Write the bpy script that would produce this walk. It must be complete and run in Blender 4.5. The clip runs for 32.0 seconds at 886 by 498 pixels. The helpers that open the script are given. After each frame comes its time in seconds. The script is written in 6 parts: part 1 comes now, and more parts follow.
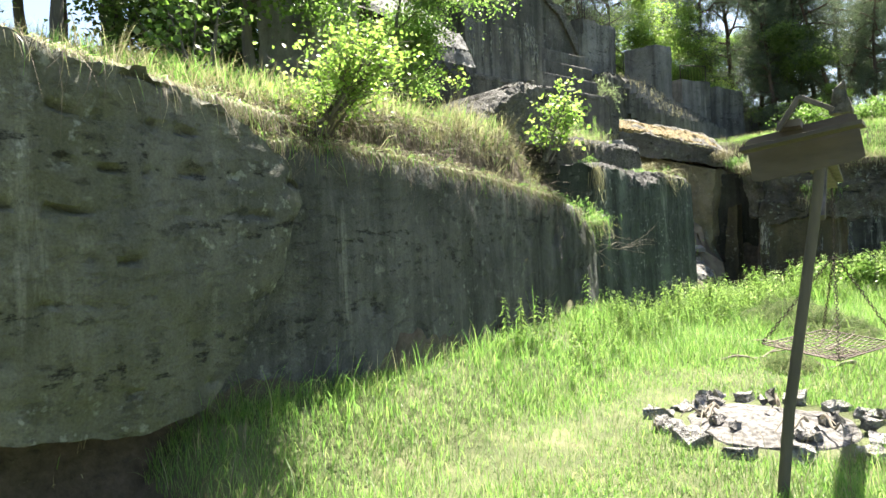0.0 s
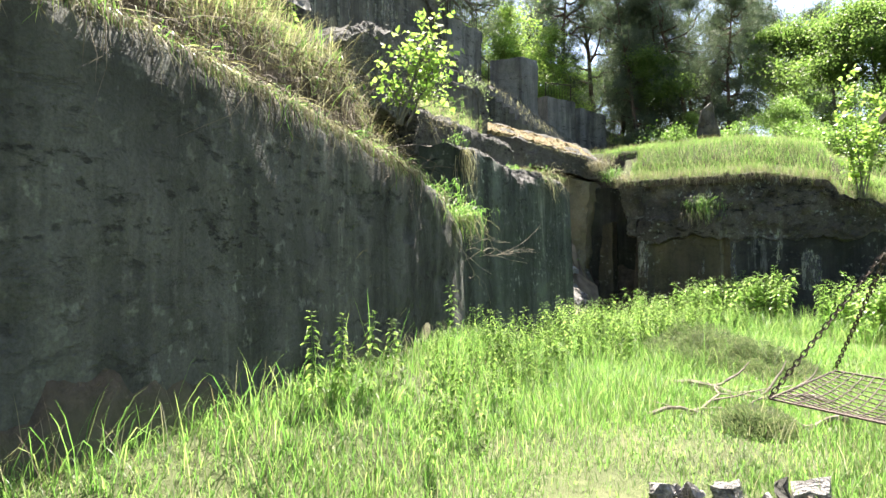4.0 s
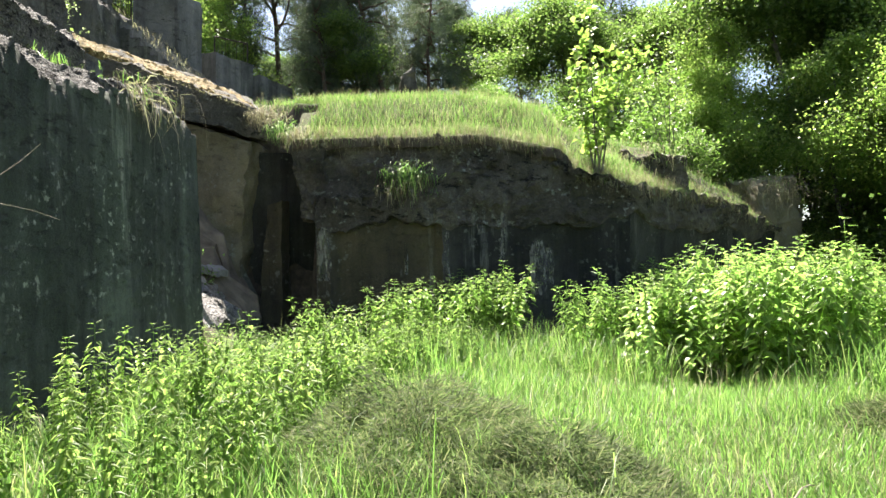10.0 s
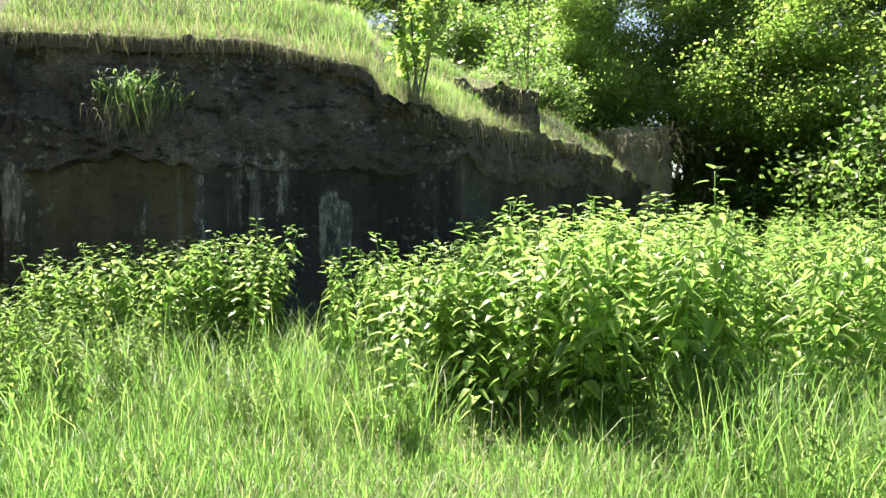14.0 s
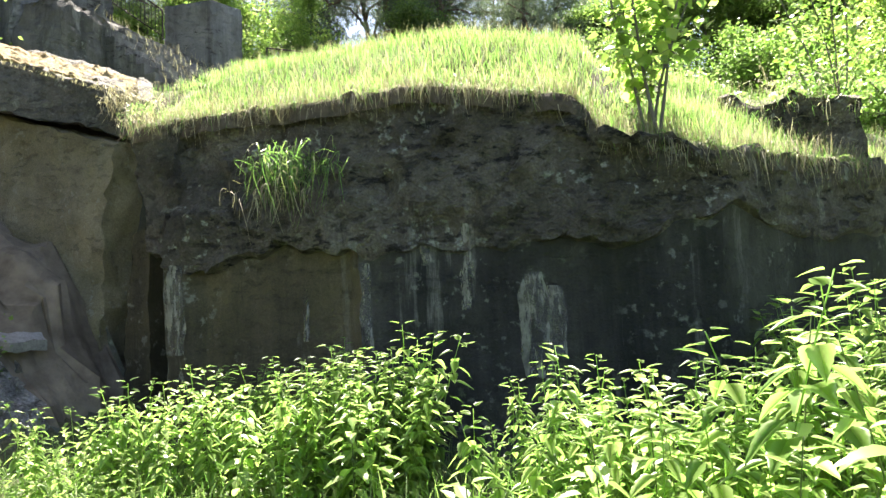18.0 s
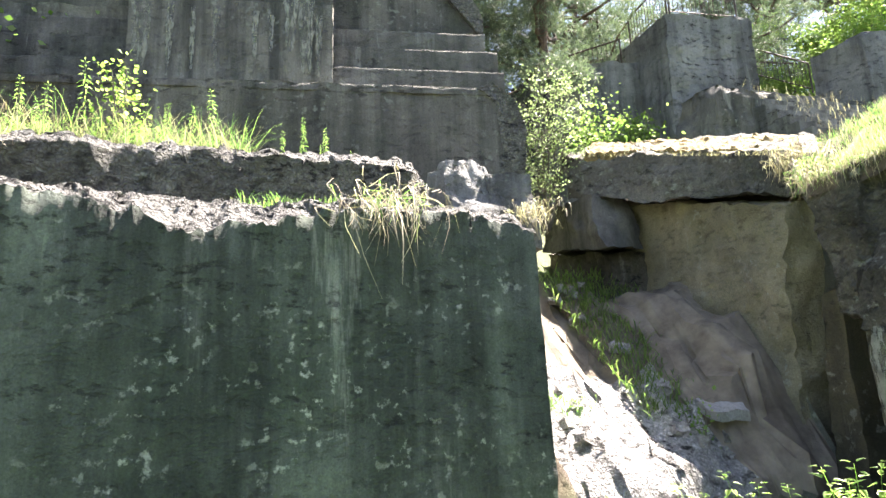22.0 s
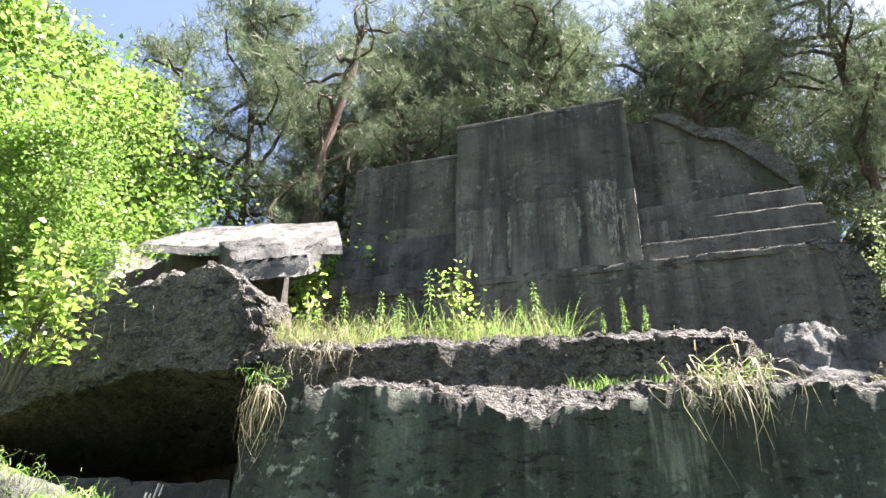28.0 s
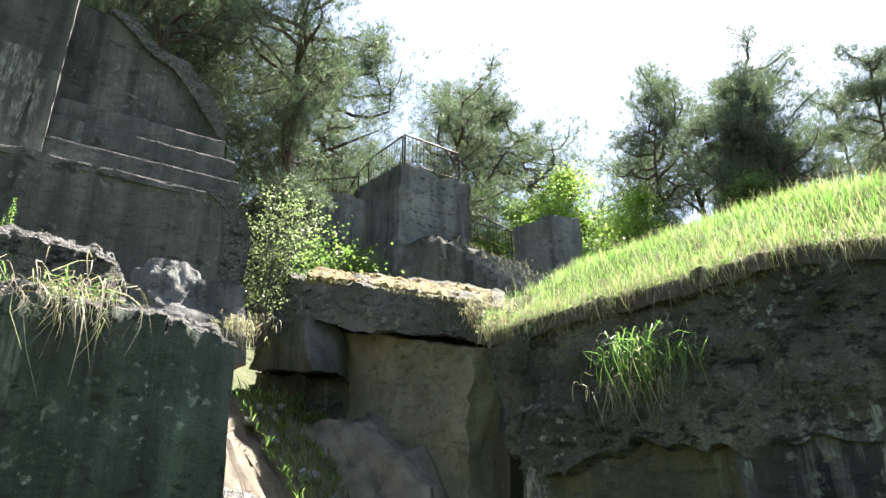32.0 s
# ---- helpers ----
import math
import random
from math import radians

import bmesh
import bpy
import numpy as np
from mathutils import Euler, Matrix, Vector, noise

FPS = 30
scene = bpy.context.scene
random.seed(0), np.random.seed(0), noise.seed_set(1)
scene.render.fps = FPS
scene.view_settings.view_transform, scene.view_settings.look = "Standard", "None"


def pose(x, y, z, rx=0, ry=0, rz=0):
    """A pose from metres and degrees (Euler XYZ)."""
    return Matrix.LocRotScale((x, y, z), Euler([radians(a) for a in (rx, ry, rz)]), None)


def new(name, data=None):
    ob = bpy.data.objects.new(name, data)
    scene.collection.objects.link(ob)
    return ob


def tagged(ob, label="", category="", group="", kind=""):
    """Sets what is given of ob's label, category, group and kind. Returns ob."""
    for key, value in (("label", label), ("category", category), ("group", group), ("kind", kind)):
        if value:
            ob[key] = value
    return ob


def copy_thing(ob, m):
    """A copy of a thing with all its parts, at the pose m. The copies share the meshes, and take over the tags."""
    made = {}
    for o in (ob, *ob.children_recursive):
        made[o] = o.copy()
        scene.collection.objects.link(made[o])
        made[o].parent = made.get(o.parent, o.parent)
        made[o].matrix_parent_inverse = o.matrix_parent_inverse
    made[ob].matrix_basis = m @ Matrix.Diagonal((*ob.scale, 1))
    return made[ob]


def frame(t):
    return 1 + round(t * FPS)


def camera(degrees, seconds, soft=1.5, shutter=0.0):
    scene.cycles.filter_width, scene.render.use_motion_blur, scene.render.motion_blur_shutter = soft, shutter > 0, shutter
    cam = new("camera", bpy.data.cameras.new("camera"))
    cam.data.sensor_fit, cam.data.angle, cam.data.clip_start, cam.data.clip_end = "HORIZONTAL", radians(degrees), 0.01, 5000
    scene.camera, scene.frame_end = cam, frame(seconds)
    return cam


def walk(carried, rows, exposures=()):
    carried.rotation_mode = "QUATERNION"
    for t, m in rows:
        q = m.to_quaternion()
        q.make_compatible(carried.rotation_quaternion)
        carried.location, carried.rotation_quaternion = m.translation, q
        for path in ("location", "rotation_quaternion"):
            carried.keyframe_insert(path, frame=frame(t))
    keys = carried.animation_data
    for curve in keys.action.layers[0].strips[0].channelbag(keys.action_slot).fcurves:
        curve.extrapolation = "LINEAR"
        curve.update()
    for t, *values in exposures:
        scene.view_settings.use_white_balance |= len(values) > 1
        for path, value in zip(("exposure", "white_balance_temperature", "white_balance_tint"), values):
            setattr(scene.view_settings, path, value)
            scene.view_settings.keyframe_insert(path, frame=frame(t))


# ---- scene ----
cam = camera(66.91, 32.0)
# seconds, place, then turn to the left, upward tilt and lean in degrees
PATH = [
    (0, -0.000, -0.000, 2.057, 36.03, -0.91, -2.16),
    (0.5, -0.220, 0.419, 1.914, 33.59, -0.27, -1.71),
    (1, -0.484, 0.808, 1.811, 30.30, -0.73, -2.08),
    (1.5, -0.699, 1.283, 1.671, 31.67, 1.36, -2.31),
    (2, -0.944, 1.738, 1.618, 28.70, 1.09, -3.51),
    (2.5, -1.135, 2.224, 1.630, 27.98, 0.86, -3.04),
    (4.5, -1.914, 3.968, 1.557, 20.93, 1.62, 0.61),
    (5, -2.065, 4.470, 1.528, 16.10, 1.57, 0.16),
    (5.5, -2.121, 5.054, 1.473, 13.19, 1.44, 0.47),
    (6, -2.194, 5.664, 1.461, 12.62, 2.60, 0.08),
    (6.5, -2.323, 6.243, 1.442, 10.13, 3.46, -0.16),
    (7, -2.364, 6.836, 1.396, 7.25, 3.52, -0.72),
    (7.5, -2.420, 7.374, 1.395, 5.70, 0.82, 1.50),
    (8, -2.495, 7.908, 1.363, 4.24, 0.54, -1.23),
    (8.5, -2.480, 8.522, 1.304, 3.91, 1.41, -1.28),
    (9, -2.404, 9.068, 1.317, 2.46, 1.76, 0.10),
    (9.5, -2.342, 9.601, 1.362, 0.43, 1.80, -0.53),
    (10, -2.177, 10.029, 1.361, -1.22, 1.87, -0.73),
    (10.5, -1.902, 10.449, 1.349, -0.40, 2.19, 1.95),
    (11, -1.722, 10.887, 1.345, -2.84, 0.86, 2.13),
    (11.5, -1.539, 11.294, 1.409, -5.02, 0.17, 1.12),
    (12, -1.251, 11.682, 1.459, -6.20, -1.28, 1.31),
    (12.5, -0.933, 12.073, 1.495, -8.95, -1.65, 2.57),
    (13, -0.662, 12.473, 1.496, -11.20, -2.09, 2.56),
    (13.5, -0.428, 12.803, 1.498, -10.75, -2.39, 1.10),
    (15.5, 0.354, 14.156, 1.493, -8.89, -1.67, -0.06),
    (16, 0.560, 14.608, 1.497, -6.01, -1.13, -2.92),
    (16.5, 0.720, 15.056, 1.450, -1.03, 3.40, -1.52),
    (17, 0.789, 15.463, 1.403, 5.65, 4.94, -1.31),
    (17.5, 0.723, 15.765, 1.507, 10.14, 4.64, -1.29),
    (18, 0.640, 15.978, 1.634, 14.34, 4.70, -2.57),
    (18.5, 0.582, 16.123, 1.643, 20.34, 6.20, -2.71),
    (19, 0.556, 16.213, 1.623, 24.58, 6.91, -1.89),
    (19.5, 0.536, 16.217, 1.625, 29.04, 7.37, -1.82),
    (20, 0.488, 16.212, 1.633, 35.33, 7.73, -2.11),
    (20.5, 0.438, 16.242, 1.656, 44.26, 8.37, -1.68),
    (21, 0.415, 16.256, 1.654, 53.60, 9.87, -1.48),
    (21.5, 0.363, 16.230, 1.642, 60.62, 11.54, -1.80),
    (22, 0.291, 16.171, 1.626, 67.70, 13.05, -2.25),
    (22.5, 0.304, 16.128, 1.640, 74.68, 13.80, -0.83),
    (23, 0.316, 16.067, 1.657, 80.07, 14.36, -0.70),
    (23.5, 0.301, 16.025, 1.669, 85.08, 15.12, -1.28),
    (24, 0.293, 15.957, 1.720, 90.15, 18.32, -0.88),
    (24.5, 0.274, 15.865, 1.758, 95.87, 21.08, -0.78),
    (25, 0.275, 15.815, 1.724, 101.57, 23.15, 0.16),
    (25.5, 0.257, 15.811, 1.711, 107.03, 24.48, 1.08),
    (27.5, 0.271, 15.937, 1.623, 100.57, 27.68, 1.69),
    (28, 0.308, 16.004, 1.631, 95.09, 28.49, 1.87),
    (28.5, 0.355, 16.066, 1.660, 88.02, 28.39, 1.74),
    (29, 0.372, 16.118, 1.663, 81.15, 28.25, 1.48),
    (29.5, 0.450, 16.112, 1.657, 74.55, 27.41, 1.49),
    (30, 0.438, 16.116, 1.629, 68.16, 25.83, 1.95),
    (30.5, 0.435, 16.180, 1.605, 59.59, 25.16, 1.49),
    (31, 0.441, 16.225, 1.592, 51.34, 24.06, 0.62),
    (31.5, 0.453, 16.261, 1.587, 46.42, 23.15, -0.16),
    (32, 0.444, 16.284, 1.586, 43.39, 22.74, -1.13),
]
EXPOSURES = [(0, 2.47, 6800, 10), (4.6, 2.45, 6750, 13), (5.5, 2.38, 6750, 13), (7, 2.32, 6750, 13), (9, 2.26, 6750, 13), (13, 2.25, 6800, 11), (16, 2.46, 6800, 11), (17, 2.55, 6800, 12), (18.4, 3.1, 6750, 15), (19, 3.3, 6750, 15), (23, 3.36, 6700, 18), (25.5, 2.97, 6700, 18), (28, 2.72, 6700, 19), (30, 2.95, 6650, 17), (32, 2.55, 6550, 12)]
walk(cam, [(t, pose(x, y, z, 90 + tilt, 0, turn) @ pose(0, 0, 0, 0, 0, lean))
           for t, x, y, z, turn, tilt, lean in PATH], EXPOSURES)

# ---- light ----
SUN_TURN, SUN_UP = radians(10), radians(62)      # to the left of north, above the horizon
SUN_WAY = Vector((-math.sin(SUN_TURN) * math.cos(SUN_UP), math.cos(SUN_TURN) * math.cos(SUN_UP), math.sin(SUN_UP)))
world = bpy.data.worlds.new("world")
scene.world = world
world.use_nodes = True
sky = world.node_tree.nodes.new("ShaderNodeTexSky")
sky.sky_type, sky.sun_disc = "NISHITA", False
sky.sun_elevation, sky.sun_rotation = SUN_UP, -SUN_TURN
sky.air_density, sky.dust_density = 1.0, 1.6
back = world.node_tree.nodes["Background"]
back.inputs["Strength"].default_value = 0.06
world.node_tree.links.new(sky.outputs[0], back.inputs["Color"])
sun_data = bpy.data.lights.new("sun", "SUN")
sun_data.energy, sun_data.angle, sun_data.color = 5.0, radians(0.53), (1.0, 0.95, 0.86)
sun = new("sun", sun_data)
sun.rotation_mode = "QUATERNION"
sun.rotation_quaternion = SUN_WAY.to_track_quat("Z", "Y")

# ---- materials ----
def material(name, rough=0.85, metal=0.0):
    m = bpy.data.materials.new(name)
    m.use_nodes = True
    b = m.node_tree.nodes["Principled BSDF"]
    b.inputs["Roughness"].default_value, b.inputs["Metallic"].default_value = rough, metal
    return m, m.node_tree, b


def node(tree, kind, **values):
    n = tree.nodes.new(kind)
    for key, value in values.items():
        n.inputs[key.replace("_", " ")].default_value = value
    return n


def noise_at(tree, scale, detail=6.0, stretch=(1, 1, 1), rough=0.6):
    pos = tree.nodes.new("ShaderNodeNewGeometry")
    mul = tree.nodes.new("ShaderNodeVectorMath")
    mul.operation = "MULTIPLY"
    mul.inputs[1].default_value = stretch
    tree.links.new(pos.outputs["Position"], mul.inputs[0])
    n = node(tree, "ShaderNodeTexNoise", Scale=scale, Detail=detail, Roughness=rough)
    tree.links.new(mul.outputs[0], n.inputs["Vector"])
    return n.outputs["Fac"]


def ramp(tree, fac, stops):
    r = tree.nodes.new("ShaderNodeValToRGB")
    el = r.color_ramp.elements
    for i, (at, col) in enumerate(stops):
        e = el[i] if i < 2 else el.new(at)
        e.position, e.color = at, (*col, 1)
    tree.links.new(fac, r.inputs[0])
    return r.outputs[0]


def mixed(tree, fac, a, b, how="MIX"):
    m = tree.nodes.new("ShaderNodeMix")
    m.data_type, m.blend_type = "RGBA", how
    for value, sock in ((fac, m.inputs[0]), (a, m.inputs[6]), (b, m.inputs[7])):
        if isinstance(value, (int, float)):
            sock.default_value = value
        elif isinstance(value, tuple):
            sock.default_value = (*value, 1)
        else:
            tree.links.new(value, sock)
    return m.outputs[2]


def bumped(tree, b, height, strength=0.5, distance=0.02):
    n = node(tree, "ShaderNodeBump", Strength=strength, Distance=distance)
    tree.links.new(height, n.inputs["Height"])
    tree.links.new(n.outputs[0], b.inputs["Normal"])


def concrete(name, dark, light, green=(0.05, 0.07, 0.04), green_amount=0.5, lichen=0.5, pit=1.0, streak=0.6, holes=0.35, pebble=0.0, stripe=0.0):
    """Old cast concrete: cloudy tone, damp runs and lime runs downwards, algae, lichen, rows of holes, grit."""
    m, tree, b = material(name, 0.92)
    base = ramp(tree, noise_at(tree, 0.7, 9, rough=0.68), [(0.32, dark), (0.68, light)])
    run = ramp(tree, noise_at(tree, 1.0, 6, (2.2, 2.2, 0.16), 0.65), [(0.36, (0.16, 0.17, 0.17)), (0.60, (1, 1, 1))])
    col = mixed(tree, streak, base, run, "MULTIPLY")
    pale = mixed(tree, 1.0, ramp(tree, noise_at(tree, 1.0, 5, (3.8, 3.8, 0.3), 0.7), [(0.58, (0, 0, 0)), (0.72, (1, 1, 1))]),
                 ramp(tree, noise_at(tree, 0.55, 3), [(0.42, (0, 0, 0)), (0.6, (1, 1, 1))]), "MULTIPLY")
    col = mixed(tree, mixed(tree, 0.6, (0, 0, 0), pale), col, (0.36, 0.36, 0.32))
    moss = ramp(tree, noise_at(tree, 0.6, 8, rough=0.7), [(0.45, (0, 0, 0)), (0.68, (green_amount,) * 3)])
    col = mixed(tree, moss, col, green)
    spots = mixed(tree, 1.0, ramp(tree, noise_at(tree, 9, 4), [(0.58, (0, 0, 0)), (0.66, (lichen,) * 3)]), ramp(tree, noise_at(tree, 0.9, 2), [(0.45, (0, 0, 0)), (0.6, (1, 1, 1))]), "MULTIPLY")
    col = mixed(tree, spots, col, (0.33, 0.35, 0.30))
    gaps = ramp(tree, noise_at(tree, 1.0, 7, (5.0, 5.0, 11.0), 0.7), [(0.38, (0.10, 0.10, 0.10)), (0.45, (1, 1, 1))])
    row = ramp(tree, noise_at(tree, 1.0, 2, (0.25, 0.25, 2.6)), [(0.48, (0, 0, 0)), (0.58, (holes,) * 3)])
    col = mixed(tree, row, col, mixed(tree, 1.0, col, gaps, "MULTIPLY"))
    fine = ramp(tree, noise_at(tree, 45, 6, rough=0.75), [(0.3, (0.6, 0.6, 0.6)), (0.7, (1.2, 1.2, 1.2))])
    col = mixed(tree, 1.0, col, fine, "MULTIPLY")
    if stripe:
        band = ramp(tree, noise_at(tree, 1.0, 4, (0.9, 0.9, 0.10), 0.7), [(0.38, (0.3, 0.32, 0.32)), (0.52, (1, 1, 1)), (0.66, (1.7, 1.7, 1.6))])
        col = mixed(tree, stripe, col, band, "MULTIPLY")
    pits = ramp(tree, noise_at(tree, 16, 6, rough=0.8), [(0.30, (0.2, 0.2, 0.2)), (0.40, (1, 1, 1))])
    col = mixed(tree, 0.7, col, pits, "MULTIPLY")
    rough = mixed(tree, 0.55, noise_at(tree, 26, 9, rough=0.7), mixed(tree, 0.5, noise_at(tree, 5, 9, rough=0.65), gaps))
    if pebble:
        geo = tree.nodes.new("ShaderNodeNewGeometry")
        cell = node(tree, "ShaderNodeTexVoronoi", Scale=24.0, Randomness=1.0)
        stir = node(tree, "ShaderNodeTexNoise", Scale=9.0, Detail=6.0)
        tree.links.new(geo.outputs["Position"], stir.inputs["Vector"])
        shift = tree.nodes.new("ShaderNodeVectorMath")
        shift.operation = "MULTIPLY_ADD"
        shift.inputs[1].default_value = (0.16, 0.16, 0.16)
        tree.links.new(stir.outputs["Color"], shift.inputs[0])
        tree.links.new(geo.outputs["Position"], shift.inputs[2])
        tree.links.new(shift.outputs[0], cell.inputs["Vector"])
        # Knobs lightened, hollows between them darkened: pit shadows put into the colour.
        knob = ramp(tree, cell.outputs["Distance"], [(0.15, (1.25, 1.25, 1.25)), (0.45, (0.8, 0.8, 0.8)), (0.75, (0.22, 0.22, 0.22))])
        tone = ramp(tree, cell.outputs["Color"], [(0.2, (0.55, 0.54, 0.52)), (0.8, (1.3, 1.3, 1.3))])
        col = mixed(tree, pebble, col, mixed(tree, 1.0, mixed(tree, 1.0, col, knob, "MULTIPLY"), tone, "MULTIPLY"))
        rough = mixed(tree, 0.6 * pebble, rough, knob)
    tree.links.new(col, b.inputs["Base Color"])
    bumped(tree, b, rough, 0.8 * pit, 0.07)
    return m


CONCRETE = concrete("weathered_concrete", (0.045, 0.048, 0.043), (0.18, 0.18, 0.165), (0.05, 0.055, 0.04), 0.35, 0.4, streak=0.75, holes=0.8, stripe=0.5)
CONCRETE_MOSSY = concrete("mossy_concrete", (0.07, 0.076, 0.062), (0.20, 0.20, 0.165), (0.085, 0.09, 0.03), 0.65, 0.6, streak=0.55, holes=0.9)
CONCRETE_PALE = concrete("pale_concrete", (0.20, 0.195, 0.185), (0.40, 0.385, 0.37), green_amount=0.15, lichen=0.3, streak=0.5)
CONCRETE_BROWN = concrete("earthy_concrete", (0.048, 0.041, 0.031), (0.22, 0.195, 0.155), (0.06, 0.065, 0.022), 0.5, 1.0, pit=2.0, streak=0.5, holes=0.9, pebble=0.25)
RUBBLE = concrete("broken_concrete", (0.09, 0.085, 0.08), (0.30, 0.29, 0.275), green_amount=0.15, lichen=0.3, pit=2.2, streak=0.1, holes=0.9, pebble=0.5)
CONCRETE_GREEN = concrete("green_stained_concrete", (0.038, 0.05, 0.04), (0.145, 0.168, 0.138), (0.03, 0.045, 0.025), 0.45, 0.85, streak=0.8, holes=0.7, stripe=0.6)
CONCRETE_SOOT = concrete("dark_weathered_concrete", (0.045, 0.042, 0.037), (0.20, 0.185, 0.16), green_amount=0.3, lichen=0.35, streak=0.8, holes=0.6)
CONCRETE_STREAK = concrete("lime_run_concrete", (0.10, 0.092, 0.08), (0.30, 0.28, 0.24), green_amount=0.25, lichen=0.3, streak=0.95)
CONCRETE_OLIVE = concrete("olive_stained_concrete", (0.045, 0.04, 0.022), (0.15, 0.125, 0.075), (0.06, 0.06, 0.018), 0.5, 0.4, streak=0.6)
CONCRETE_GREY = concrete("grey_cast_concrete", (0.12, 0.12, 0.12), (0.30, 0.30, 0.29), green_amount=0.2, lichen=0.4, pit=1.5, streak=0.75, holes=0.9)
CONCRETE_BLACK = concrete("black_concrete", (0.018, 0.018, 0.016), (0.08, 0.078, 0.066), (0.03, 0.035, 0.015), 0.5, 0.35, streak=0.9)
FRESH = concrete("pale_fresh_broken_concrete", (0.30, 0.29, 0.28), (0.62, 0.60, 0.58), green_amount=0.05, lichen=0.1, pit=2.2, streak=0.05, holes=0.9, pebble=0.4)
CONCRETE_SLAB = concrete("brown_grey_concrete", (0.07, 0.064, 0.054), (0.25, 0.23, 0.195), green_amount=0.25, lichen=0.5, pit=1.6, streak=0.4, holes=0.8, pebble=0.2)
PEBBLED = concrete("pebbly_broken_concrete", (0.10, 0.095, 0.08), (0.28, 0.27, 0.24), (0.10, 0.11, 0.03), 0.45, 0.6, pit=2.4, streak=0.1, holes=0.9, pebble=0.42)
HEARTH = concrete("pale_hearth_stone", (0.20, 0.19, 0.18), (0.46, 0.44, 0.42), green_amount=0.1, lichen=0.2, pit=1.6, streak=0.05, pebble=0.35)
CONCRETE_OCHRE = concrete("ochre_stained_concrete", (0.12, 0.105, 0.07), (0.34, 0.30, 0.20), (0.10, 0.09, 0.03), 0.5, 0.4, streak=0.25)


def plain(name, stops, scale, rough=0.9, bump=0.4, stretch=(1, 1, 1), metal=0.0, distance=0.02):
    m, tree, b = material(name, rough, metal)
    n = noise_at(tree, scale, 8, stretch)
    tree.links.new(ramp(tree, n, stops), b.inputs["Base Color"])
    bumped(tree, b, noise_at(tree, scale * 6, 6, stretch), bump, distance)
    return m


def soil():
    m, tree, b = material("soil_with_thatch", 0.95)
    flat = ramp(tree, noise_at(tree, 1.4, 9, rough=0.7), [(0.3, (0.05, 0.065, 0.022)), (0.55, (0.10, 0.12, 0.045)), (0.75, (0.19, 0.175, 0.10))])
    steep = ramp(tree, noise_at(tree, 6, 9, rough=0.75), [(0.3, (0.03, 0.022, 0.015)), (0.7, (0.13, 0.105, 0.075))])
    geo = tree.nodes.new("ShaderNodeNewGeometry")
    split = tree.nodes.new("ShaderNodeSeparateXYZ")
    tree.links.new(geo.outputs["Normal"], split.inputs[0])
    tree.links.new(mixed(tree, ramp(tree, split.outputs["Z"], [(0.62, (0, 0, 0)), (0.82, (1, 1, 1))]), steep, flat), b.inputs["Base Color"])
    bumped(tree, b, noise_at(tree, 12, 9, rough=0.7), 0.9, 0.06)
    return m


SOIL = soil()
EARTH = plain("dry_earth", [(0.3, (0.07, 0.055, 0.04)), (0.7, (0.2, 0.165, 0.12))], 3.0, bump=0.8)
MOSS_TOP = plain("dry_moss", [(0.32, (0.06, 0.06, 0.035)), (0.48, (0.17, 0.12, 0.045)), (0.7, (0.30, 0.24, 0.12))], 11.0, bump=1.0)
def lime_crust():
    """A thin crust that breaks up into ragged runs."""
    m, tree, b = material("lime_crust", 0.9)
    tree.links.new(ramp(tree, noise_at(tree, 9, 8), [(0.3, (0.09, 0.09, 0.075)), (0.7, (0.28, 0.275, 0.23))]), b.inputs["Base Color"])
    tree.links.new(ramp(tree, noise_at(tree, 1.0, 9, (11, 11, 2.2), 0.75), [(0.40, (0, 0, 0)), (0.56, (0.9, 0.9, 0.9))]), b.inputs["Alpha"])
    bumped(tree, b, noise_at(tree, 30, 6), 0.5, 0.02)
    return m


LIME = lime_crust()
ASH = plain("grey_ash", [(0.36, (0.045, 0.042, 0.038)), (0.5, (0.14, 0.132, 0.124)), (0.7, (0.30, 0.285, 0.27))], 18.0, bump=0.8)
WOOD = plain("grey_weathered_wood", [(0.3, (0.045, 0.04, 0.032)), (0.7, (0.13, 0.115, 0.09))], 6.0, stretch=(1, 1, 0.12))
DARK_WOOD = plain("dark_stained_wood", [(0.3, (0.035, 0.03, 0.024)), (0.7, (0.10, 0.085, 0.065))], 6.0, stretch=(0.3, 1, 1))
BARK = plain("pine_bark", [(0.3, (0.035, 0.026, 0.021)), (0.7, (0.13, 0.085, 0.06))], 5.0, stretch=(1, 1, 0.3), bump=1.0)
BARK_GREY = plain("grey_bark", [(0.3, (0.06, 0.055, 0.045)), (0.7, (0.16, 0.145, 0.12))], 5.0, stretch=(1, 1, 0.3), bump=1.0)
STICK = plain("bleached_wood", [(0.3, (0.10, 0.08, 0.06)), (0.7, (0.32, 0.28, 0.22))], 8.0)
STEM = plain("green_stem", [(0.3, (0.06, 0.10, 0.03)), (0.7, (0.12, 0.15, 0.05))], 12.0)
ROOT = plain("grey_root", [(0.3, (0.075, 0.06, 0.045)), (0.7, (0.22, 0.18, 0.135))], 9.0)
PAINT = plain("faded_white_paint", [(0.3, (0.45, 0.45, 0.44)), (0.7, (0.75, 0.75, 0.73))], 12.0)
STEEL = plain("dark_rusted_steel", [(0.3, (0.03, 0.026, 0.024)), (0.7, (0.09, 0.065, 0.05))], 20.0, rough=0.55, metal=0.6)


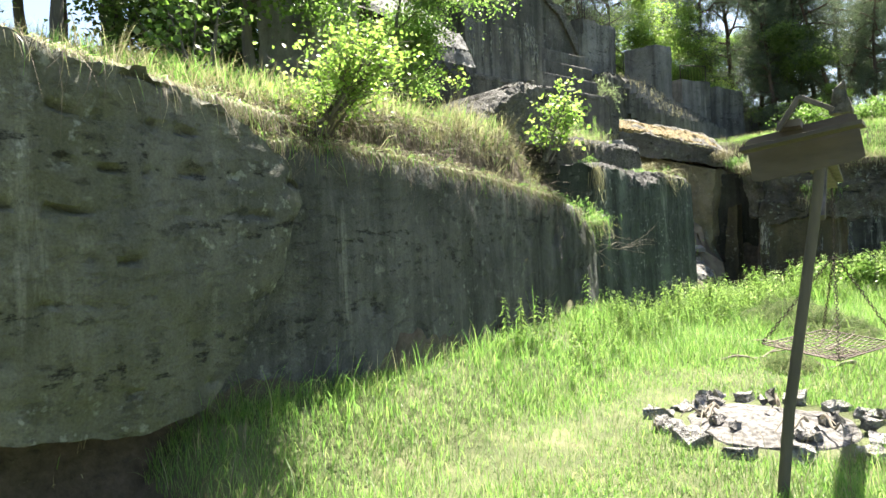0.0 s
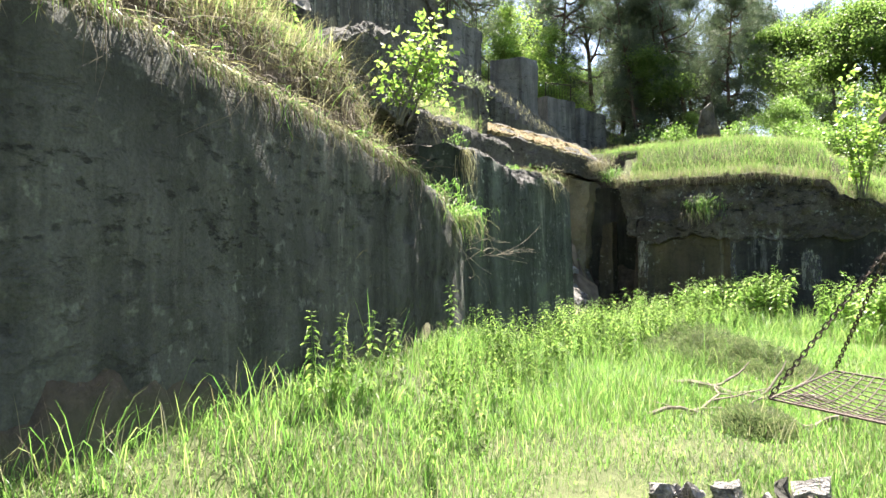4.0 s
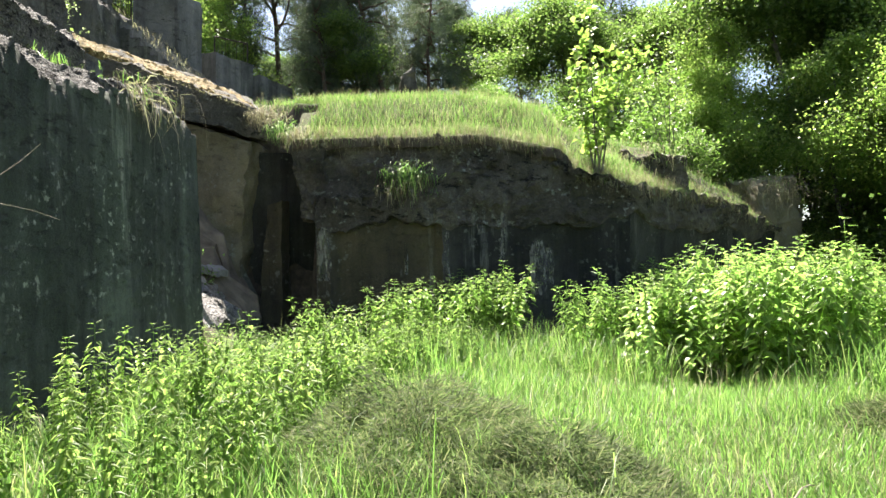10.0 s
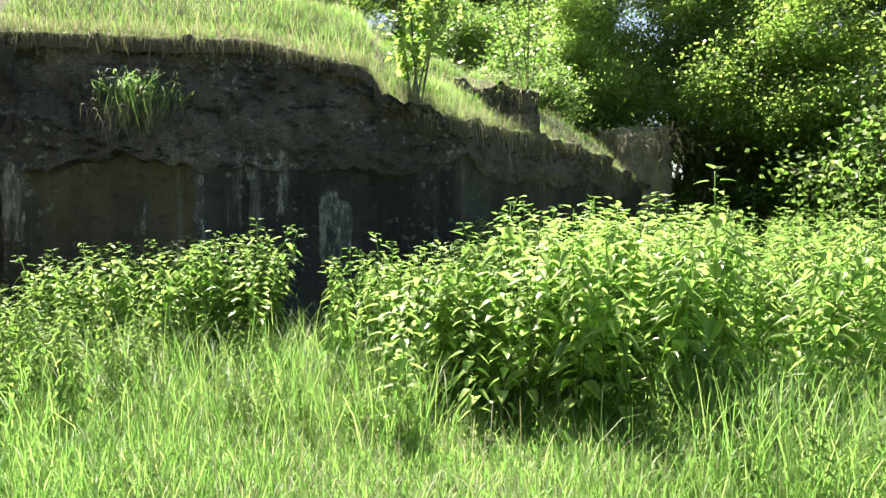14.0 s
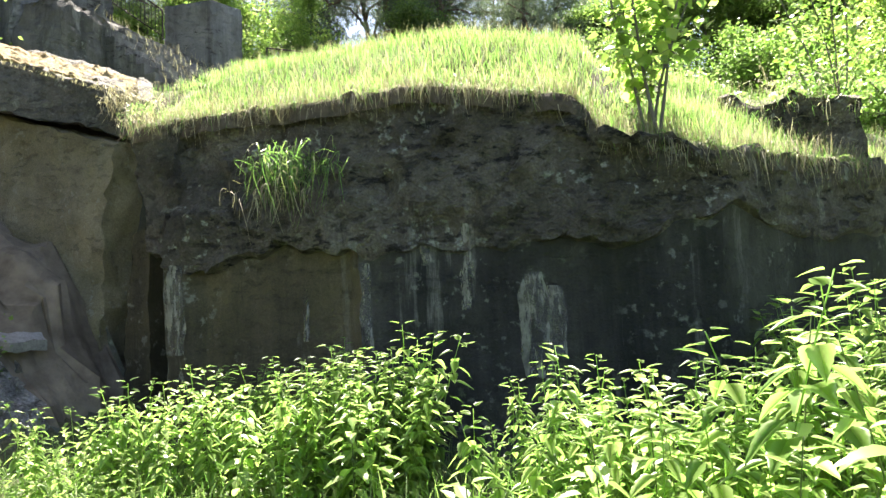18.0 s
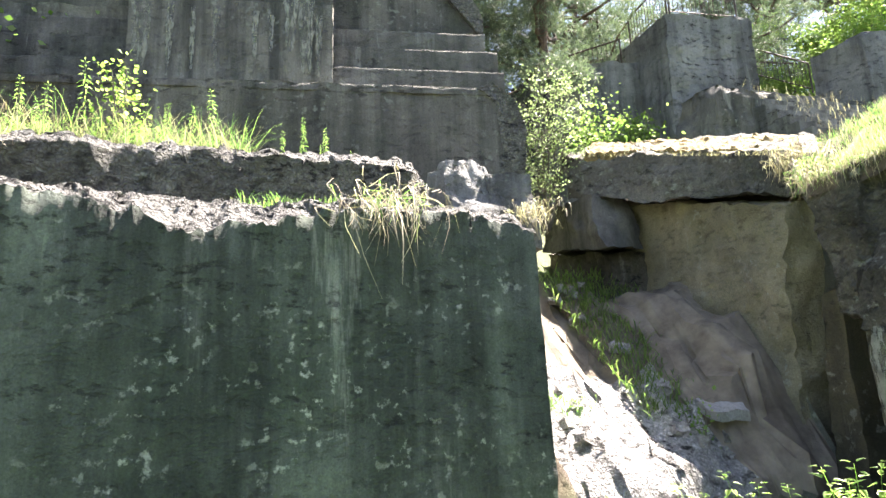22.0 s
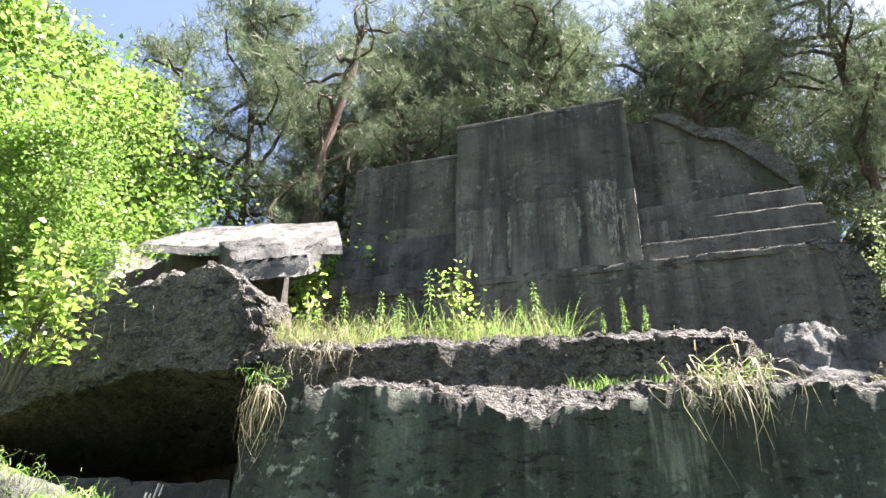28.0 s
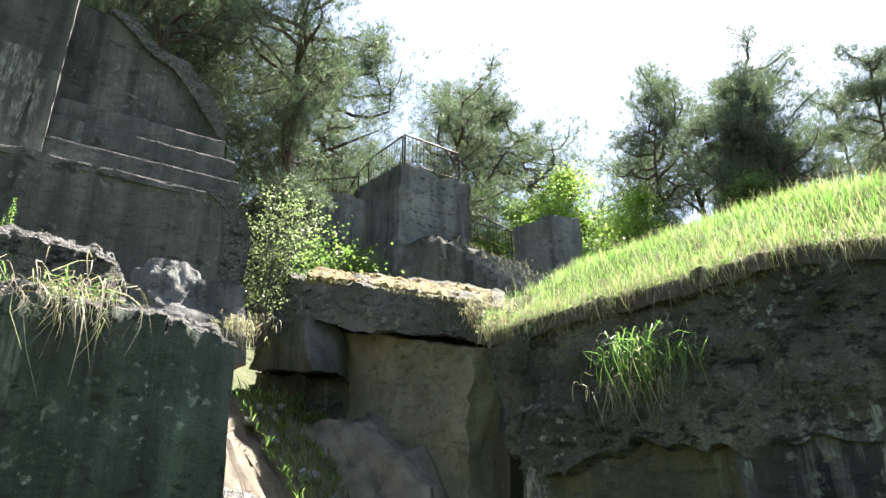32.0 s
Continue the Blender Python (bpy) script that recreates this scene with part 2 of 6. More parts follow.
def leafy(name, stops, through_light=0.6, rough=0.6):
    """Thin leaves: each island takes its own tone, and light comes through."""
    m, tree, b = material(name, rough)
    geo = tree.nodes.new("ShaderNodeNewGeometry")
    tone = ramp(tree, geo.outputs["Random Per Island"], stops)
    big = ramp(tree, noise_at(tree, 0.8, 3), [(0.3, (0.75, 0.75, 0.75)), (0.7, (1.15, 1.15, 1.15))])
    col = mixed(tree, 1.0, tone, big, "MULTIPLY")
    tree.links.new(col, b.inputs["Base Color"])
    clear = tree.nodes.new("ShaderNodeBsdfTranslucent")
    warm = mixed(tree, 1.0, col, (1.25, 1.48, 1.1), "MULTIPLY")
    tree.links.new(warm, clear.inputs["Color"])
    mix = tree.nodes.new("ShaderNodeMixShader")
    mix.inputs[0].default_value = through_light
    tree.links.new(b.outputs[0], mix.inputs[1])
    tree.links.new(clear.outputs[0], mix.inputs[2])
    tree.links.new(mix.outputs[0], tree.nodes["Material Output"].inputs["Surface"])
    return m


GRASS = leafy("meadow_grass", [(0.0, (0.09, 0.18, 0.042)), (0.5, (0.145, 0.25, 0.065)), (0.85, (0.23, 0.31, 0.10)), (1.0, (0.34, 0.35, 0.17))], rough=0.45)
STRAW = leafy("dry_grass", [(0.0, (0.15, 0.12, 0.075)), (0.5, (0.27, 0.225, 0.15)), (1.0, (0.48, 0.43, 0.31))], 0.35, 0.75)
NETTLE = leafy("nettle_leaf", [(0.0, (0.14, 0.23, 0.06)), (0.6, (0.23, 0.34, 0.095)), (1.0, (0.40, 0.50, 0.17))], 0.6, 0.33)
WEED = leafy("young_weed_leaf", [(0.0, (0.13, 0.21, 0.055)), (0.6, (0.21, 0.30, 0.085)), (1.0, (0.34, 0.42, 0.14))], 0.6, 0.42)
LEAF = leafy("maple_leaf", [(0.0, (0.10, 0.18, 0.024)), (0.6, (0.155, 0.235, 0.07)), (1.0, (0.27, 0.34, 0.13))], 0.55, 0.4)
PALE_LEAF = leafy("pale_grey_green_leaf", [(0.0, (0.10, 0.13, 0.06)), (0.6, (0.20, 0.24, 0.12)), (1.0, (0.38, 0.41, 0.26))], 0.5, 0.35)
LEAF_YELLOW = leafy("young_yellow_green_leaf", [(0.0, (0.15, 0.24, 0.05)), (0.6, (0.23, 0.32, 0.08)), (1.0, (0.38, 0.42, 0.14))], 0.6, 0.4)
LEAF_DARK = leafy("dark_leaf", [(0.0, (0.085, 0.14, 0.035)), (0.6, (0.135, 0.195, 0.055)), (1.0, (0.22, 0.27, 0.09))], 0.6, 0.45)
NEEDLE = leafy("pine_needle", [(0.0, (0.06, 0.082, 0.057)), (0.6, (0.098, 0.124, 0.08)), (1.0, (0.17, 0.19, 0.125))], 0.35, 0.6)
JUNIPER = leafy("dull_juniper_spray", [(0.0, (0.08, 0.11, 0.05)), (0.7, (0.14, 0.17, 0.08)), (1.0, (0.26, 0.25, 0.15))], 0.45, 0.8)

# ---- mesh helpers ----
RNG = np.random.default_rng(7)


def link_mesh(name, verts, faces, mat, parent=None, smooth=False):
    me = bpy.data.meshes.new(name)
    me.from_pydata([tuple(v) for v in verts], [], faces)
    me.materials.append(mat)
    if smooth:
        me.shade_smooth()
    ob = new(name, me)
    ob.parent = parent
    return ob


def part(name, bm, mat, parent, label=""):
    me = bpy.data.meshes.new(name)
    bm.to_mesh(me)
    bm.free()
    me.materials.append(mat)
    me.shade_smooth()
    me.set_sharp_from_angle(angle=radians(40))
    ob = new(name, me)
    ob.parent = parent
    return tagged(ob, label)


def fast_mesh(name, verts, quads, mat, parent=None):
    """verts n x 3 and quads m x 4 as arrays."""
    me = bpy.data.meshes.new(name)
    n, m = len(verts), len(quads)
    me.vertices.add(n)
    me.vertices.foreach_set("co", np.asarray(verts, np.float32).ravel())
    me.loops.add(m * 4)
    me.loops.foreach_set("vertex_index", np.asarray(quads, np.int32).ravel())
    me.polygons.add(m)
    me.polygons.foreach_set("loop_start", np.arange(0, m * 4, 4, dtype=np.int32))
    me.update(calc_edges=True)
    me.materials.append(mat)
    ob = new(name, me)
    ob.parent = parent
    return ob


def wobble(p, amp, size, seed=0.0):
    q = p / size + Vector((seed, seed * 1.7, -seed))
    return (noise.noise_vector(q) + 0.5 * noise.noise_vector(q * 2.3) + 0.25 * noise.noise_vector(q * 5.1)) * amp


def stone(corners, step=0.18, amp=0.05, size=0.6, top_amp=0.0, seed=0.0, fine=0.0):
    """A rough block from eight corners: four below and four above, each four going round. All six sides are gridded and uneven."""
    c = [Vector(p) for p in corners]
    bm = bmesh.new()
    top_z = sum(p.z for p in c[4:]) / 4
    low_z = sum(p.z for p in c[:4]) / 4

    def moved(p, up):
        d = wobble(p, amp, size, seed)
        if up > 0:
            d.z += top_amp * up * (noise.noise(p * 1.6 + Vector((seed, 0, 3))) + 0.7 * noise.noise(p * 4.3) + 0.45 * noise.noise(p * 9.7))
        if fine:
            d += noise.noise_vector(p * 11.0) * fine + noise.noise_vector(p * 24.0) * fine * 0.55
        return p + d

    sides = [(0, 1, 5, 4), (1, 2, 6, 5), (2, 3, 7, 6), (3, 0, 4, 7), (4, 5, 6, 7), (3, 2, 1, 0)]
    for a, b_, d, e in sides:
        A, B, D, E = c[a], c[b_], c[d], c[e]
        nu = max(2, int(round(max((B - A).length, (D - E).length) / step)))
        nv = max(2, int(round(max((E - A).length, (D - B).length) / step)))
        grid = []
        for j in range(nv + 1):
            row = []
            for i in range(nu + 1):
                s, t = i / nu, j / nv
                p = (A * (1 - s) + B * s) * (1 - t) + (E * (1 - s) + D * s) * t
                up = 1.0 if (a, b_) == (4, 5) else (max(0.0, t - 0.8) * 5 if (a, b_) != (3, 2) else 0.0)
                row.append(bm.verts.new(moved(p, up)))
            grid.append(row)
        for j in range(nv):
            for i in range(nu):
                bm.faces.new((grid[j][i], grid[j][i + 1], grid[j + 1][i + 1], grid[j + 1][i]))
    bmesh.ops.remove_doubles(bm, verts=bm.verts, dist=step * 0.08)
    bmesh.ops.recalc_face_normals(bm, faces=bm.faces)
    return bm


def box8(x0, x1, y0, y1, z0, z1):
    return [(x0, y0, z0), (x1, y0, z0), (x1, y1, z0), (x0, y1, z0), (x0, y0, z1), (x1, y0, z1), (x1, y1, z1), (x0, y1, z1)]


def base_of(name, x, y, z, label, category, group="", kind=""):
    ob = new(name)
    ob.location = (x, y, z)
    ob.empty_display_size = 0.2
    bpy.context.view_layer.update()
    return tagged(ob, label, category, group, kind)


def rock(name, corners, mat, label, category="rubble", kind="", group="", **how):
    """A single rough block of concrete as one thing."""
    bm = stone(corners, **how)
    ob = part(name, bm, mat, None)
    return tagged(ob, label, category, group, kind)


# ---- ground ----
def smooth(a, b, v):
    t = min(1.0, max(0.0, (v - a) / (b - a)))
    return t * t * (3 - 2 * t)


def edge_west(y):
    """Where the face of the western wall stands."""
    if y < 13.2:
        return float(np.interp(y, [4.2, 4.8, 5.8, 8.0, 10.0, 12.0, 12.8, 13.4], [-5.08, -4.95, -4.80, -4.93, -5.12, -5.34, -5.52, -5.72]))
    return -5.8 + 0.07 * max(0.0, min(6.0, y - 13.6))


def west_top(y):
    """How high the western wall stands."""
    return float(np.interp(y, [3.0, 5.0, 6.0, 8.0, 10.0, 11.3, 12.0, 12.6, 13.2, 13.6], [3.12, 3.06, 3.02, 2.90, 2.76, 2.68, 2.48, 2.34, 2.16, 2.02]))


def edge_north(x):
    return 22.45 if x < 1.6 else 22.45 + 1.0 * (x - 1.6)


def north_top(x):
    return float(np.interp(x, [-5, -3, -1.1, 0.35, 0.6, 1.6, 4.6, 8.0, 14], [3.82, 3.85, 3.88, 3.6, 3.2, 2.95, 2.97, 2.3, 2.2]))


def high(x, y):
    """The land above the pit."""
    back = -5.5 - x
    if y < 13.4:
        b = edge_west(y) - x
        top = west_top(y)
        lip = 0.14 * noise.noise(Vector((y * 0.9, 3, 0))) + 0.10 * noise.noise(Vector((y * 2.6, 4, 0)))
        crest = 3.60 + 0.05 * max(0.0, y - 6) + 0.10 * noise.noise(Vector((y * 1.3, 9, 0)))
        west = top - 0.05 + (crest - top) * smooth(lip - 0.05, lip + 0.62, b) + 0.27 * max(0.0, b - 0.7) + 0.10 * noise.noise(Vector((x * 1.9, y * 1.9, 6))) * smooth(0.2, 0.8, b)
        step_down = smooth(9.5, 10.2, y + 0.3 * noise.noise(Vector((x * 1.7, y, 12)))) * smooth(-9.6, -9.2, x)
        west = west * (1 - step_down) + min(west, top + 0.12 - 0.04 * b) * step_down
        low_sill = smooth(11.0, 11.75, y + 0.35 * noise.noise(Vector((x * 1.7, y, 2)))) * smooth(-9.6, -9.2, x)
        west = west * (1 - low_sill) + min(west, top - 0.12 + 0.05 * b) * low_sill
    else:
        west = 2.95 + 1.0 * smooth(1.1, 2.2, back) + 0.30 * max(0.0, back - 2.2)
    west = min(west, 5.6 + max(0, -10 - x) * 0.14, 7.4)
    if x < -5.0:
        gap = 0.5 + max(0.0, -5.4 - x) * 0.72
        gap = min(gap, 4.4 + max(0, -10.4 - x) * 0.5, 6.4)
        inside = smooth(19.3, 19.9, y) * (1 - smooth(23.6, 24.4, y))
        south = west * (1 - inside) + min(gap, west) * inside
    else:
        south = west
    rise = max(0.0, y - edge_north(x))
    bench = 1.0 - smooth(0.6, 1.6, x)
    top = north_top(max(-5, x))
    lift = 1.15 * smooth(0.0, 1.9, rise) * bench + (1 - bench) * (0.75 * smooth(0, 1.6, rise) + 0.6 * smooth(1.7, 2.6, rise) * (1 - smooth(3.2, 5.0, x)))
    north = top + lift + 0.02 * min(rise, 30)
    if x < -5:
        k = smooth(-11, -5, x)
        north = north * k + (5.6 + 0.06 * min(rise, 30)) * (1 - k)
        k = smooth(23.3, 24.6, y)
        return south * (1 - k) + north * k
    return north


def ground(x, y):
    bumps = 0.10 * noise.noise(Vector((x * 0.35, y * 0.35, 0))) + 0.04 * noise.noise(Vector((x * 1.3, y * 1.3, 5)))
    low = 0.03 + 0.30 * smooth(2.5, -3.0, y) + 0.35 * smooth(4.0, 9.0, x) + bumps
    wy, wx = edge_north(x), edge_west(y)
    low += 0.55 * smooth(1.5, 0.2, x - wx) * smooth(15.5, 11.0, y)
    low -= 0.75 * smooth(3.1, 2.3, y) * smooth(-3.75, -4.4, x)
    over = 0.0
    if x > -4.4:
        over = smooth(0.35, 0.75, y - wy)
    if 19.5 < y < 22.9:
        over = max(over, smooth(-0.3, 0.5, -5.2 - x))
    else:
        over = max(over, smooth(0.08, 0.34, wx - x) if y < 13.2 else smooth(0.35, 0.75, wx - x))
    if x <= -4.4 and y > 22.5:
        over = max(smooth(23.7, 24.3, y), smooth(-5.6, -6.4, x))
    if over <= 0:
        return low
    return low * (1 - over) + (high(x, y) + bumps * 0.8) * over


def build_ground():
    near_x, near_y = np.arange(-16, 14.01, 0.25), np.arange(-6, 36.01, 0.25)
    xs = np.concatenate([[-600, -300, -150, -80, -50, -36, -28, -22, -18.5], near_x, [16, 19, 24, 32, 45, 70, 150, 300, 600]])
    ys = np.concatenate([[-600, -300, -150, -80, -40, -22, -13, -9], near_y, [39, 43, 50, 60, 80, 150, 300, 600]])
    verts = [(x, y, ground(float(x), float(y))) for y in ys for x in xs]
    n = len(xs)
    quads = [(j * n + i, j * n + i + 1, (j + 1) * n + i + 1, (j + 1) * n + i) for j in range(len(ys) - 1) for i in range(n - 1)]
    ob = fast_mesh("ground", verts, quads, SOIL)
    ob.data.shade_smooth()
    return tagged(ob, "grassy soil of the sunken court and the banks above", "ground", kind="structure")


build_ground()

# ---- the western walls ----
def course(name, ys, outline, split, mats, label, category, seed, rough=0.012, broken=0.035, kind=""):
    """A long block: outline(y) gives its section as (x, z) points, going up the face and back over the top.
    The points before split(y) belong to the face, those after to the broken top."""
    bm = bmesh.new()
    rings = []
    for y in ys:
        pts = outline(float(y))
        ring = []
        for k, (x, z) in enumerate(pts):
            p = Vector((x, y, z))
            amp = rough if k < split else broken
            ring.append(bm.verts.new(p + wobble(p, amp * 1.6, 0.5, seed) + noise.noise_vector(p * 6.0) * amp + noise.noise_vector(p * 10.0) * amp * (0.7 if k < split else 1.0) + (noise.noise_vector(p * 19.0) * amp * 0.8 + noise.noise_vector(p * 37.0) * amp * 0.45 if k >= split else Vector())))
        rings.append(ring)
    n = len(rings[0])
    for a, b_ in zip(rings, rings[1:]):
        for i in range(n):
            f = bm.faces.new((a[i], a[(i + 1) % n], b_[(i + 1) % n], b_[i]))
            f.material_index = 0 if i < split or i == n - 1 else 1
    for ring in (rings[0], rings[-1][::-1]):
        bm.faces.new(ring)
    bmesh.ops.triangulate(bm, faces=[f for f in bm.faces if len(f.verts) > 4])
    bmesh.ops.recalc_face_normals(bm, faces=bm.faces)
    ob = part(name, bm, mats[0], None)
    ob.data.materials.append(mats[1])
    return tagged(ob, label, category, kind=kind)


def steps_between(a, b_, n):
    return [(a[0] + (b_[0] - a[0]) * i / n, a[1] + (b_[1] - a[1]) * i / n) for i in range(n)]


def block_outline(y):
    """The great front block: its upper edge is chipped away in the middle."""
    face = -5.88 + 0.073 * (y - 13.6)
    jag = 0.05 * noise.noise(Vector((y * 3.1, 1, 0))) + 0.03 * noise.noise(Vector((y * 8.3, 2, 0)))
    chip = float(np.interp(y, [13.6, 15.0, 15.45, 16.0, 16.3, 16.6, 17.1, 17.7, 18.4, 19.3, 19.6], [0.12, 0.06, 0.2, 0.33, 0.4, 0.3, 0.2, 0.1, 0.04, 0.1, 0.32]))
    edge = 3.60 - 0.02 * (y - 13.6) - chip + jag * (0.5 + 2.5 * min(1, chip * 3))
    crest = max(edge + 0.03, 3.62 - 0.015 * (y - 13.6) - 0.12 * smooth(14.8, 13.6, y) + jag)
    back = 0.10 + 1.1 * chip
    up = steps_between((face + 0.13, -0.5), (face, edge), 34)
    lip = steps_between((face, edge), (face - back, crest), 13)
    return up + lip + [(face - back, crest), (face - back - 0.3, crest + 0.03), (-7.0, 3.66), (-7.35, 3.6), (-7.35, -0.5)]


course("front_block", np.arange(13.62, 19.56, 0.035), block_outline, 34, (CONCRETE_GREEN, RUBBLE), "dark green concrete block with pale lichen and a chipped edge", "concrete block", 3)


def ledge_outline(y):
    jag = 0.06 * noise.noise(Vector((y * 3.1, 7, 0))) + 0.05 * noise.noise(Vector((y * 9.0, 8, 0)))
    top = float(np.interp(y, [13.4, 14.5, 15.2, 16.7, 18.4, 18.7, 18.95], [4.26, 4.28, 4.33, 4.37, 4.43, 4.36, 4.12])) + jag
    face = -6.56 + 0.07 * noise.noise(Vector((y * 2.0, 3, 0))) - 0.25 * smooth(18.6, 18.95, y)
    up = steps_between((face - 0.05, 3.4), (face, top - 0.14 - jag), 12)
    rim = steps_between((face, top - 0.14 - jag), (face - 0.16, top), 8)
    return up + rim + [(face - 0.16, top), (face - 0.5, top + 0.02), (-7.6, top + 0.05), (-8.0, top), (-8.0, 3.4)]


course("upper_ledge", np.arange(13.45, 18.97, 0.035), ledge_outline, 12, (PEBBLED, RUBBLE), "broken dark concrete ledge with a pale crumbled rim", "ledge", 4, 0.03, 0.03)


def tilted_outline(y):
    top = float(np.interp(y, [-1.6, 1.8, 3.0, 3.55, 4.0, 4.2], [3.75, 3.5, 3.34, 3.16, 2.84, 2.5])) + 0.05 * noise.noise(Vector((y * 2.0, 51, 0)))
    low = float(np.interp(y, [-1.6, 1.7, 2.6, 3.2, 3.5, 3.7, 4.0, 4.12, 4.2], [0.95, 0.87, 0.70, 0.80, 1.08, 1.42, 1.86, 2.2, 2.4]))
    face = -4.6 - 0.05 * smooth(3.9, 4.2, y) + 0.05 * noise.noise(Vector((y * 1.3, 52, 0)))
    below = steps_between((-6.3, low - 0.2), (face - 0.1, low), 4)
    up = []
    for i in range(64):
        s = i / 64
        z = low + (top - 0.05 - low) * s
        row = abs((z * 3.1 + 0.12 * y + 0.25 * noise.noise(Vector((y * 0.8, z, 57)))) % 1.0 - 0.5)
        seam = 0.07 * smooth(0.14, 0.02, row) * smooth(-0.05, 0.25, noise.noise(Vector((y * 4.5, z * 2, 53)))) * smooth(-0.25, 0.2, noise.noise(Vector((y * 0.7, z * 0.9, 58))))
        up.append((face + 0.025 * math.sin(math.pi * s) - 0.07 * (1 - s) ** 3 - seam, z))
    return below + up + [(face, top - 0.05), (face - 0.2, top), (face - 0.8, top + 0.03), (-6.3, top + 0.05)]


course("tilted_slab", np.arange(-1.6, 4.2, 0.04), tilted_outline, 68, (CONCRETE_MOSSY, CONCRETE_MOSSY), "dark mossy tilted concrete slab, undercut at its foot", "slab", 1, 0.016, 0.03)
def west_outline(y):
    """The face bears faint upright board marks; the crown is crumbled."""
    jag = 0.06 * noise.noise(Vector((y * 2.3, 61, 0))) + 0.05 * noise.noise(Vector((y * 7.0, 62, 0)))
    top = west_top(y) + jag
    face = edge_west(min(y, 13.19)) - 0.02 - 0.33 * max(0.0, y - 13.19)
    up = []
    for i in range(40):
        z = -0.5 + (top - 0.06 + 0.5) * i / 40
        board = 0.008 * noise.noise(Vector((y * 4.5, 0.25 * z, 63))) + 0.03 * noise.noise(Vector((y * 1.4, 0.5 * z, 64)))
        dent = 0.035 * smooth(0.25, 0.5, noise.noise(Vector((y * 1.5, z * 2.6, 65))))
        chip = 0.07 * smooth(0.35, 0.0, top - z) ** 2 * (0.5 + 0.9 * abs(noise.noise(Vector((y * 3.0, z * 3, 66)))))
        up.append((face + 0.05 * (1 - (z + 0.5) / (top + 0.5)) + board - dent - chip, z))
    return up + steps_between((face - 0.1, top - 0.05), (face - 0.35, top), 3) + [(face - 0.35, top), (-6.3, top + 0.02), (-6.3, -0.5)]


course("wall_west", np.arange(3.5, 13.58, 0.06), west_outline, 40, (CONCRETE, CONCRETE), "tall dark concrete wall with damp streaks under a grassy bank", "wall", 2, 0.012, 0.03, kind="structure")

# ---- the northern wall ----
def ribbon(name, xs, thick, mats, label, seed):
    """A wall that follows the northern edge, with a rough upper course and hollow lower panels."""
    bm = bmesh.new()
    rows = []
    low_n, up_n = 20, 20
    for x in xs:
        x = float(x)
        y = edge_north(x)
        top = north_top(x) + (0.08 * noise.noise(Vector((x * 1.3, 9, 0))) + 0.05 * noise.noise(Vector((x * 4.1, 8, 0)))) * smooth(3.0, 0.5, x)
        split = 2.2 + 0.28 * noise.noise(Vector((x * 0.9, 0, 4))) + 0.10 * noise.noise(Vector((x * 3.7, 0, 5)))
        hollow = 0.02 + 0.14 * smooth(-4.0, -3.85, x) * smooth(-1.95, -2.05, x) + 0.05 * smooth(-1.5, -1.35, x)
        col = []
        for k in range(low_n + up_n + 1):
            low = k < low_n
            z = -0.4 + (split + 0.4) * k / (low_n - 1) if low else split + 0.03 + (top - split - 0.03) * (k - low_n) / up_n
            lean = hollow if low else 0.0 + 0.16 * max(0.0, z - 2.5) - 0.10 * smooth(0.25, 0.0, top - z)
            p = Vector((x, y + lean, z))
            rough = 0.03 if low else 0.08 + 0.05 * smooth(split, split + 0.5, z)
            col.append(bm.verts.new(p + wobble(p, rough, 0.42, seed) + noise.noise_vector(p * 7) * (0.01 if low else 0.05)))
        for back_z in (top - 0.02, -0.4):
            col.append(bm.verts.new((x - (0.5 if x > 2 else 0), y + thick, back_z)))
        rows.append(col)
    n = len(rows[0])
    for x, a, b_ in zip(xs, rows, rows[1:]):
        for i in range(n):
            f = bm.faces.new((a[i], b_[i], b_[(i + 1) % n], a[(i + 1) % n]))
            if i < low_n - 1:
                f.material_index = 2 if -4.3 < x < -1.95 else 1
    bm.faces.new(rows[0])
    bm.faces.new(rows[-1][::-1])
    bmesh.ops.recalc_face_normals(bm, faces=bm.faces)
    wall = part(name, bm, mats[0], None)
    wall.data.materials.append(mats[1])
    wall.data.materials.append(mats[2])
    return tagged(wall, label, "wall", kind="structure")


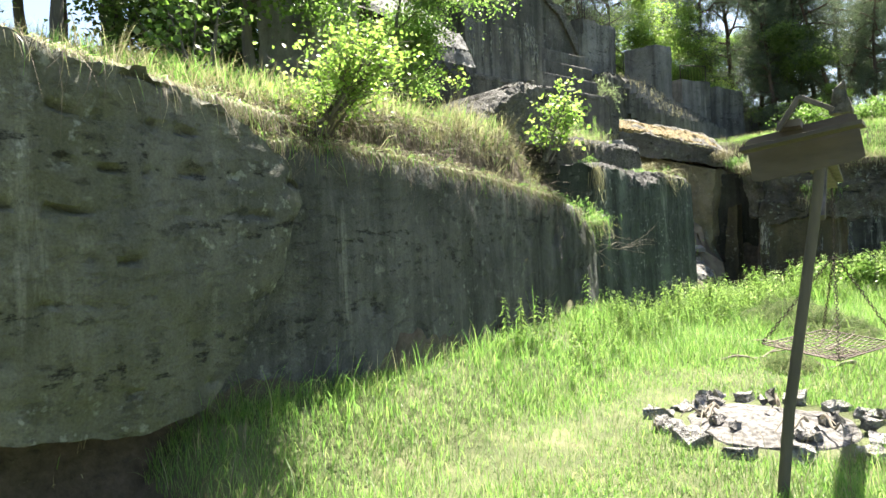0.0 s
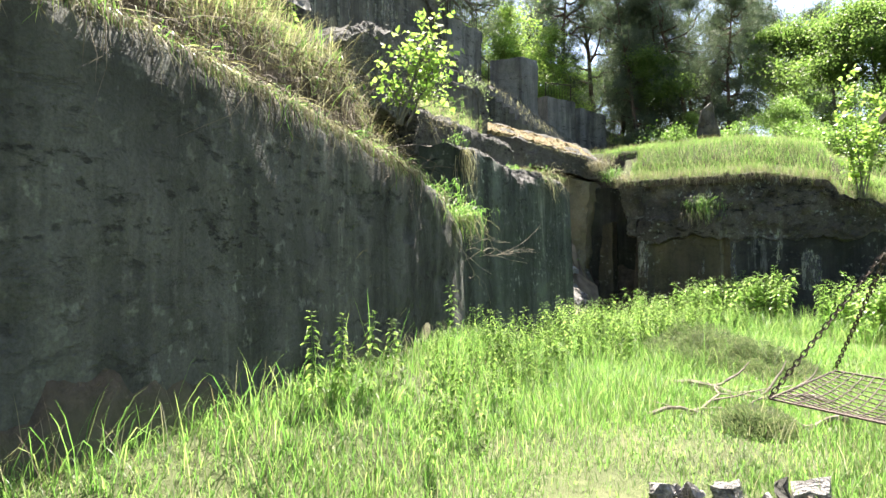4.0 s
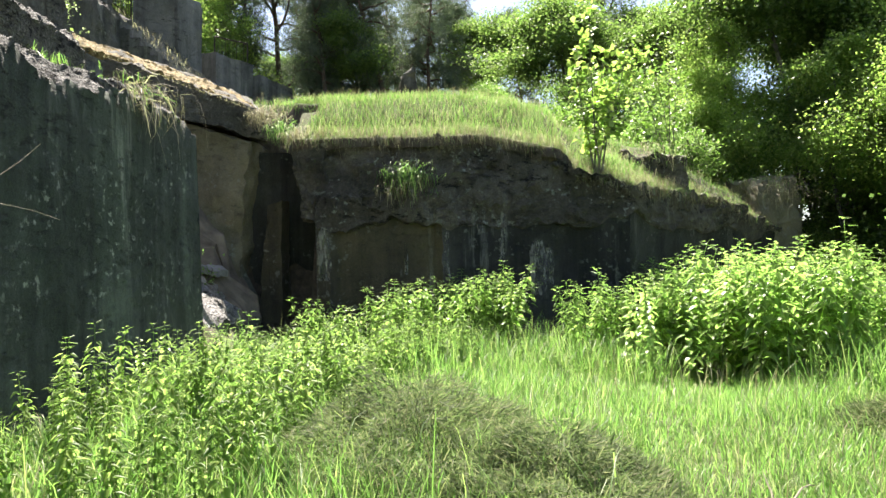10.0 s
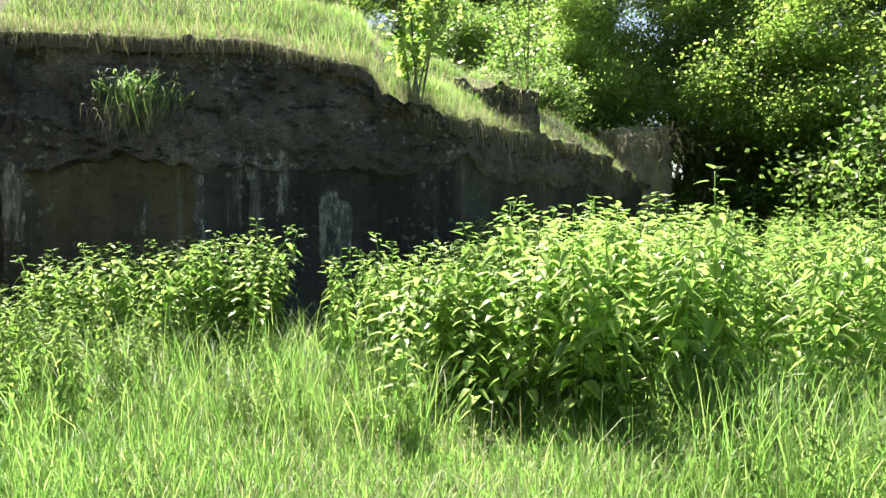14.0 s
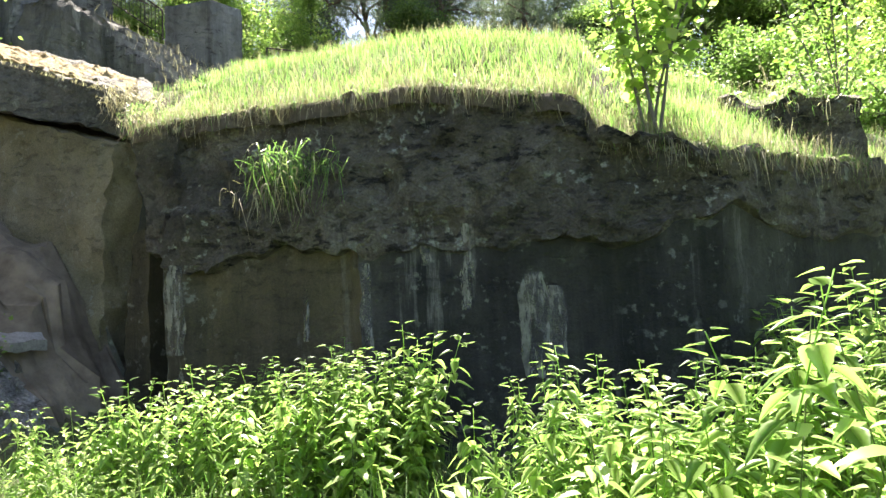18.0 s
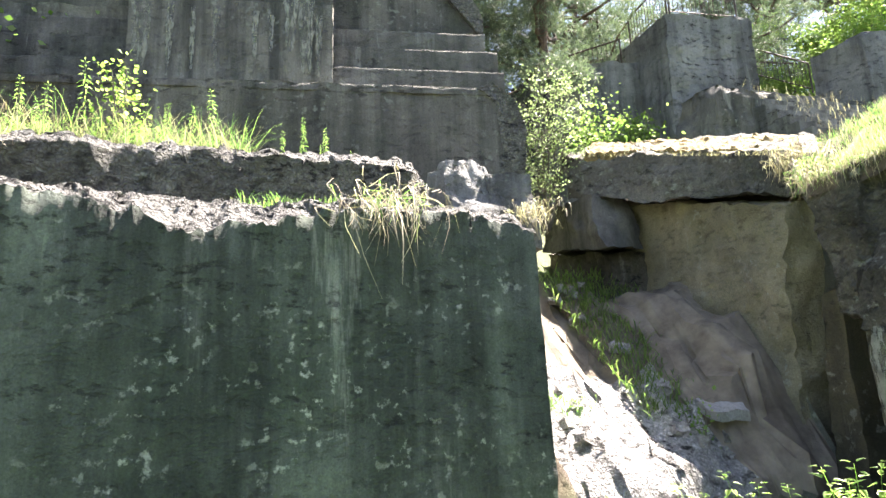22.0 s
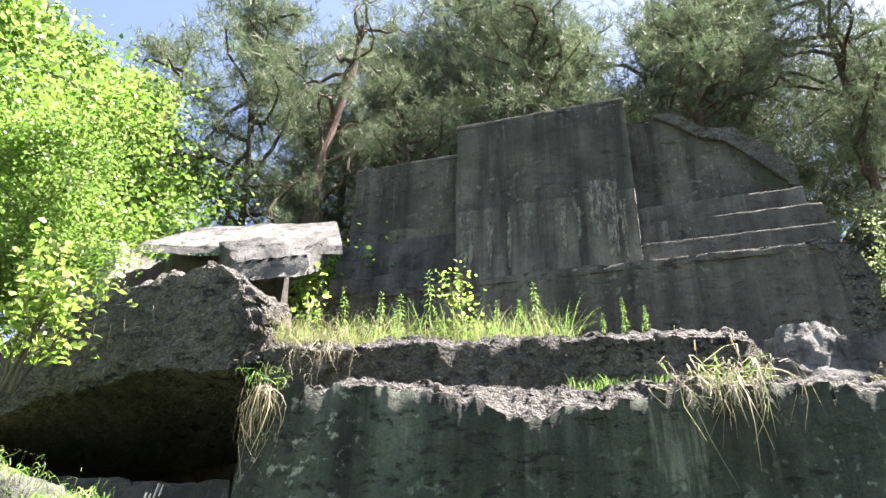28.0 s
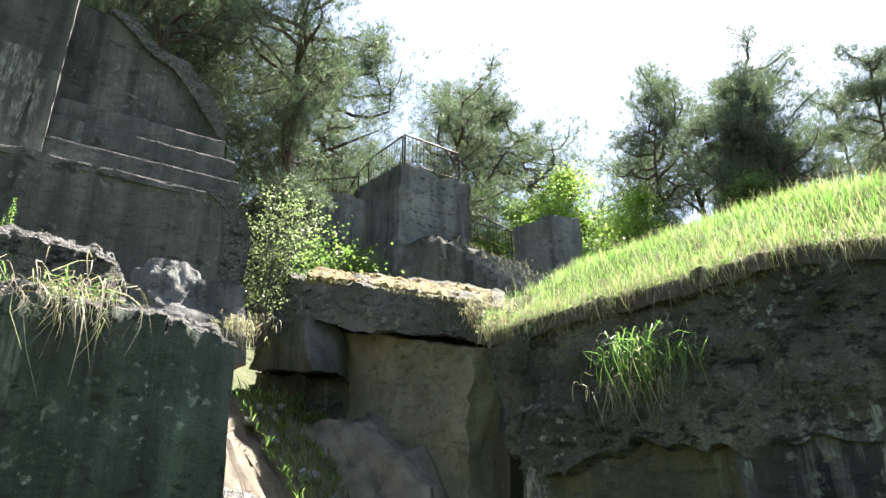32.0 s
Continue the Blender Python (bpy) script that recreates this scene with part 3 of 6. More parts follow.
ribbon("wall_north", np.arange(-4.24, 9.2, 0.08), 0.9, (CONCRETE_BROWN, CONCRETE_BLACK, CONCRETE_OLIVE), "dark earthy concrete wall with pale streaks under overhanging turf", 5)
for k, (x, z0, z1, w) in enumerate(((-4.1, 1.2, 2.25, 0.10), (-1.2, 2.05, 2.42, 0.05), (-0.8, 1.55, 2.45, 0.05), (-0.14, 0.9, 1.9, 0.13), (0.08, 1.1, 1.75, 0.07), (-1.85, 1.2, 2.1, 0.05), (-2.6, 1.3, 1.9, 0.03))):
    bm = bmesh.new()
    rings = []
    hollow = 0.02 + 0.14 * smooth(-4.0, -3.85, x) * smooth(-1.95, -2.05, x) + 0.05 * smooth(-1.5, -1.35, x)
    for i in range(15):
        s = i / 14
        z = z0 + (z1 - z0) * s
        half = 1.25 * w * (0.35 + 0.65 * math.sin(math.pi * min(1, 0.12 + 0.8 * s)) ** 0.6) * (1 + 0.4 * noise.noise(Vector((k * 9, z * 5, 0))))
        mid = x + 0.03 * noise.noise(Vector((k * 5, z * 2, 3)))
        ring = []
        for dx, out in ((-half, 0.0), (-half * 0.5, 0.02), (half * 0.5, 0.02), (half, 0.0)):
            p = Vector((mid + dx, 22.45 + hollow, z))
            ring.append(bm.verts.new(p + wobble(p, 0.03, 0.42, 5) + noise.noise_vector(p * 7) * 0.01 - Vector((0, 0.012 + out, 0))))
        rings.append(ring)
    for a, b_ in zip(rings, rings[1:]):
        for i in range(3):
            bm.faces.new((a[i], a[i + 1], b_[i + 1], b_[i]))
    tagged(part("lime_crust", bm, LIME, None), "pale lime crust running down the northern wall", "lime crust", "lime crusts on the wall")

rock("wall_corner", [(-4.5, 22.55, 2.35), (-4.1, 22.5, 2.2), (-4.1, 23.3, 2.2), (-4.5, 23.3, 2.35), (-4.72, 22.55, 3.78), (-4.1, 22.52, 3.84), (-4.1, 23.3, 3.84), (-4.72, 23.3, 3.78)],
     CONCRETE_BROWN, "earthy broken corner jutting from the northern wall", "rubble", step=0.08, amp=0.07, size=0.4, fine=0.035, seed=72)


def turf():
    """The sod that laps over the northern wall's top, with a ragged lip."""
    verts, quads = [], []
    xs = np.arange(-4.72, 9.2, 0.09)
    rises = (0.02, 0.03, 0.05, 0.10, 0.22, 0.4, 0.6, 0.85, 1.15)
    for x in xs:
        x = float(x)
        y0 = edge_north(x)
        lip = 0.16 * noise.noise(Vector((x * 1.5, 30, 0))) + 0.10 * noise.noise(Vector((x * 4.5, 31, 0)))
        for k, r in enumerate(rises):
            y = y0 + r + (lip if k < 4 else 0.0) + 0.06
            z = high(x - (0.6 * r if x > 1.6 else 0.0), y0 + max(0.0, r)) + 0.05 * noise.noise(Vector((x * 2.2, y * 2.2, 3))) + (0.02 if k > 1 else -0.16 if k == 0 else -0.06)
            verts.append((x - (0.6 * r if x > 1.6 else 0.0), y, z))
    m = len(rises)
    for i in range(len(xs) - 1):
        for k in range(m - 1):
            quads.append((i * m + k, (i + 1) * m + k, (i + 1) * m + k + 1, i * m + k + 1))
    ob = fast_mesh("turf_trim", verts, quads, SOIL)
    ob.data.shade_smooth()
    return tagged(ob, "ragged turf lapping over the northern wall", "turf", kind="structure")


turf()

# ---- the stepped bunker front ----
TO, TA = Vector((-9.9, 16.2, 0)), radians(13.5)
TU, TB = Vector((math.sin(TA), math.cos(TA), 0)), Vector((-math.cos(TA), math.sin(TA), 0))


def tower_at(u, d, z):
    return TO + TU * u + TB * d + Vector((0, 0, z))


def tower_box(u0, u1, d0, d1, z0, z1):
    return [tower_at(*p) for p in ((u0, d1, z0), (u0, d0, z0), (u1, d0, z0), (u1, d1, z0), (u0, d1, z1), (u0, d0, z1), (u1, d0, z1), (u1, d1, z1))]


bunker = base_of("stepped_bunker", -10.2, 16.2, 4.2, "dark weathered concrete bunker front with steps beside a tall block", "bunker ruin")


def under(ob, thing):
    ob.parent = thing
    ob.matrix_parent_inverse = thing.matrix_world.inverted()
    return ob


def bunker_part(name, box, mat=None, label="", **how):
    how = {"step": 0.13, "amp": 0.016, "size": 0.8, "fine": 0.008, **how}
    return under(part(name, stone(box, **how), mat or CONCRETE_SOOT, None, label), bunker)


def bunker_profile(name, outline, d0, d1, mat, seed, label=""):
    """A piece of the front with an uneven outline in u and z, from depth d0 back to d1."""
    bm = bmesh.new()
    pts = []
    for (u0, z0), (u1, z1) in zip(outline, outline[1:] + outline[:1]):
        n = max(1, int(math.hypot(u1 - u0, z1 - z0) / 0.12))
        pts += [(u0 + (u1 - u0) * i / n, z0 + (z1 - z0) * i / n) for i in range(n)]
    rings = []
    for d in (d0, d0 + 0.05, (d0 + d1) / 2, d1):
        ring = []
        for u, z in pts:
            p = tower_at(u, d, z)
            ring.append(bm.verts.new(p + wobble(p, 0.03, 0.4, seed) + noise.noise_vector(p * 7) * 0.03))
        rings.append(ring)
    n = len(pts)
    for a, b_ in zip(rings, rings[1:]):
        for i in range(n):
            bm.faces.new((a[i], a[(i + 1) % n], b_[(i + 1) % n], b_[i]))
    bm.faces.new(rings[0])
    bm.faces.new(rings[-1][::-1])
    bmesh.ops.triangulate(bm, faces=[f for f in bm.faces if len(f.verts) > 4])
    bmesh.ops.recalc_face_normals(bm, faces=bm.faces)
    return under(part(name, bm, mat, None, label), bunker)


bunker_profile("base", [(-3.3, 3.9), (3.9, 3.9), (4.5, 4.5), (4.92, 5.1), (5.04, 5.65), (4.9, 6.08), (4.52, 6.34), (4.0, 6.36), (-3.3, 6.36)], -0.6, 1.5, CONCRETE_SOOT, 1)
bunker_part("central_block", tower_box(-0.95, 2.22, 0.03, 1.6, 8.05, 10.05), seed=2, top_amp=0.03)
bunker_part("central_block_foot", tower_box(-0.93, 2.22, 0.0, 1.6, 6.3, 8.06), CONCRETE_STREAK, "lower course with pale lime runs", seed=22, fine=0.014)
rng = np.random.default_rng(12)
for k in range(9):
    u, w = (-0.72, 1.55, 1.8, -0.3, 0.4, 0.05, 1.0, 2.0, 1.25)[k], (0.14, 0.1, 0.12, 0.05, 0.05, 0.04, 0.05, 0.05, 0.04)[k]
    z1, z0 = 8.06 + 0.3 * (k in (1, 2)) - 0.03 * k, 6.7 + 0.5 * rng.random()
    bm = bmesh.new()
    rings = []
    for i in range(13):
        z = z0 + (z1 - z0) * i / 12
        half = 1.2 * w * (0.3 + 0.7 * (i / 12) ** 0.5) * (1 + 0.5 * noise.noise(Vector((k * 7, z * 6, 1))))
        ring = []
        for d, out in ((-half, 0.0), (0, 0.008), (half, 0.0)):
            p = tower_at(u + d, 0.03 if z > 8.05 else 0.0, z)
            ring.append(bm.verts.new(p - TB * (0.016 + out)))
        rings.append(ring)
    for a, b_ in zip(rings, rings[1:]):
        for i in range(2):
            bm.faces.new((a[i], a[i + 1], b_[i + 1], b_[i]))
    under(part("lime_run", bm, LIME, None, "pale lime run"), bunker)
bunker_part("left_wing", tower_box(-3.4, -0.94, 0.72, 1.6, 6.45, 9.92), seed=3)
bunker_profile("right_wing", [(2.21, 6.5), (5.0, 6.5), (5.0, 7.2), (4.84, 7.9), (4.78, 8.15), (4.74, 8.42), (4.6, 8.68), (4.44, 8.9), (4.22, 9.14), (4.0, 9.36), (3.72, 9.4), (3.52, 9.46), (3.3, 9.72), (3.0, 9.96), (2.21, 9.98)], 0.72, 1.6, CONCRETE_SOOT, 4)
bunker_profile("crumbled_edge", [(4.86, 8.0), (4.88, 8.3), (4.8, 8.5), (4.64, 8.78), (4.5, 8.98), (4.28, 9.2), (4.06, 9.46), (3.78, 9.5), (3.58, 9.56), (3.36, 9.8), (3.05, 10.05), (2.7, 10.04), (3.1, 9.7), (3.4, 9.38), (3.85, 9.22), (4.3, 8.7), (4.6, 8.3)], 0.64, 1.5, PEBBLED, 44, "crumbled upper edge")
def worn_bar(name, u0, u1, d0, d1, z0, z1, mat, seed, lip=0.045):
    """A long course whose upper front edge is worn round."""
    bm = bmesh.new()
    n = int((u1 - u0) / 0.06)
    rings = []
    for i in range(n + 1):
        u = u0 + (u1 - u0) * i / n
        w = lip * (0.7 + 0.9 * abs(noise.noise(Vector((u * 2.1, z1, seed)))) + 0.7 * max(0.0, noise.noise(Vector((u * 7.0, z1, seed)))))
        ring = []
        for d, z in ((d1, z0), (d0, z0), (d0, z1 - w), (d0 + w * 0.3, z1 - w * 0.3), (d0 + w, z1), (d1, z1)):
            p = tower_at(u, d, z)
            ring.append(bm.verts.new(p + wobble(p, 0.012, 0.5, seed) + noise.noise_vector(p * 9) * 0.006))
        rings.append(ring)
    for a_, b_ in zip(rings, rings[1:]):
        for i in range(6):
            bm.faces.new((a_[i], a_[(i + 1) % 6], b_[(i + 1) % 6], b_[i]))
    bm.faces.new(rings[0])
    bm.faces.new(rings[-1][::-1])
    bmesh.ops.recalc_face_normals(bm, faces=bm.faces)
    return under(part(name, bm, mat, None), bunker)


for k, z in enumerate((7.03, 7.49, 7.9)):
    worn_bar("step", 2.2, (5.05, 5.0, 4.82)[k], 0.10 + 0.15 * k, 0.8, z - 0.5 if k else 6.3, z, CONCRETE_SOOT, 6 + k)
    worn_bar("step", -3.4, -0.93, 0.12 + 0.15 * k, 0.8, z - 0.5 if k else 6.3, z + 0.02, CONCRETE_SOOT, 9 + k)
bunker_profile("broken_end", [(4.47, 4.3), (4.87, 4.4), (5.1, 5.1), (5.18, 5.65), (5.02, 6.18), (4.64, 6.42), (4.42, 6.36), (4.72, 6.12), (4.87, 5.7), (4.77, 5.2), (4.52, 4.7)], -0.63, 1.4, PEBBLED, 45, "rough broken end of the base")
worn_bar("base_lip", -3.3, 4.62, -0.61, 1.5, 6.24, 6.38, CONCRETE_SOOT, 15, 0.06)
worn_bar("cap", -0.95, 2.22, 0.02, 1.6, 9.98, 10.08, CONCRETE_SOOT, 16, 0.04)
worn_bar("cap", -3.4, -0.94, 0.71, 1.6, 9.86, 9.95, CONCRETE_SOOT, 17, 0.04)
bunker_part("broken_course", tower_box(-3.3, -0.94, 0.52, 0.8, 7.9, 8.18), CONCRETE_STREAK, "crumbling pale course over the steps", seed=21, amp=0.05, size=0.25, top_amp=0.05)

# ---- fallen slabs and blocks ----
rock("moss_slab", [(-10.0, 23.6, 5.6), (-9.15, 22.4, 5.0), (-5.4, 23.72, 4.02), (-6.3, 25.0, 4.5), (-10.1, 23.7, 6.5), (-9.25, 22.4, 5.78), (-5.35, 23.76, 4.62), (-6.4, 25.1, 5.42)],
     CONCRETE_SLAB, "grey fallen concrete slab topped with dry yellow moss", "slab", step=0.09, amp=0.10, size=0.6, top_amp=0.05, fine=0.03, seed=7)
rock("moss_mat", [(-9.6, 23.3, 6.05), (-8.85, 22.6, 5.55), (-5.7, 23.85, 4.52), (-6.5, 24.8, 5.15), (-9.6, 23.35, 6.32), (-8.8, 22.6, 5.74), (-5.7, 23.85, 4.76), (-6.5, 24.8, 5.40)],
     MOSS_TOP, "mat of dry yellow moss lying on the fallen slab", "moss", step=0.04, amp=0.05, size=0.2, top_amp=0.04, fine=0.035, seed=27)
def slab_outline(y):
    jag = 0.05 * noise.noise(Vector((y * 2.7, 17, 0))) + 0.04 * noise.noise(Vector((y * 8.0, 18, 0)))
    top = float(np.interp(y, [9.0, 10.3, 11.0, 11.8, 12.5, 12.75, 13.1, 13.4], [3.7, 4.22, 4.6, 5.0, 5.25, 5.27, 5.03, 4.6])) + jag
    low = float(np.interp(y, [9.0, 10.6, 11.2, 12.0, 13.3, 13.4], [3.0, 3.42, 3.62, 3.88, 3.95, 4.1]))
    face = -6.5 - 0.05 * noise.noise(Vector((y * 1.5, 19, 0))) - 0.2 * smooth(13.0, 13.4, y)
    under_side = steps_between((-9.6, low - 0.5), (face - 0.12, low), 8)
    up = steps_between((face - 0.12, low), (face - 0.04, top - 0.1), 14)
    return under_side + up + steps_between((face - 0.04, top - 0.1), (face - 0.22, top), 6) + steps_between((face - 0.22, top), (face - 0.8, top + 0.02), 5) + [(face - 0.8, top + 0.02), (-8.2, top - 0.1), (-9.6, top - 0.2)]


course("leaning_slab", np.arange(9.0, 13.42, 0.045), slab_outline, 23, (PEBBLED, RUBBLE), "tilted broken concrete slab roofing a dark hollow", "slab", 8, 0.035, 0.04)
rock("slab_end", [(-7.2, 12.55, 4.6), (-6.58, 12.65, 4.35), (-6.62, 13.42, 4.0), (-7.4, 13.5, 4.2), (-7.2, 12.5, 5.25), (-6.6, 12.55, 5.28), (-6.62, 13.35, 4.72), (-7.4, 13.4, 5.0)],
     RUBBLE, "pitted pale broken end of the tilted slab", "rubble", step=0.035, amp=0.08, size=0.3, top_amp=0.07, fine=0.05, seed=28)
rock("hollow_block", [(-8.6, 11.0, 1.5), (-6.55, 11.2, 1.5), (-6.5, 13.4, 1.5), (-8.6, 13.5, 1.5), (-8.6, 11.0, 2.85), (-6.6, 11.25, 2.72), (-6.55, 13.3, 2.72), (-8.6, 13.4, 2.85)],
     CONCRETE, "low concrete block in the hollow with faded white writing", "concrete block", step=0.12, amp=0.04, size=0.5, top_amp=0.05, fine=0.02, seed=29)
rock("roof_slab", [(-10.35, 10.3, 7.72), (-8.95, 10.1, 6.66), (-8.9, 13.6, 6.57), (-10.35, 13.1, 7.8), (-10.4, 10.4, 8.0), (-9.0, 10.15, 6.84), (-8.95, 13.55, 6.76), (-10.4, 13.0, 8.06)],
     CONCRETE_GREY, "pale sunlit concrete roof slab beside the steps", "slab", step=0.09, amp=0.025, size=0.8, top_amp=0.02, fine=0.014, seed=9)
rock("fallen_plate", [(-9.1, 11.5, 6.4), (-8.55, 12.0, 5.95), (-8.5, 13.2, 6.0), (-9.1, 13.3, 6.4), (-8.95, 11.5, 6.88), (-8.6, 12.05, 6.3), (-8.55, 13.15, 6.4), (-8.95, 13.3, 6.9)],
     CONCRETE_GREY, "pale concrete plate sloping down from the roof slab", "slab", step=0.1, amp=0.04, size=0.5, fine=0.02, seed=59)
rock("roof_pier", [(-10.4, 8.5, 4.6), (-8.9, 8.6, 4.6), (-8.95, 9.75, 4.6), (-10.4, 9.9, 4.6), (-10.4, 8.5, 7.2), (-8.95, 8.6, 7.02), (-9.0, 9.8, 6.9), (-10.4, 10.0, 7.1)],
     CONCRETE_PALE, "pale concrete pier holding up the roof slab", "pier", step=0.11, amp=0.06, size=0.5, top_amp=0.08, fine=0.025, seed=19)
# Added dark backing: hides foliage behind, so the space under the slab reads shaded.
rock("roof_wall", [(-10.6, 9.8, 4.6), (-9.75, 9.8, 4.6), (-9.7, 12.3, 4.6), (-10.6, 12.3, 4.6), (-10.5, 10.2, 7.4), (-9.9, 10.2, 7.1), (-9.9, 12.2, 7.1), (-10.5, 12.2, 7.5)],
     CONCRETE_SOOT, "added dark backing for the shaded recess under the roof slab", "wall", step=0.2, amp=0.03, size=0.6, seed=20)
rock("railing_block", [(-14.8, 27.96, 5.0), (-12.4, 27.83, 5.0), (-11.77, 30.49, 5.0), (-14.8, 30.87, 5.0), (-14.55, 28.09, 11.52), (-12.24, 27.99, 11.58), (-11.73, 30.42, 11.58), (-14.55, 30.62, 11.58)],
     CONCRETE_GREY, "tall grey concrete block carrying an iron railing", "concrete block", step=0.10, amp=0.07, size=0.7, top_amp=0.05, fine=0.03, seed=10)
rock("low_block", [(-16.5, 24.67, 5.0), (-13.41, 24.93, 5.0), (-13.54, 28.05, 5.0), (-16.5, 28.05, 5.0), (-16.5, 24.67, 10.07), (-13.41, 25.05, 10.19), (-13.54, 28.05, 10.89), (-16.5, 28.05, 10.95)],
     CONCRETE_GREY, "grey concrete block beside the railing block", "concrete block", step=0.12, amp=0.09, size=0.9, top_amp=0.08, fine=0.02, seed=11)
rock("toppled_boulder", [(-12.5, 27.4, 5.4), (-10.9, 27.6, 5.4), (-10.4, 30.3, 5.4), (-12.0, 30.4, 5.4), (-12.2, 28.1, 8.95), (-11.4, 28.5, 9.2), (-10.9, 29.9, 8.9), (-11.8, 30.0, 9.35)],
     CONCRETE_SOOT, "dark rounded concrete boulder leaning on the railing block", "rubble", step=0.13, amp=0.10, size=0.5, fine=0.03, seed=31)
rock("stair_block", [(-12.6, 33.4, 6.0), (-10.95, 33.7, 6.0), (-10.38, 34.6, 6.0), (-12.6, 35.5, 6.0), (-12.45, 33.5, 11.3), (-10.95, 33.75, 11.38), (-10.42, 34.55, 11.35), (-12.5, 35.4, 11.4)],
     CONCRETE_GREY, "dark grey concrete block above the overgrown steps", "concrete block", step=0.13, amp=0.06, size=0.9, fine=0.02, seed=12)
for k, (x, y, z) in enumerate(((-9.05, 36.5, 9.55), (-8.0, 39.0, 9.35), (-7.3, 41.6, 8.6))):
    rock("row_block", [(x - 2.6, y - 0.4, 5), (x - 1.15, y - 1.0, 5), (x, y, 5), (x - 1.6, y + 1.2, 5), (x - 2.5, y - 0.4, z + 0.3), (x - 1.15, y - 0.95, z + 0.3), (x, y, z), (x - 1.6, y + 1.15, z + 0.1)],
         CONCRETE_GREY, "dark grey concrete block in a row along the steps", "concrete block", group="blocks along the steps", step=0.2, amp=0.06, size=0.9, fine=0.02, seed=40 + k)
stairs = base_of("overgrown_stairs", -10.0, 32.5, 6.0, "worn concrete steps with moss and dry grass between blocks", "stairs")
for k in range(9):
    z = 7.15 + 0.26 * k
    x, y1 = -9.35 - 0.27 * k, 37.0 - 0.38 * k
    lean = 0.115 * (y1 - 29.3)
    under(part("step", stone([(x - 0.8, 29.3, z - 0.6), (x, 29.3, z - 0.6), (x + lean, y1, z - 0.6), (x + lean - 0.8, y1, z - 0.6), (x - 0.8, 29.3, z), (x, 29.3, z), (x + lean, y1, z), (x + lean - 0.8, y1, z)],
                             step=0.2, amp=0.04, size=0.4, fine=0.02, seed=50 + k), CONCRETE_GREY, None), stairs)
def rubble_outline(y):
    s = smooth(19.4, 22.4, y)
    front = -5.6 + 0.1 * s + 0.10 * noise.noise(Vector((y * 1.9, 23, 0)))
    low = 0.80 - 0.1 * s + 0.06 * noise.noise(Vector((y * 3.0, 24, 0)))
    slope = [(front - 0.12 - 0.28 * k, low + 0.06 + (0.25 - 0.03 * s) * k + 0.22 * noise.noise(Vector((y * 1.2, k * 0.4, 25))) + 0.10 * noise.noise(Vector((y * 4.0, k * 1.3, 26))) + (0.85 * smooth(21.9, 23.1, y) * min(1.0, 0.5 * k) if k < 7 else 0.85 * smooth(21.9, 23.1, y) * smooth(12, 7, k))) for k in range(13)]
    return steps_between((front + 0.1, -0.5), (front, low), 6) + slope + [(-9.4, slope[-1][1] + 0.1), (-9.4, -0.5)]


course("gap_rubble", np.arange(19.35, 23.5, 0.06), rubble_outline, 5, (CONCRETE_MOSSY, FRESH), "pale broken concrete sloping down into the court", "rubble", 13, 0.02, 0.07)
slope = bpy.data.objects["gap_rubble"].data
slope.materials.append(EARTH)
for f in slope.polygons:
    c = f.center
    if f.material_index == 1 and (c.y > 22.15 + 0.3 * noise.noise(c * 1.5) or c.x < -7.15 + 0.4 * noise.noise(c * 1.3)):
        f.material_index = 2
rng = np.random.default_rng(61)
for k in range(26):
    x, y = -5.75 - 3.0 * rng.random() ** 1.2, rng.uniform(19.7, 22.6)
    z = 0.82 + (-5.72 - x) * 0.87
    w, d, t = rng.uniform(0.03, 0.13), rng.uniform(0.03, 0.11), rng.uniform(0.03, 0.10)
    ob = rock("rubble_stone", box8(-w, w, -d, d, -0.05, t), HEARTH, "loose angular piece of broken concrete on the rubble", "stone", group="loose stones in the gap", step=0.07, amp=0.06, size=0.2, fine=0.02, seed=70 + k)
    ob.location, ob.rotation_euler = (x, y, z), (rng.normal() * 0.3, 0.4 + rng.normal() * 0.3, rng.uniform(0, 6))
rock("gap_wall", [(-8.9, 23.5, 1.8), (-6.0, 23.35, 0.4), (-5.9, 24.4, 0.4), (-8.9, 24.8, 1.8), (-9.0, 23.3, 5.0), (-5.75, 23.45, 3.98), (-5.6, 24.4, 4.0), (-9.0, 24.8, 5.0)],
     CONCRETE_OCHRE, "ochre stained concrete wall under the fallen slab", "wall", step=0.10, amp=0.11, size=0.7, fine=0.03, seed=14)
rock("gap_post", [(-5.6, 23.3, -0.2), (-5.05, 23.25, -0.2), (-5.0, 23.7, -0.2), (-5.6, 23.75, -0.2), (-5.35, 23.3, 2.7), (-5.05, 23.25, 2.8), (-5.0, 23.7, 2.8), (-5.35, 23.75, 2.7)],
     CONCRETE_OLIVE, "olive stained concrete upright leaning in the dark gap", "pier", step=0.11, amp=0.04, size=0.5, fine=0.015, seed=16)
# Added backing: its near-black colour stands for the deep shade in the gap.
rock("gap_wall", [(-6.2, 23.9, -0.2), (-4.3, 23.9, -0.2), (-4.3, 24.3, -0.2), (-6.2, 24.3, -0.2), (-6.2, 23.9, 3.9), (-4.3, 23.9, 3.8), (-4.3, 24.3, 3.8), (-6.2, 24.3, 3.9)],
     CONCRETE_BLACK, "added black backing that stands for the gap's deep shade", "wall", step=0.2, amp=0.03, size=0.5, seed=116)
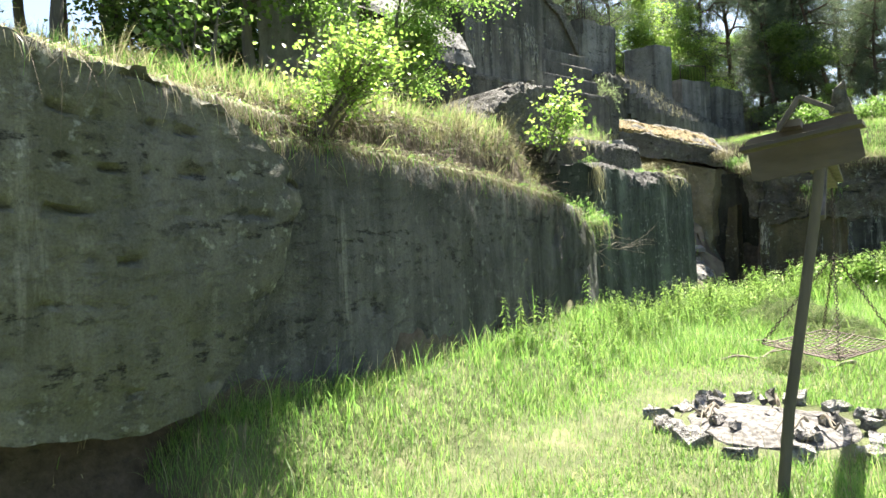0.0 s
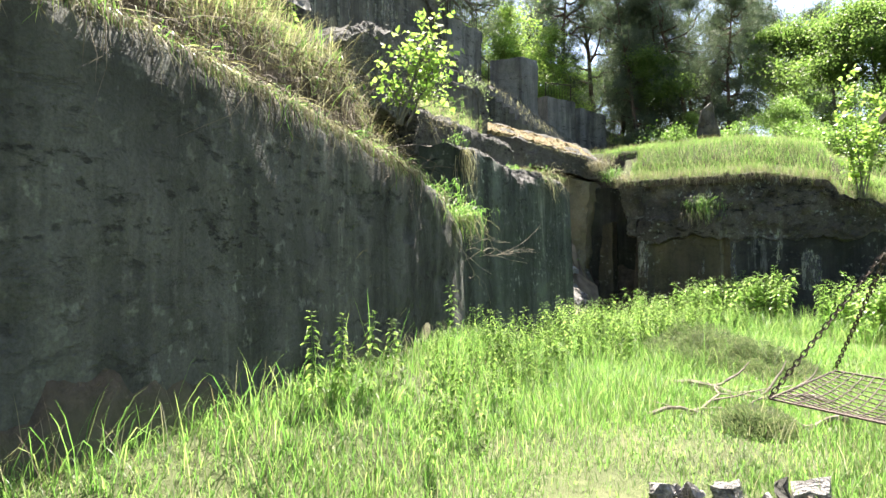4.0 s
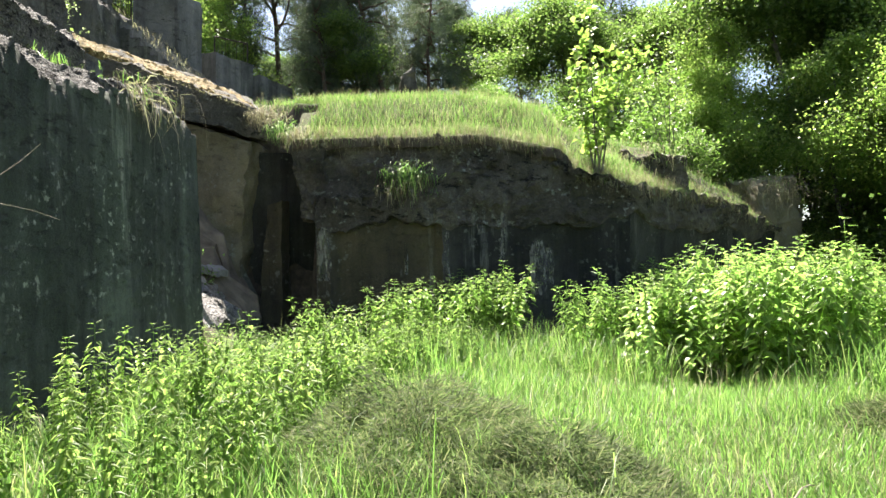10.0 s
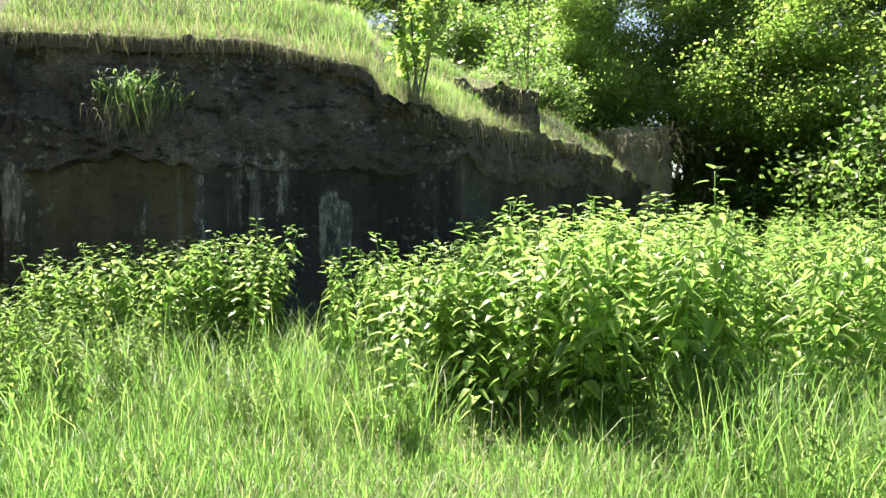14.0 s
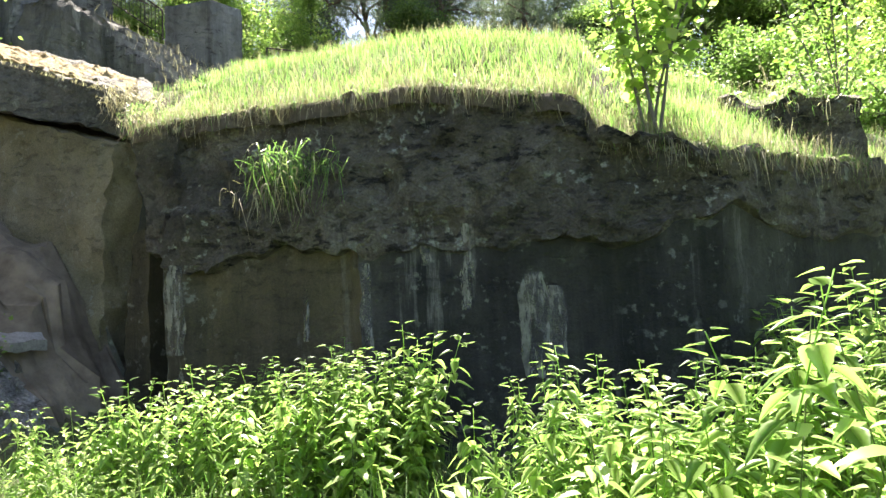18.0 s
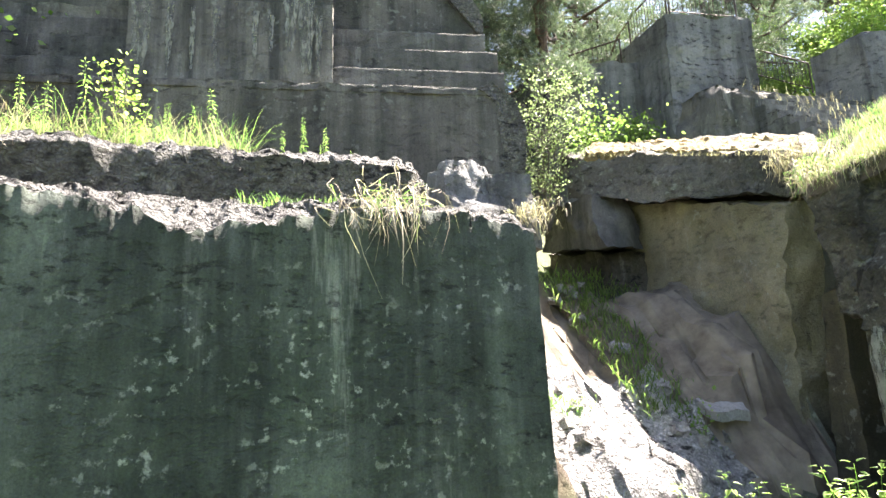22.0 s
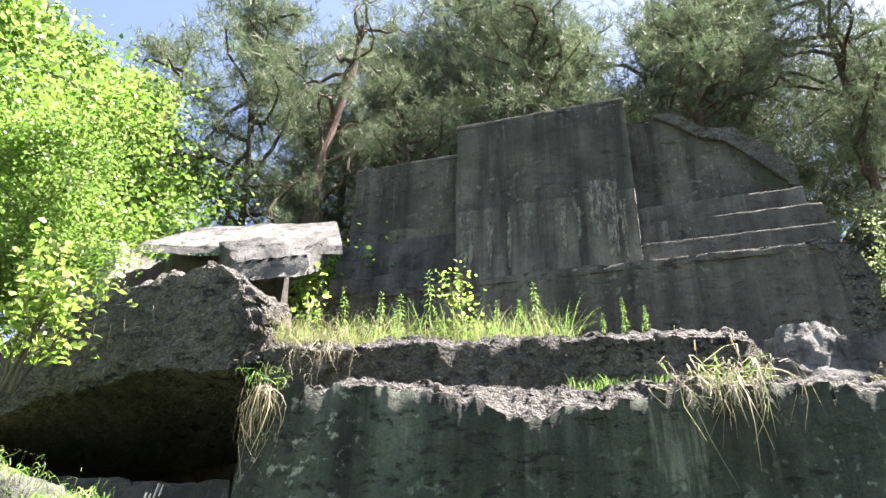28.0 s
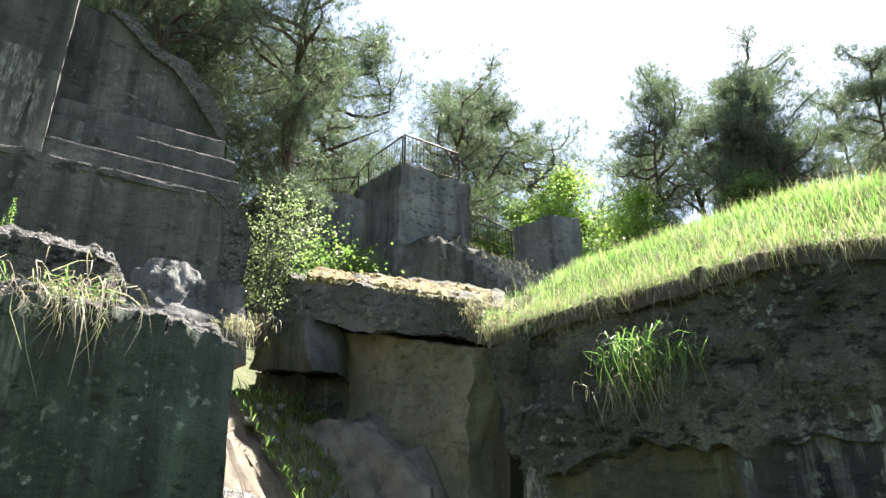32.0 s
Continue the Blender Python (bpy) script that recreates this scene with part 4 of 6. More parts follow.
rock("prop_stone", [(-10.3, 22.5, 4.3), (-8.2, 22.4, 3.9), (-8.2, 23.2, 3.95), (-10.2, 23.4, 4.4), (-10.2, 22.6, 5.1), (-8.6, 22.4, 4.9), (-8.5, 23.1, 4.95), (-10.0, 23.3, 5.2)],
     CONCRETE_SOOT, "dark rounded stone propping the mossy slab", "stone", step=0.10, amp=0.09, size=0.6, fine=0.02, seed=17)
rock("prop_stone", [(-10.6, 22.7, 2.6), (-8.5, 22.7, 2.4), (-8.4, 23.5, 2.4), (-10.4, 23.5, 2.6), (-10.4, 22.7, 4.35), (-8.6, 22.7, 3.9), (-8.5, 23.4, 3.95), (-10.3, 23.4, 4.4)],
     CONCRETE_BROWN, "dark earthy stone under the propping stone", "stone", step=0.10, amp=0.12, size=0.5, fine=0.03, seed=18)
rock("stone_plate", [(-6.5, 22.2, 1.5), (-6.0, 22.1, 1.3), (-5.9, 22.5, 1.3), (-6.4, 22.7, 1.5), (-6.5, 22.2, 1.62), (-6.0, 22.1, 1.4), (-5.9, 22.5, 1.42), (-6.4, 22.7, 1.65)],
     CONCRETE_PALE, "thin grey plate of stone on the rubble", "stone", step=0.08, amp=0.04, size=0.3, fine=0.015, seed=62)
rock("foot_rock", [(-8.2, 19.3, 3.9), (-7.3, 19.35, 3.9), (-7.2, 20.2, 3.9), (-8.2, 20.3, 3.9), (-8.1, 19.4, 4.75), (-7.5, 19.45, 4.8), (-7.5, 20.1, 4.8), (-8.1, 20.2, 4.8)],
     CONCRETE_GREY, "grey broken rock at the bunker's foot", "rock", step=0.04, amp=0.09, size=0.5, fine=0.02, seed=32)
rock("foot_rock", [(-8.0, 20.1, 3.6), (-7.3, 20.0, 3.6), (-7.2, 20.65, 3.6), (-8.0, 20.8, 3.6), (-7.9, 20.1, 4.65), (-7.4, 20.0, 4.62), (-7.3, 20.6, 4.65), (-7.9, 20.7, 4.7)],
     CONCRETE_GREY, "grey square-edged rock at the bunker's foot", "rock", step=0.04, amp=0.05, size=0.6, fine=0.012, seed=33)
rock("corner_rubble", [(-6.9, 18.9, 3.2), (-5.6, 19.0, 3.1), (-5.55, 19.55, 3.0), (-6.9, 19.9, 3.2), (-6.8, 19.0, 3.72), (-5.75, 19.0, 3.5), (-5.7, 19.5, 3.36), (-6.8, 19.8, 3.75)],
     RUBBLE, "crumbled corner of the front block", "rubble", step=0.04, amp=0.04, size=0.5, fine=0.02, seed=34)
rock("standing_stone", [(-3.1, 30.1, 6.3), (-2.3, 30.1, 6.3), (-2.3, 30.6, 6.3), (-3.1, 30.6, 6.3), (-2.95, 30.2, 7.2), (-2.6, 30.2, 7.6), (-2.6, 30.5, 7.6), (-2.95, 30.5, 7.25)],
     CONCRETE_SOOT, "dark pointed stone standing on the grassy bank", "stone", step=0.12, amp=0.08, size=0.3, fine=0.02, seed=941)
rock("mound_block", [(1.9, 24.1, 3.0), (3.5, 24.4, 3.0), (3.4, 25.6, 3.0), (1.9, 25.4, 3.0), (1.95, 24.15, 3.78), (3.45, 24.45, 3.8), (3.3, 25.6, 3.95), (1.9, 25.4, 3.9)],
     CONCRETE_BROWN, "dark concrete stump standing out of the grassy bank", "concrete block", step=0.10, amp=0.14, size=0.5, top_amp=0.1, fine=0.04, seed=35)
rock("bank_rock", [(6.5, 27.75, 1.2), (8.5, 28.75, 1.2), (9.2, 30.4, 1.2), (6.8, 30.6, 1.2), (6.9, 28.2, 3.62), (8.35, 29.0, 3.95), (9.0, 30.4, 4.1), (7.0, 30.4, 4.0)],
     CONCRETE_OCHRE, "brown broken rock face with straw at the end of the bank", "rock", step=0.12, amp=0.12, size=0.4, top_amp=0.06, fine=0.05, seed=36)
# ---- iron railings ----
def railing(x0, y0, z0, x1, y1, z1, height, label):
    a, b_ = Vector((x0, y0, z0)), Vector((x1, y1, z1))
    thing = base_of("iron_railing", x0, y0, z0, label, "railing", "railings on the ruins")

    def bar(name, p, q, r):
        bm = bmesh.new()
        bmesh.ops.create_cone(bm, cap_ends=True, segments=8, radius1=r, radius2=r, depth=(q - p).length,
                              matrix=Matrix.Translation((p + q) / 2) @ (q - p).to_track_quat("Z", "Y").to_matrix().to_4x4())
        under(part(name, bm, STEEL, None), thing)

    up = Vector((0, 0, height))
    bar("top_rail", a + up, b_ + up, 0.028)
    bar("lower_rail", a + up * 0.12, b_ + up * 0.12, 0.018)
    bar("post", a, a + up, 0.028)
    bar("post", b_, b_ + up, 0.028)
    n = int((b_ - a).length / 0.13)
    for i in range(1, n):
        p = a.lerp(b_, i / n)
        bar("baluster", p + up * 0.12, p + up, 0.009)


railing(-12.2, 28.1, 11.5, -11.85, 30.1, 11.52, 1.08, "black iron railing along the edge of the tall block")
railing(-12.3, 28.1, 11.5, -14.04, 28.25, 11.46, 1.08, "black iron railing turning back over the tall block")
railing(-14.1, 27.9, 10.82, -15.4, 26.06, 10.4, 1.0, "black iron railing beside the tall block")
railing(-13.2, 30.7, 10.9, -12.5, 33.45, 10.2, 0.95, "thin iron handrail beside the overgrown steps")
railing(-10.5, 36.3, 9.7, -9.3, 36.6, 9.5, 1.0, "iron railing among grass beyond the stair block")

# ---- plants: helpers ----
def unit(v):
    return v / np.maximum(np.linalg.norm(v, axis=1, keepdims=True), 1e-9)


def blades(name, feet, height, width, mat, lean=0.35, droop=0.5, way=None, parent=None):
    """Bent, tapering blades: each one a strip of three quads."""
    n = len(feet)
    turn = RNG.uniform(0, 2 * np.pi, n)
    out = np.stack([np.cos(turn), np.sin(turn), np.zeros(n)], 1)
    if way is not None:
        out = unit(out * 0.7 + np.asarray(way, float))
    side = np.stack([-out[:, 1], out[:, 0], np.zeros(n)], 1)
    lean_n = RNG.uniform(0.05, 1, n)[:, None] * lean
    droop_n = RNG.uniform(0.1, 1, n)[:, None] * droop
    h = np.asarray(height, float).reshape(n, 1)
    w = np.asarray(width, float).reshape(n, 1) * 0.5
    up = np.array([[0, 0, 1.0]])
    rows = []
    for t, k in ((0.0, 0.8), (0.4, 1.0), (0.75, 0.7), (1.0, 0.08)):
        c = feet + up * h * (t - droop_n * t ** 3 * 0.6) + out * h * (lean_n * t + droop_n * t * t * 0.7)
        rows.append((c - side * w * k, c + side * w * k))
    verts = np.concatenate([p for r in rows for p in r])
    idx = np.arange(n)
    quads = np.concatenate([np.stack([idx + 2 * k * n, idx + (2 * k + 1) * n, idx + (2 * k + 3) * n, idx + (2 * k + 2) * n], 1) for k in range(3)])
    return fast_mesh(name, verts, quads, mat, parent)


def leaves(name, at, length, width, mat, parent=None, flat=0.5, along=None, fold=0.25, whole=False):
    """Pointed leaves, each folded along its midrib: two quads."""
    n = len(at)
    d = unit(RNG.normal(size=(n, 3)) * np.array([1, 1, 1 - flat * 0.7])) if along is None else unit(along + RNG.normal(size=(n, 3)) * 0.25)
    up = unit(RNG.normal(size=(n, 3)) * (1 - flat) + np.array([0, 0, 1.0]))
    side = unit(np.cross(d, up))
    nrm = np.cross(side, d)
    L, Wd = np.asarray(length, float).reshape(-1, 1), np.asarray(width, float).reshape(-1, 1) * 0.5
    base, tip = at, at + d * L - nrm * L * 0.12
    mid0, mid1 = at + d * L * 0.4, at + d * L * 0.4
    left, right = mid0 - side * Wd + nrm * Wd * fold, mid1 + side * Wd + nrm * Wd * fold
    rib = at + d * L * 0.45
    i = np.arange(n)
    if whole:
        return fast_mesh(name, np.concatenate([base, left, tip, right]), np.stack([i, i + 3 * n, i + 2 * n, i + n], 1), mat, parent)
    verts = np.concatenate([base, left, tip, right, rib])
    quads = np.concatenate([np.stack([i, i + 4 * n, i + 2 * n, i + n], 1), np.stack([i, i + 3 * n, i + 2 * n, i + 4 * n], 1)])
    return fast_mesh(name, verts, quads, mat, parent)


def tube(points, radii, sides=6):
    """A tapering tube through points, as a bmesh."""
    bm = bmesh.new()
    rings = []
    pts = [Vector(p) for p in points]
    for i, p in enumerate(pts):
        d = (pts[min(i + 1, len(pts) - 1)] - pts[max(i - 1, 0)]).normalized()
        q = d.to_track_quat("Z", "Y")
        rings.append([bm.verts.new(p + q @ Vector((math.cos(a) * radii[i], math.sin(a) * radii[i], 0))) for a in (2 * math.pi * k / sides for k in range(sides))])
    for a, b_ in zip(rings, rings[1:]):
        for k in range(sides):
            bm.faces.new((a[k], a[(k + 1) % sides], b_[(k + 1) % sides], b_[k]))
    bm.faces.new(rings[0][::-1])
    bm.faces.new(rings[-1])
    return bm


def bent(start, way, length, n, wander, rng, rise=0.0):
    p, d, out = Vector(start), Vector(way).normalized(), [Vector(start)]
    for _ in range(n):
        d = (d + Vector(rng.normal(size=3)) * wander + Vector((0, 0, rise))).normalized()
        p = p + d * (length / n)
        out.append(p.copy())
    return out


# ---- trees ----
def boughs(wood, mat, tree, apart):
    """The limbs of a tree: each a part, or all joined where the wood is too thick to count them."""
    verts, faces = [], []
    for pts, radii in wood:
        if apart:
            part("limb", tube(pts, radii, 5), mat, tree)
            continue
        bm = tube(pts, radii, 5)
        bm.verts.index_update()
        n = len(verts)
        verts += [v.co.copy() for v in bm.verts]
        faces += [tuple(v.index + n for v in f.verts) for f in bm.faces]
        bm.free()
    if not apart:
        tagged(link_mesh("branchwork", verts, faces, mat, tree, True), kind="stuff")


def pine(name, tall, seed, bare=0.45, spread=2.6, needles=1.0):
    rng = np.random.default_rng(seed)
    tree = new(name)
    spine = bent((0, 0, -0.3), (0, 0, 1), tall, 10, 0.06, rng, 0.06)
    part("trunk", tube(spine, [0.02 + 0.012 * tall * (1 - i / 10.5) for i in range(11)], 8), BARK, tree)
    at, along, wood = [], [], []
    for k in range(int(30 * (1 - bare) + 13)):
        t = bare * 0.6 + (1 - bare * 0.6) * (k / (30 * (1 - bare) + 12)) ** 0.85
        i = min(9, int(t * 10))
        p = spine[i].lerp(spine[i + 1], t * 10 - i if t < 1 else 1.0)
        a = rng.uniform(0, 2 * math.pi)
        shape = math.sin(math.pi * min(1, max(0.08, (1.04 - t) / (1.04 - bare * 0.6)))) ** 0.6
        reach = spread * rng.uniform(0.5, 1.15) * (0.25 + 0.75 * shape)
        limb = bent(p, (math.cos(a), math.sin(a), rng.uniform(-0.25, 0.35)), reach, 5, 0.42, rng, 0.06)
        wood.append((limb, [0.07 * (1 - j / 6) + 0.012 for j in range(6)]))
        if t < bare * 0.85 and rng.random() < 0.75:
            continue
        for j in range(2, 6):
            for _ in range(int(20 * needles)):
                c = limb[j] + Vector(rng.normal(size=3)) * Vector((1, 1, 0.55)) * 0.38 * (0.5 + reach / spread)
                n = 12
                at.append(np.repeat(np.array([c]), n, 0) + rng.normal(size=(n, 3)) * 0.05)
                d = np.array(limb[j] - limb[j - 1]) * 1.2
                along.append(rng.normal(size=(n, 3)) + d + np.array([0, 0, 0.5]))
    boughs(wood, BARK, tree, name == "pine_tree")
    at, along = np.concatenate(at), unit(np.concatenate(along))
    m = len(at)
    side = unit(np.cross(along, rng.normal(size=(m, 3))))
    L = rng.uniform(0.18, 0.36, (m, 1))
    Wd = rng.uniform(0.006, 0.013, (m, 1))
    verts = np.concatenate([at - side * Wd, at + side * Wd, at + along * L + side * Wd * 0.5, at + along * L - side * Wd * 0.5])
    i = np.arange(m)
    fast_mesh("crown", verts, np.stack([i, i + m, i + 2 * m, i + 3 * m], 1), NEEDLE, tree)
    return tree


def crooked_pine(x, y, seed, label):
    """An old pine with a bent trunk and long twisted boughs that bear needles at their ends."""
    rng = np.random.default_rng(seed)
    tree = base_of("pine_tree", x, y, ground(x, y) - 0.1, label, "pine", "pines behind the ruins")
    spine = [Vector(p) for p in ((0, 0, -0.2), (0.05, 0.1, 1.4), (0.1, 0.35, 2.8), (0.0, 0.55, 4.2), (0.1, 0.62, 5.6), (0.15, 0.9, 7.0), (0.1, 1.15, 8.4), (0.0, 1.2, 10.0))]
    part("trunk", tube(spine, [0.2, 0.18, 0.165, 0.15, 0.13, 0.11, 0.09, 0.06], 9), BARK, tree)
    at, along = [], []
    for k in range(26):
        i = 1 + k % 6
        p = spine[i].lerp(spine[i + 1], rng.random())
        a = rng.uniform(0, 2 * math.pi)
        reach = rng.uniform(1.4, 3.4) * (1.0 if i < 5 else 0.8)
        bough = bent(p, (math.cos(a), math.sin(a), rng.uniform(-0.1, 0.5)), reach, 9, 0.42, rng)
        part("limb", tube(bough, [0.055 * (1 - j / 10) + 0.008 for j in range(10)], 6), BARK, tree)
        for _ in range(2):
            j = int(rng.integers(4, 9))
            twig = bent(bough[j], rng.normal(size=3), 0.9, 5, 0.4, rng)
            part("twig", tube(twig, [0.014 * (1 - q / 6) + 0.003 for q in range(6)], 4), BARK, tree)
            for q in (3, 4, 5):
                for _ in range(9):
                    c = np.array(twig[q]) + rng.normal(size=3) * 0.14
                    at.append(c + rng.normal(size=(14, 3)) * 0.04)
                    along.append(rng.normal(size=(14, 3)) + np.array([0, 0, 0.6]))
    at, along = np.concatenate(at), unit(np.concatenate(along))
    m = len(at)
    side = unit(np.cross(along, rng.normal(size=(m, 3))))
    L, w = rng.uniform(0.07, 0.16, (m, 1)), rng.uniform(0.003, 0.006, (m, 1))
    i = np.arange(m)
    verts = np.concatenate([at - side * w, at + side * w, at + along * L + side * w * 0.5, at + along * L - side * w * 0.5])
    fast_mesh("crown", verts, np.stack([i, i + m, i + 2 * m, i + 3 * m], 1), NEEDLE, tree)
    return tree


def broadleaf(name, tall, seed, mat, spread=2.4, leaf=0.16, count=9000, low=0.25, stems=1, thick=0.012):
    rng = np.random.default_rng(seed)
    tree = new(name)
    tips, wood = [], []
    for s in range(stems):
        lean = (rng.normal() * 0.12 * (stems > 1), rng.normal() * 0.12 * (stems > 1), 1)
        spine = bent((rng.normal() * 0.15 * (stems > 1), rng.normal() * 0.15 * (stems > 1), -0.2), lean, tall * rng.uniform(0.85, 1.0), 8, 0.09, rng, 0.05)
        part("trunk", tube(spine, [0.01 + thick * tall * (1 - i / 8.6) for i in range(9)], 7), BARK_GREY, tree)
        for k in range(int(18 / stems ** 0.5)):
            t = low + (1 - low) * rng.random() ** 0.8
            i = min(7, int(t * 8))
            p = spine[i].lerp(spine[min(8, i + 1)], t * 8 - i)
            a = rng.uniform(0, 2 * math.pi)
            reach = spread * rng.uniform(0.5, 1.1) * (0.35 + 0.65 * math.sin(math.pi * min(1, max(0.1, 1.08 - t))))
            limb = bent(p, (math.cos(a), math.sin(a), rng.uniform(0.0, 0.7)), reach, 5, 0.2, rng)
            wood.append((limb, [thick * 3 * (1 - j / 6) + 0.004 for j in range(6)]))
            for j in range(2, 6):
                tips += [(limb[j], reach)] * 2
    boughs(wood, BARK_GREY, tree, name != "dense_bush")
    per = max(3, count // len(tips))
    at = np.concatenate([np.array([p]) + rng.normal(size=(per, 3)) * (0.17 + 0.14 * r) * np.array([1, 1, 0.6]) for p, r in tips])
    global RNG
    keep, RNG = RNG, rng
    size = rng.uniform(0.6, 1.2, len(at)) * leaf
    leaves("crown", at, size, size * 0.75, mat, tree, flat=0.3, whole=True)
    RNG = keep
    return tree


def planted(proto, x, y, label, category="tree", group="", turn=0.0, size=1.0, z=None, first=None):
    """Sets the tree itself at its first place, and copies of it at the next ones."""
    m = pose(x, y, (ground(x, y) if z is None else z) - 0.05, 0, 0, turn) @ Matrix.Scale(size, 4)
    if proto.get("label"):
        ob = copy_thing(proto, m)
        ob.scale = (size,) * 3
    else:
        ob = proto
        ob.matrix_basis = m
    return tagged(ob, label, category, group)


pine_a, pine_b, pine_c = pine("pine_tree", 15, 11, bare=0.38, spread=3.7), pine("pine_tree", 17, 12, bare=0.3, spread=4.1), pine("pine_tree", 13, 13, bare=0.5, spread=4.0)
spruce = pine("spruce_tree", 18, 14, bare=0.08, spread=3.2, needles=1.25)
PINE_LABEL = "tall pine with brown bark and dark needles behind the ruins"
for k, (x, y, s) in enumerate(((-16.5, 9.2, 0.95), (-15.5, 13.5, 0.9), (-17.5, 16.5, 1.0), (-15.0, 18.6, 0.85), (-18.5, 20.5, 1.05), (-15.6, 22.6, 0.9), (-20, 12.5, 1.1),
                               (-19, 25.0, 1.0), (-14.6, 25.6, 0.85), (-22, 17.5, 1.15), (-23, 7.0, 1.1), (-19, 3.5, 1.0), (-16, 28.5, 0.95), (-21, 30, 1.1), (-25, 23, 1.15), (-14.3, 16.2, 0.8), (-16.6, 11.2, 0.85), (-18, 18.4, 0.95), (-20.5, 15, 1.0), (-22.5, 20.5, 1.1), (-17.2, 23.6, 0.9), (-24, 11, 1.15), (-26, 16, 1.2), (-14.2, 20.8, 0.7), (-15.4, 31.5, 0.8), (-13.2, 14.4, 0.62), (-13.6, 18.0, 0.66), (-17.0, 26.2, 0.95), (-16.0, 15.4, 0.8), (-19.0, 10.2, 1.0), (-16.8, 19.6, 0.85), (-21.0, 24.5, 1.0), (-18.6, 14.0, 0.9))):
    planted((pine_c, pine_a, pine_b)[k % 3], x, y, PINE_LABEL, "pine", "pines behind the ruins", turn=77 * k, size=s)
crooked_pine(-12.6, 11.25, 501, "old crooked pine with twisted bare boughs behind the roof slab")
for k, (x, y, s) in enumerate(((-17, 36, 0.95), (-14.5, 39, 1.0), (-19.5, 41, 1.05), (-11.5, 44, 0.9), (-7.5, 43.5, 0.85), (-15, 46, 1.0), (0.8, 58, 1.0), (-21, 34, 1.0), (-9.6, 46, 0.95))):
    planted((pine_b, pine_a)[k % 2], x, y, "tall pine rising over the grassy bank", "pine", "pines beyond the bank", turn=61 * k, size=s)
for k, (x, y, s) in enumerate(((-6.2, 38.5, 0.62), (-4.0, 39.5, 0.66), (-5.2, 42, 0.7), (-2.4, 41, 0.6), (-7.6, 41, 0.66), (-3.4, 43, 0.72), (-1.6, 46, 0.75), (-6.4, 45, 0.7), (7.5, 47, 0.9), (10, 52, 0.95), (-4.8, 50, 0.8), (13, 46, 0.9), (16.5, 40, 0.85), (20, 37, 0.9), (4.8, 54, 0.85), (-8.5, 51, 0.8), (23, 31, 0.9))):
    planted(spruce, x, y, "dark dense spruce beyond the grassy bank", "spruce", "spruces beyond the bank", turn=50 * k, size=s)
maple = broadleaf("maple_tree", 9.5, 21, LEAF, spread=4.1, leaf=0.14, count=24000, low=0.08)
robinia = broadleaf("locust_tree", 8.0, 22, LEAF_YELLOW, spread=2.8, leaf=0.095, count=44000, low=0.12)
oak = broadleaf("oak_tree", 12, 23, LEAF_DARK, spread=4.0, leaf=0.14, count=40000, low=0.2)
bush = broadleaf("dense_bush", 3.2, 24, LEAF_DARK, spread=1.7, leaf=0.12, count=7000, low=0.05, stems=4, thick=0.008)
light_bush = broadleaf("leafy_bush", 2.6, 25, LEAF, spread=1.4, leaf=0.11, count=6000, low=0.05, stems=4, thick=0.008)
for k, (x, y, s) in enumerate(((-9.4, 7.6, 0.9), (-7.7, 9.3, 0.42), (-12.5, 3.0, 1.1), (-9.2, 4.2, 0.75), (-15.5, 6.5, 1.0))):
    planted(maple, x, y, "bright green maple in full sun above the western wall", "maple", "maples on the western bank", turn=90 * k, size=s)
for k, (x, y, s) in enumerate(((-14.8, 35.6, 1.05), (-11.4, 42.5, 1.1), (-13.8, 39.0, 1.15))):
    planted(robinia, x, y, "yellow-green locust tree in sun beyond the bank", "locust tree", "locust trees beyond the bank", turn=70 * k, size=s)
for k, (x, y, s) in enumerate(((11.5, 33, 1.0), (14.5, 29, 1.0), (9.0, 38, 1.1), (16, 24, 0.95), (5.5, 42, 0.95), (13, 41, 1.15), (18, 34, 1.1), (20, 27, 1.1), (17, 19, 0.9), (3.0, 50, 1.0), (-5.8, 40, 0.6), (22, 20, 1.1), (-18, 0, 1.0), (8.5, 45, 0.9), (24, 26, 1.1), (12, 36, 0.85), (17, 30, 0.9), (10.5, 41, 0.9), (15, 36, 1.0), (20, 23, 0.9), (25, 34, 1.2), (19, 42, 1.2), (14, 50, 1.2), (27, 22, 1.2))):
    planted(oak, x, y, "dark broad-leaved tree at the edge of the wood", "tree", "trees of the dark wood", turn=83 * k, size=s)
for k, (x, y, s) in enumerate(((13.8, 25.5, 1.2), (14.0, 28, 1.3), (9.2, 34, 1.1), (13, 22, 1.2), (11.0, 30.5, 1.2), (-14.0, 20.0, 1.0), (-13.4, 11.8, 1.0), (-12.6, 26.5, 0.9), (15, 17, 1.2), (-15.5, 15.0, 1.3), (-16.5, 20.0, 1.3), (-18, 12, 1.4), (-16, 24, 1.2), (-14.5, 9.0, 1.2), (12.5, 31.5, 1.3), (16, 27, 1.5), (14.2, 33, 1.3), (18, 22.5, 1.4), (21, 30, 2.0), (24, 24, 2.0), (20, 36, 2.0), (26, 30, 2.2), (23, 18, 2.0), (16, 38, 2.0), (12, 43, 2.0), (28, 38, 2.4), (18, 26, 1.6), (20, 20.5, 1.7))):
    planted(bush, x, y, "dense dark green bush at the edge of the bank", "bush", "bushes round the court", turn=57 * k, size=s)
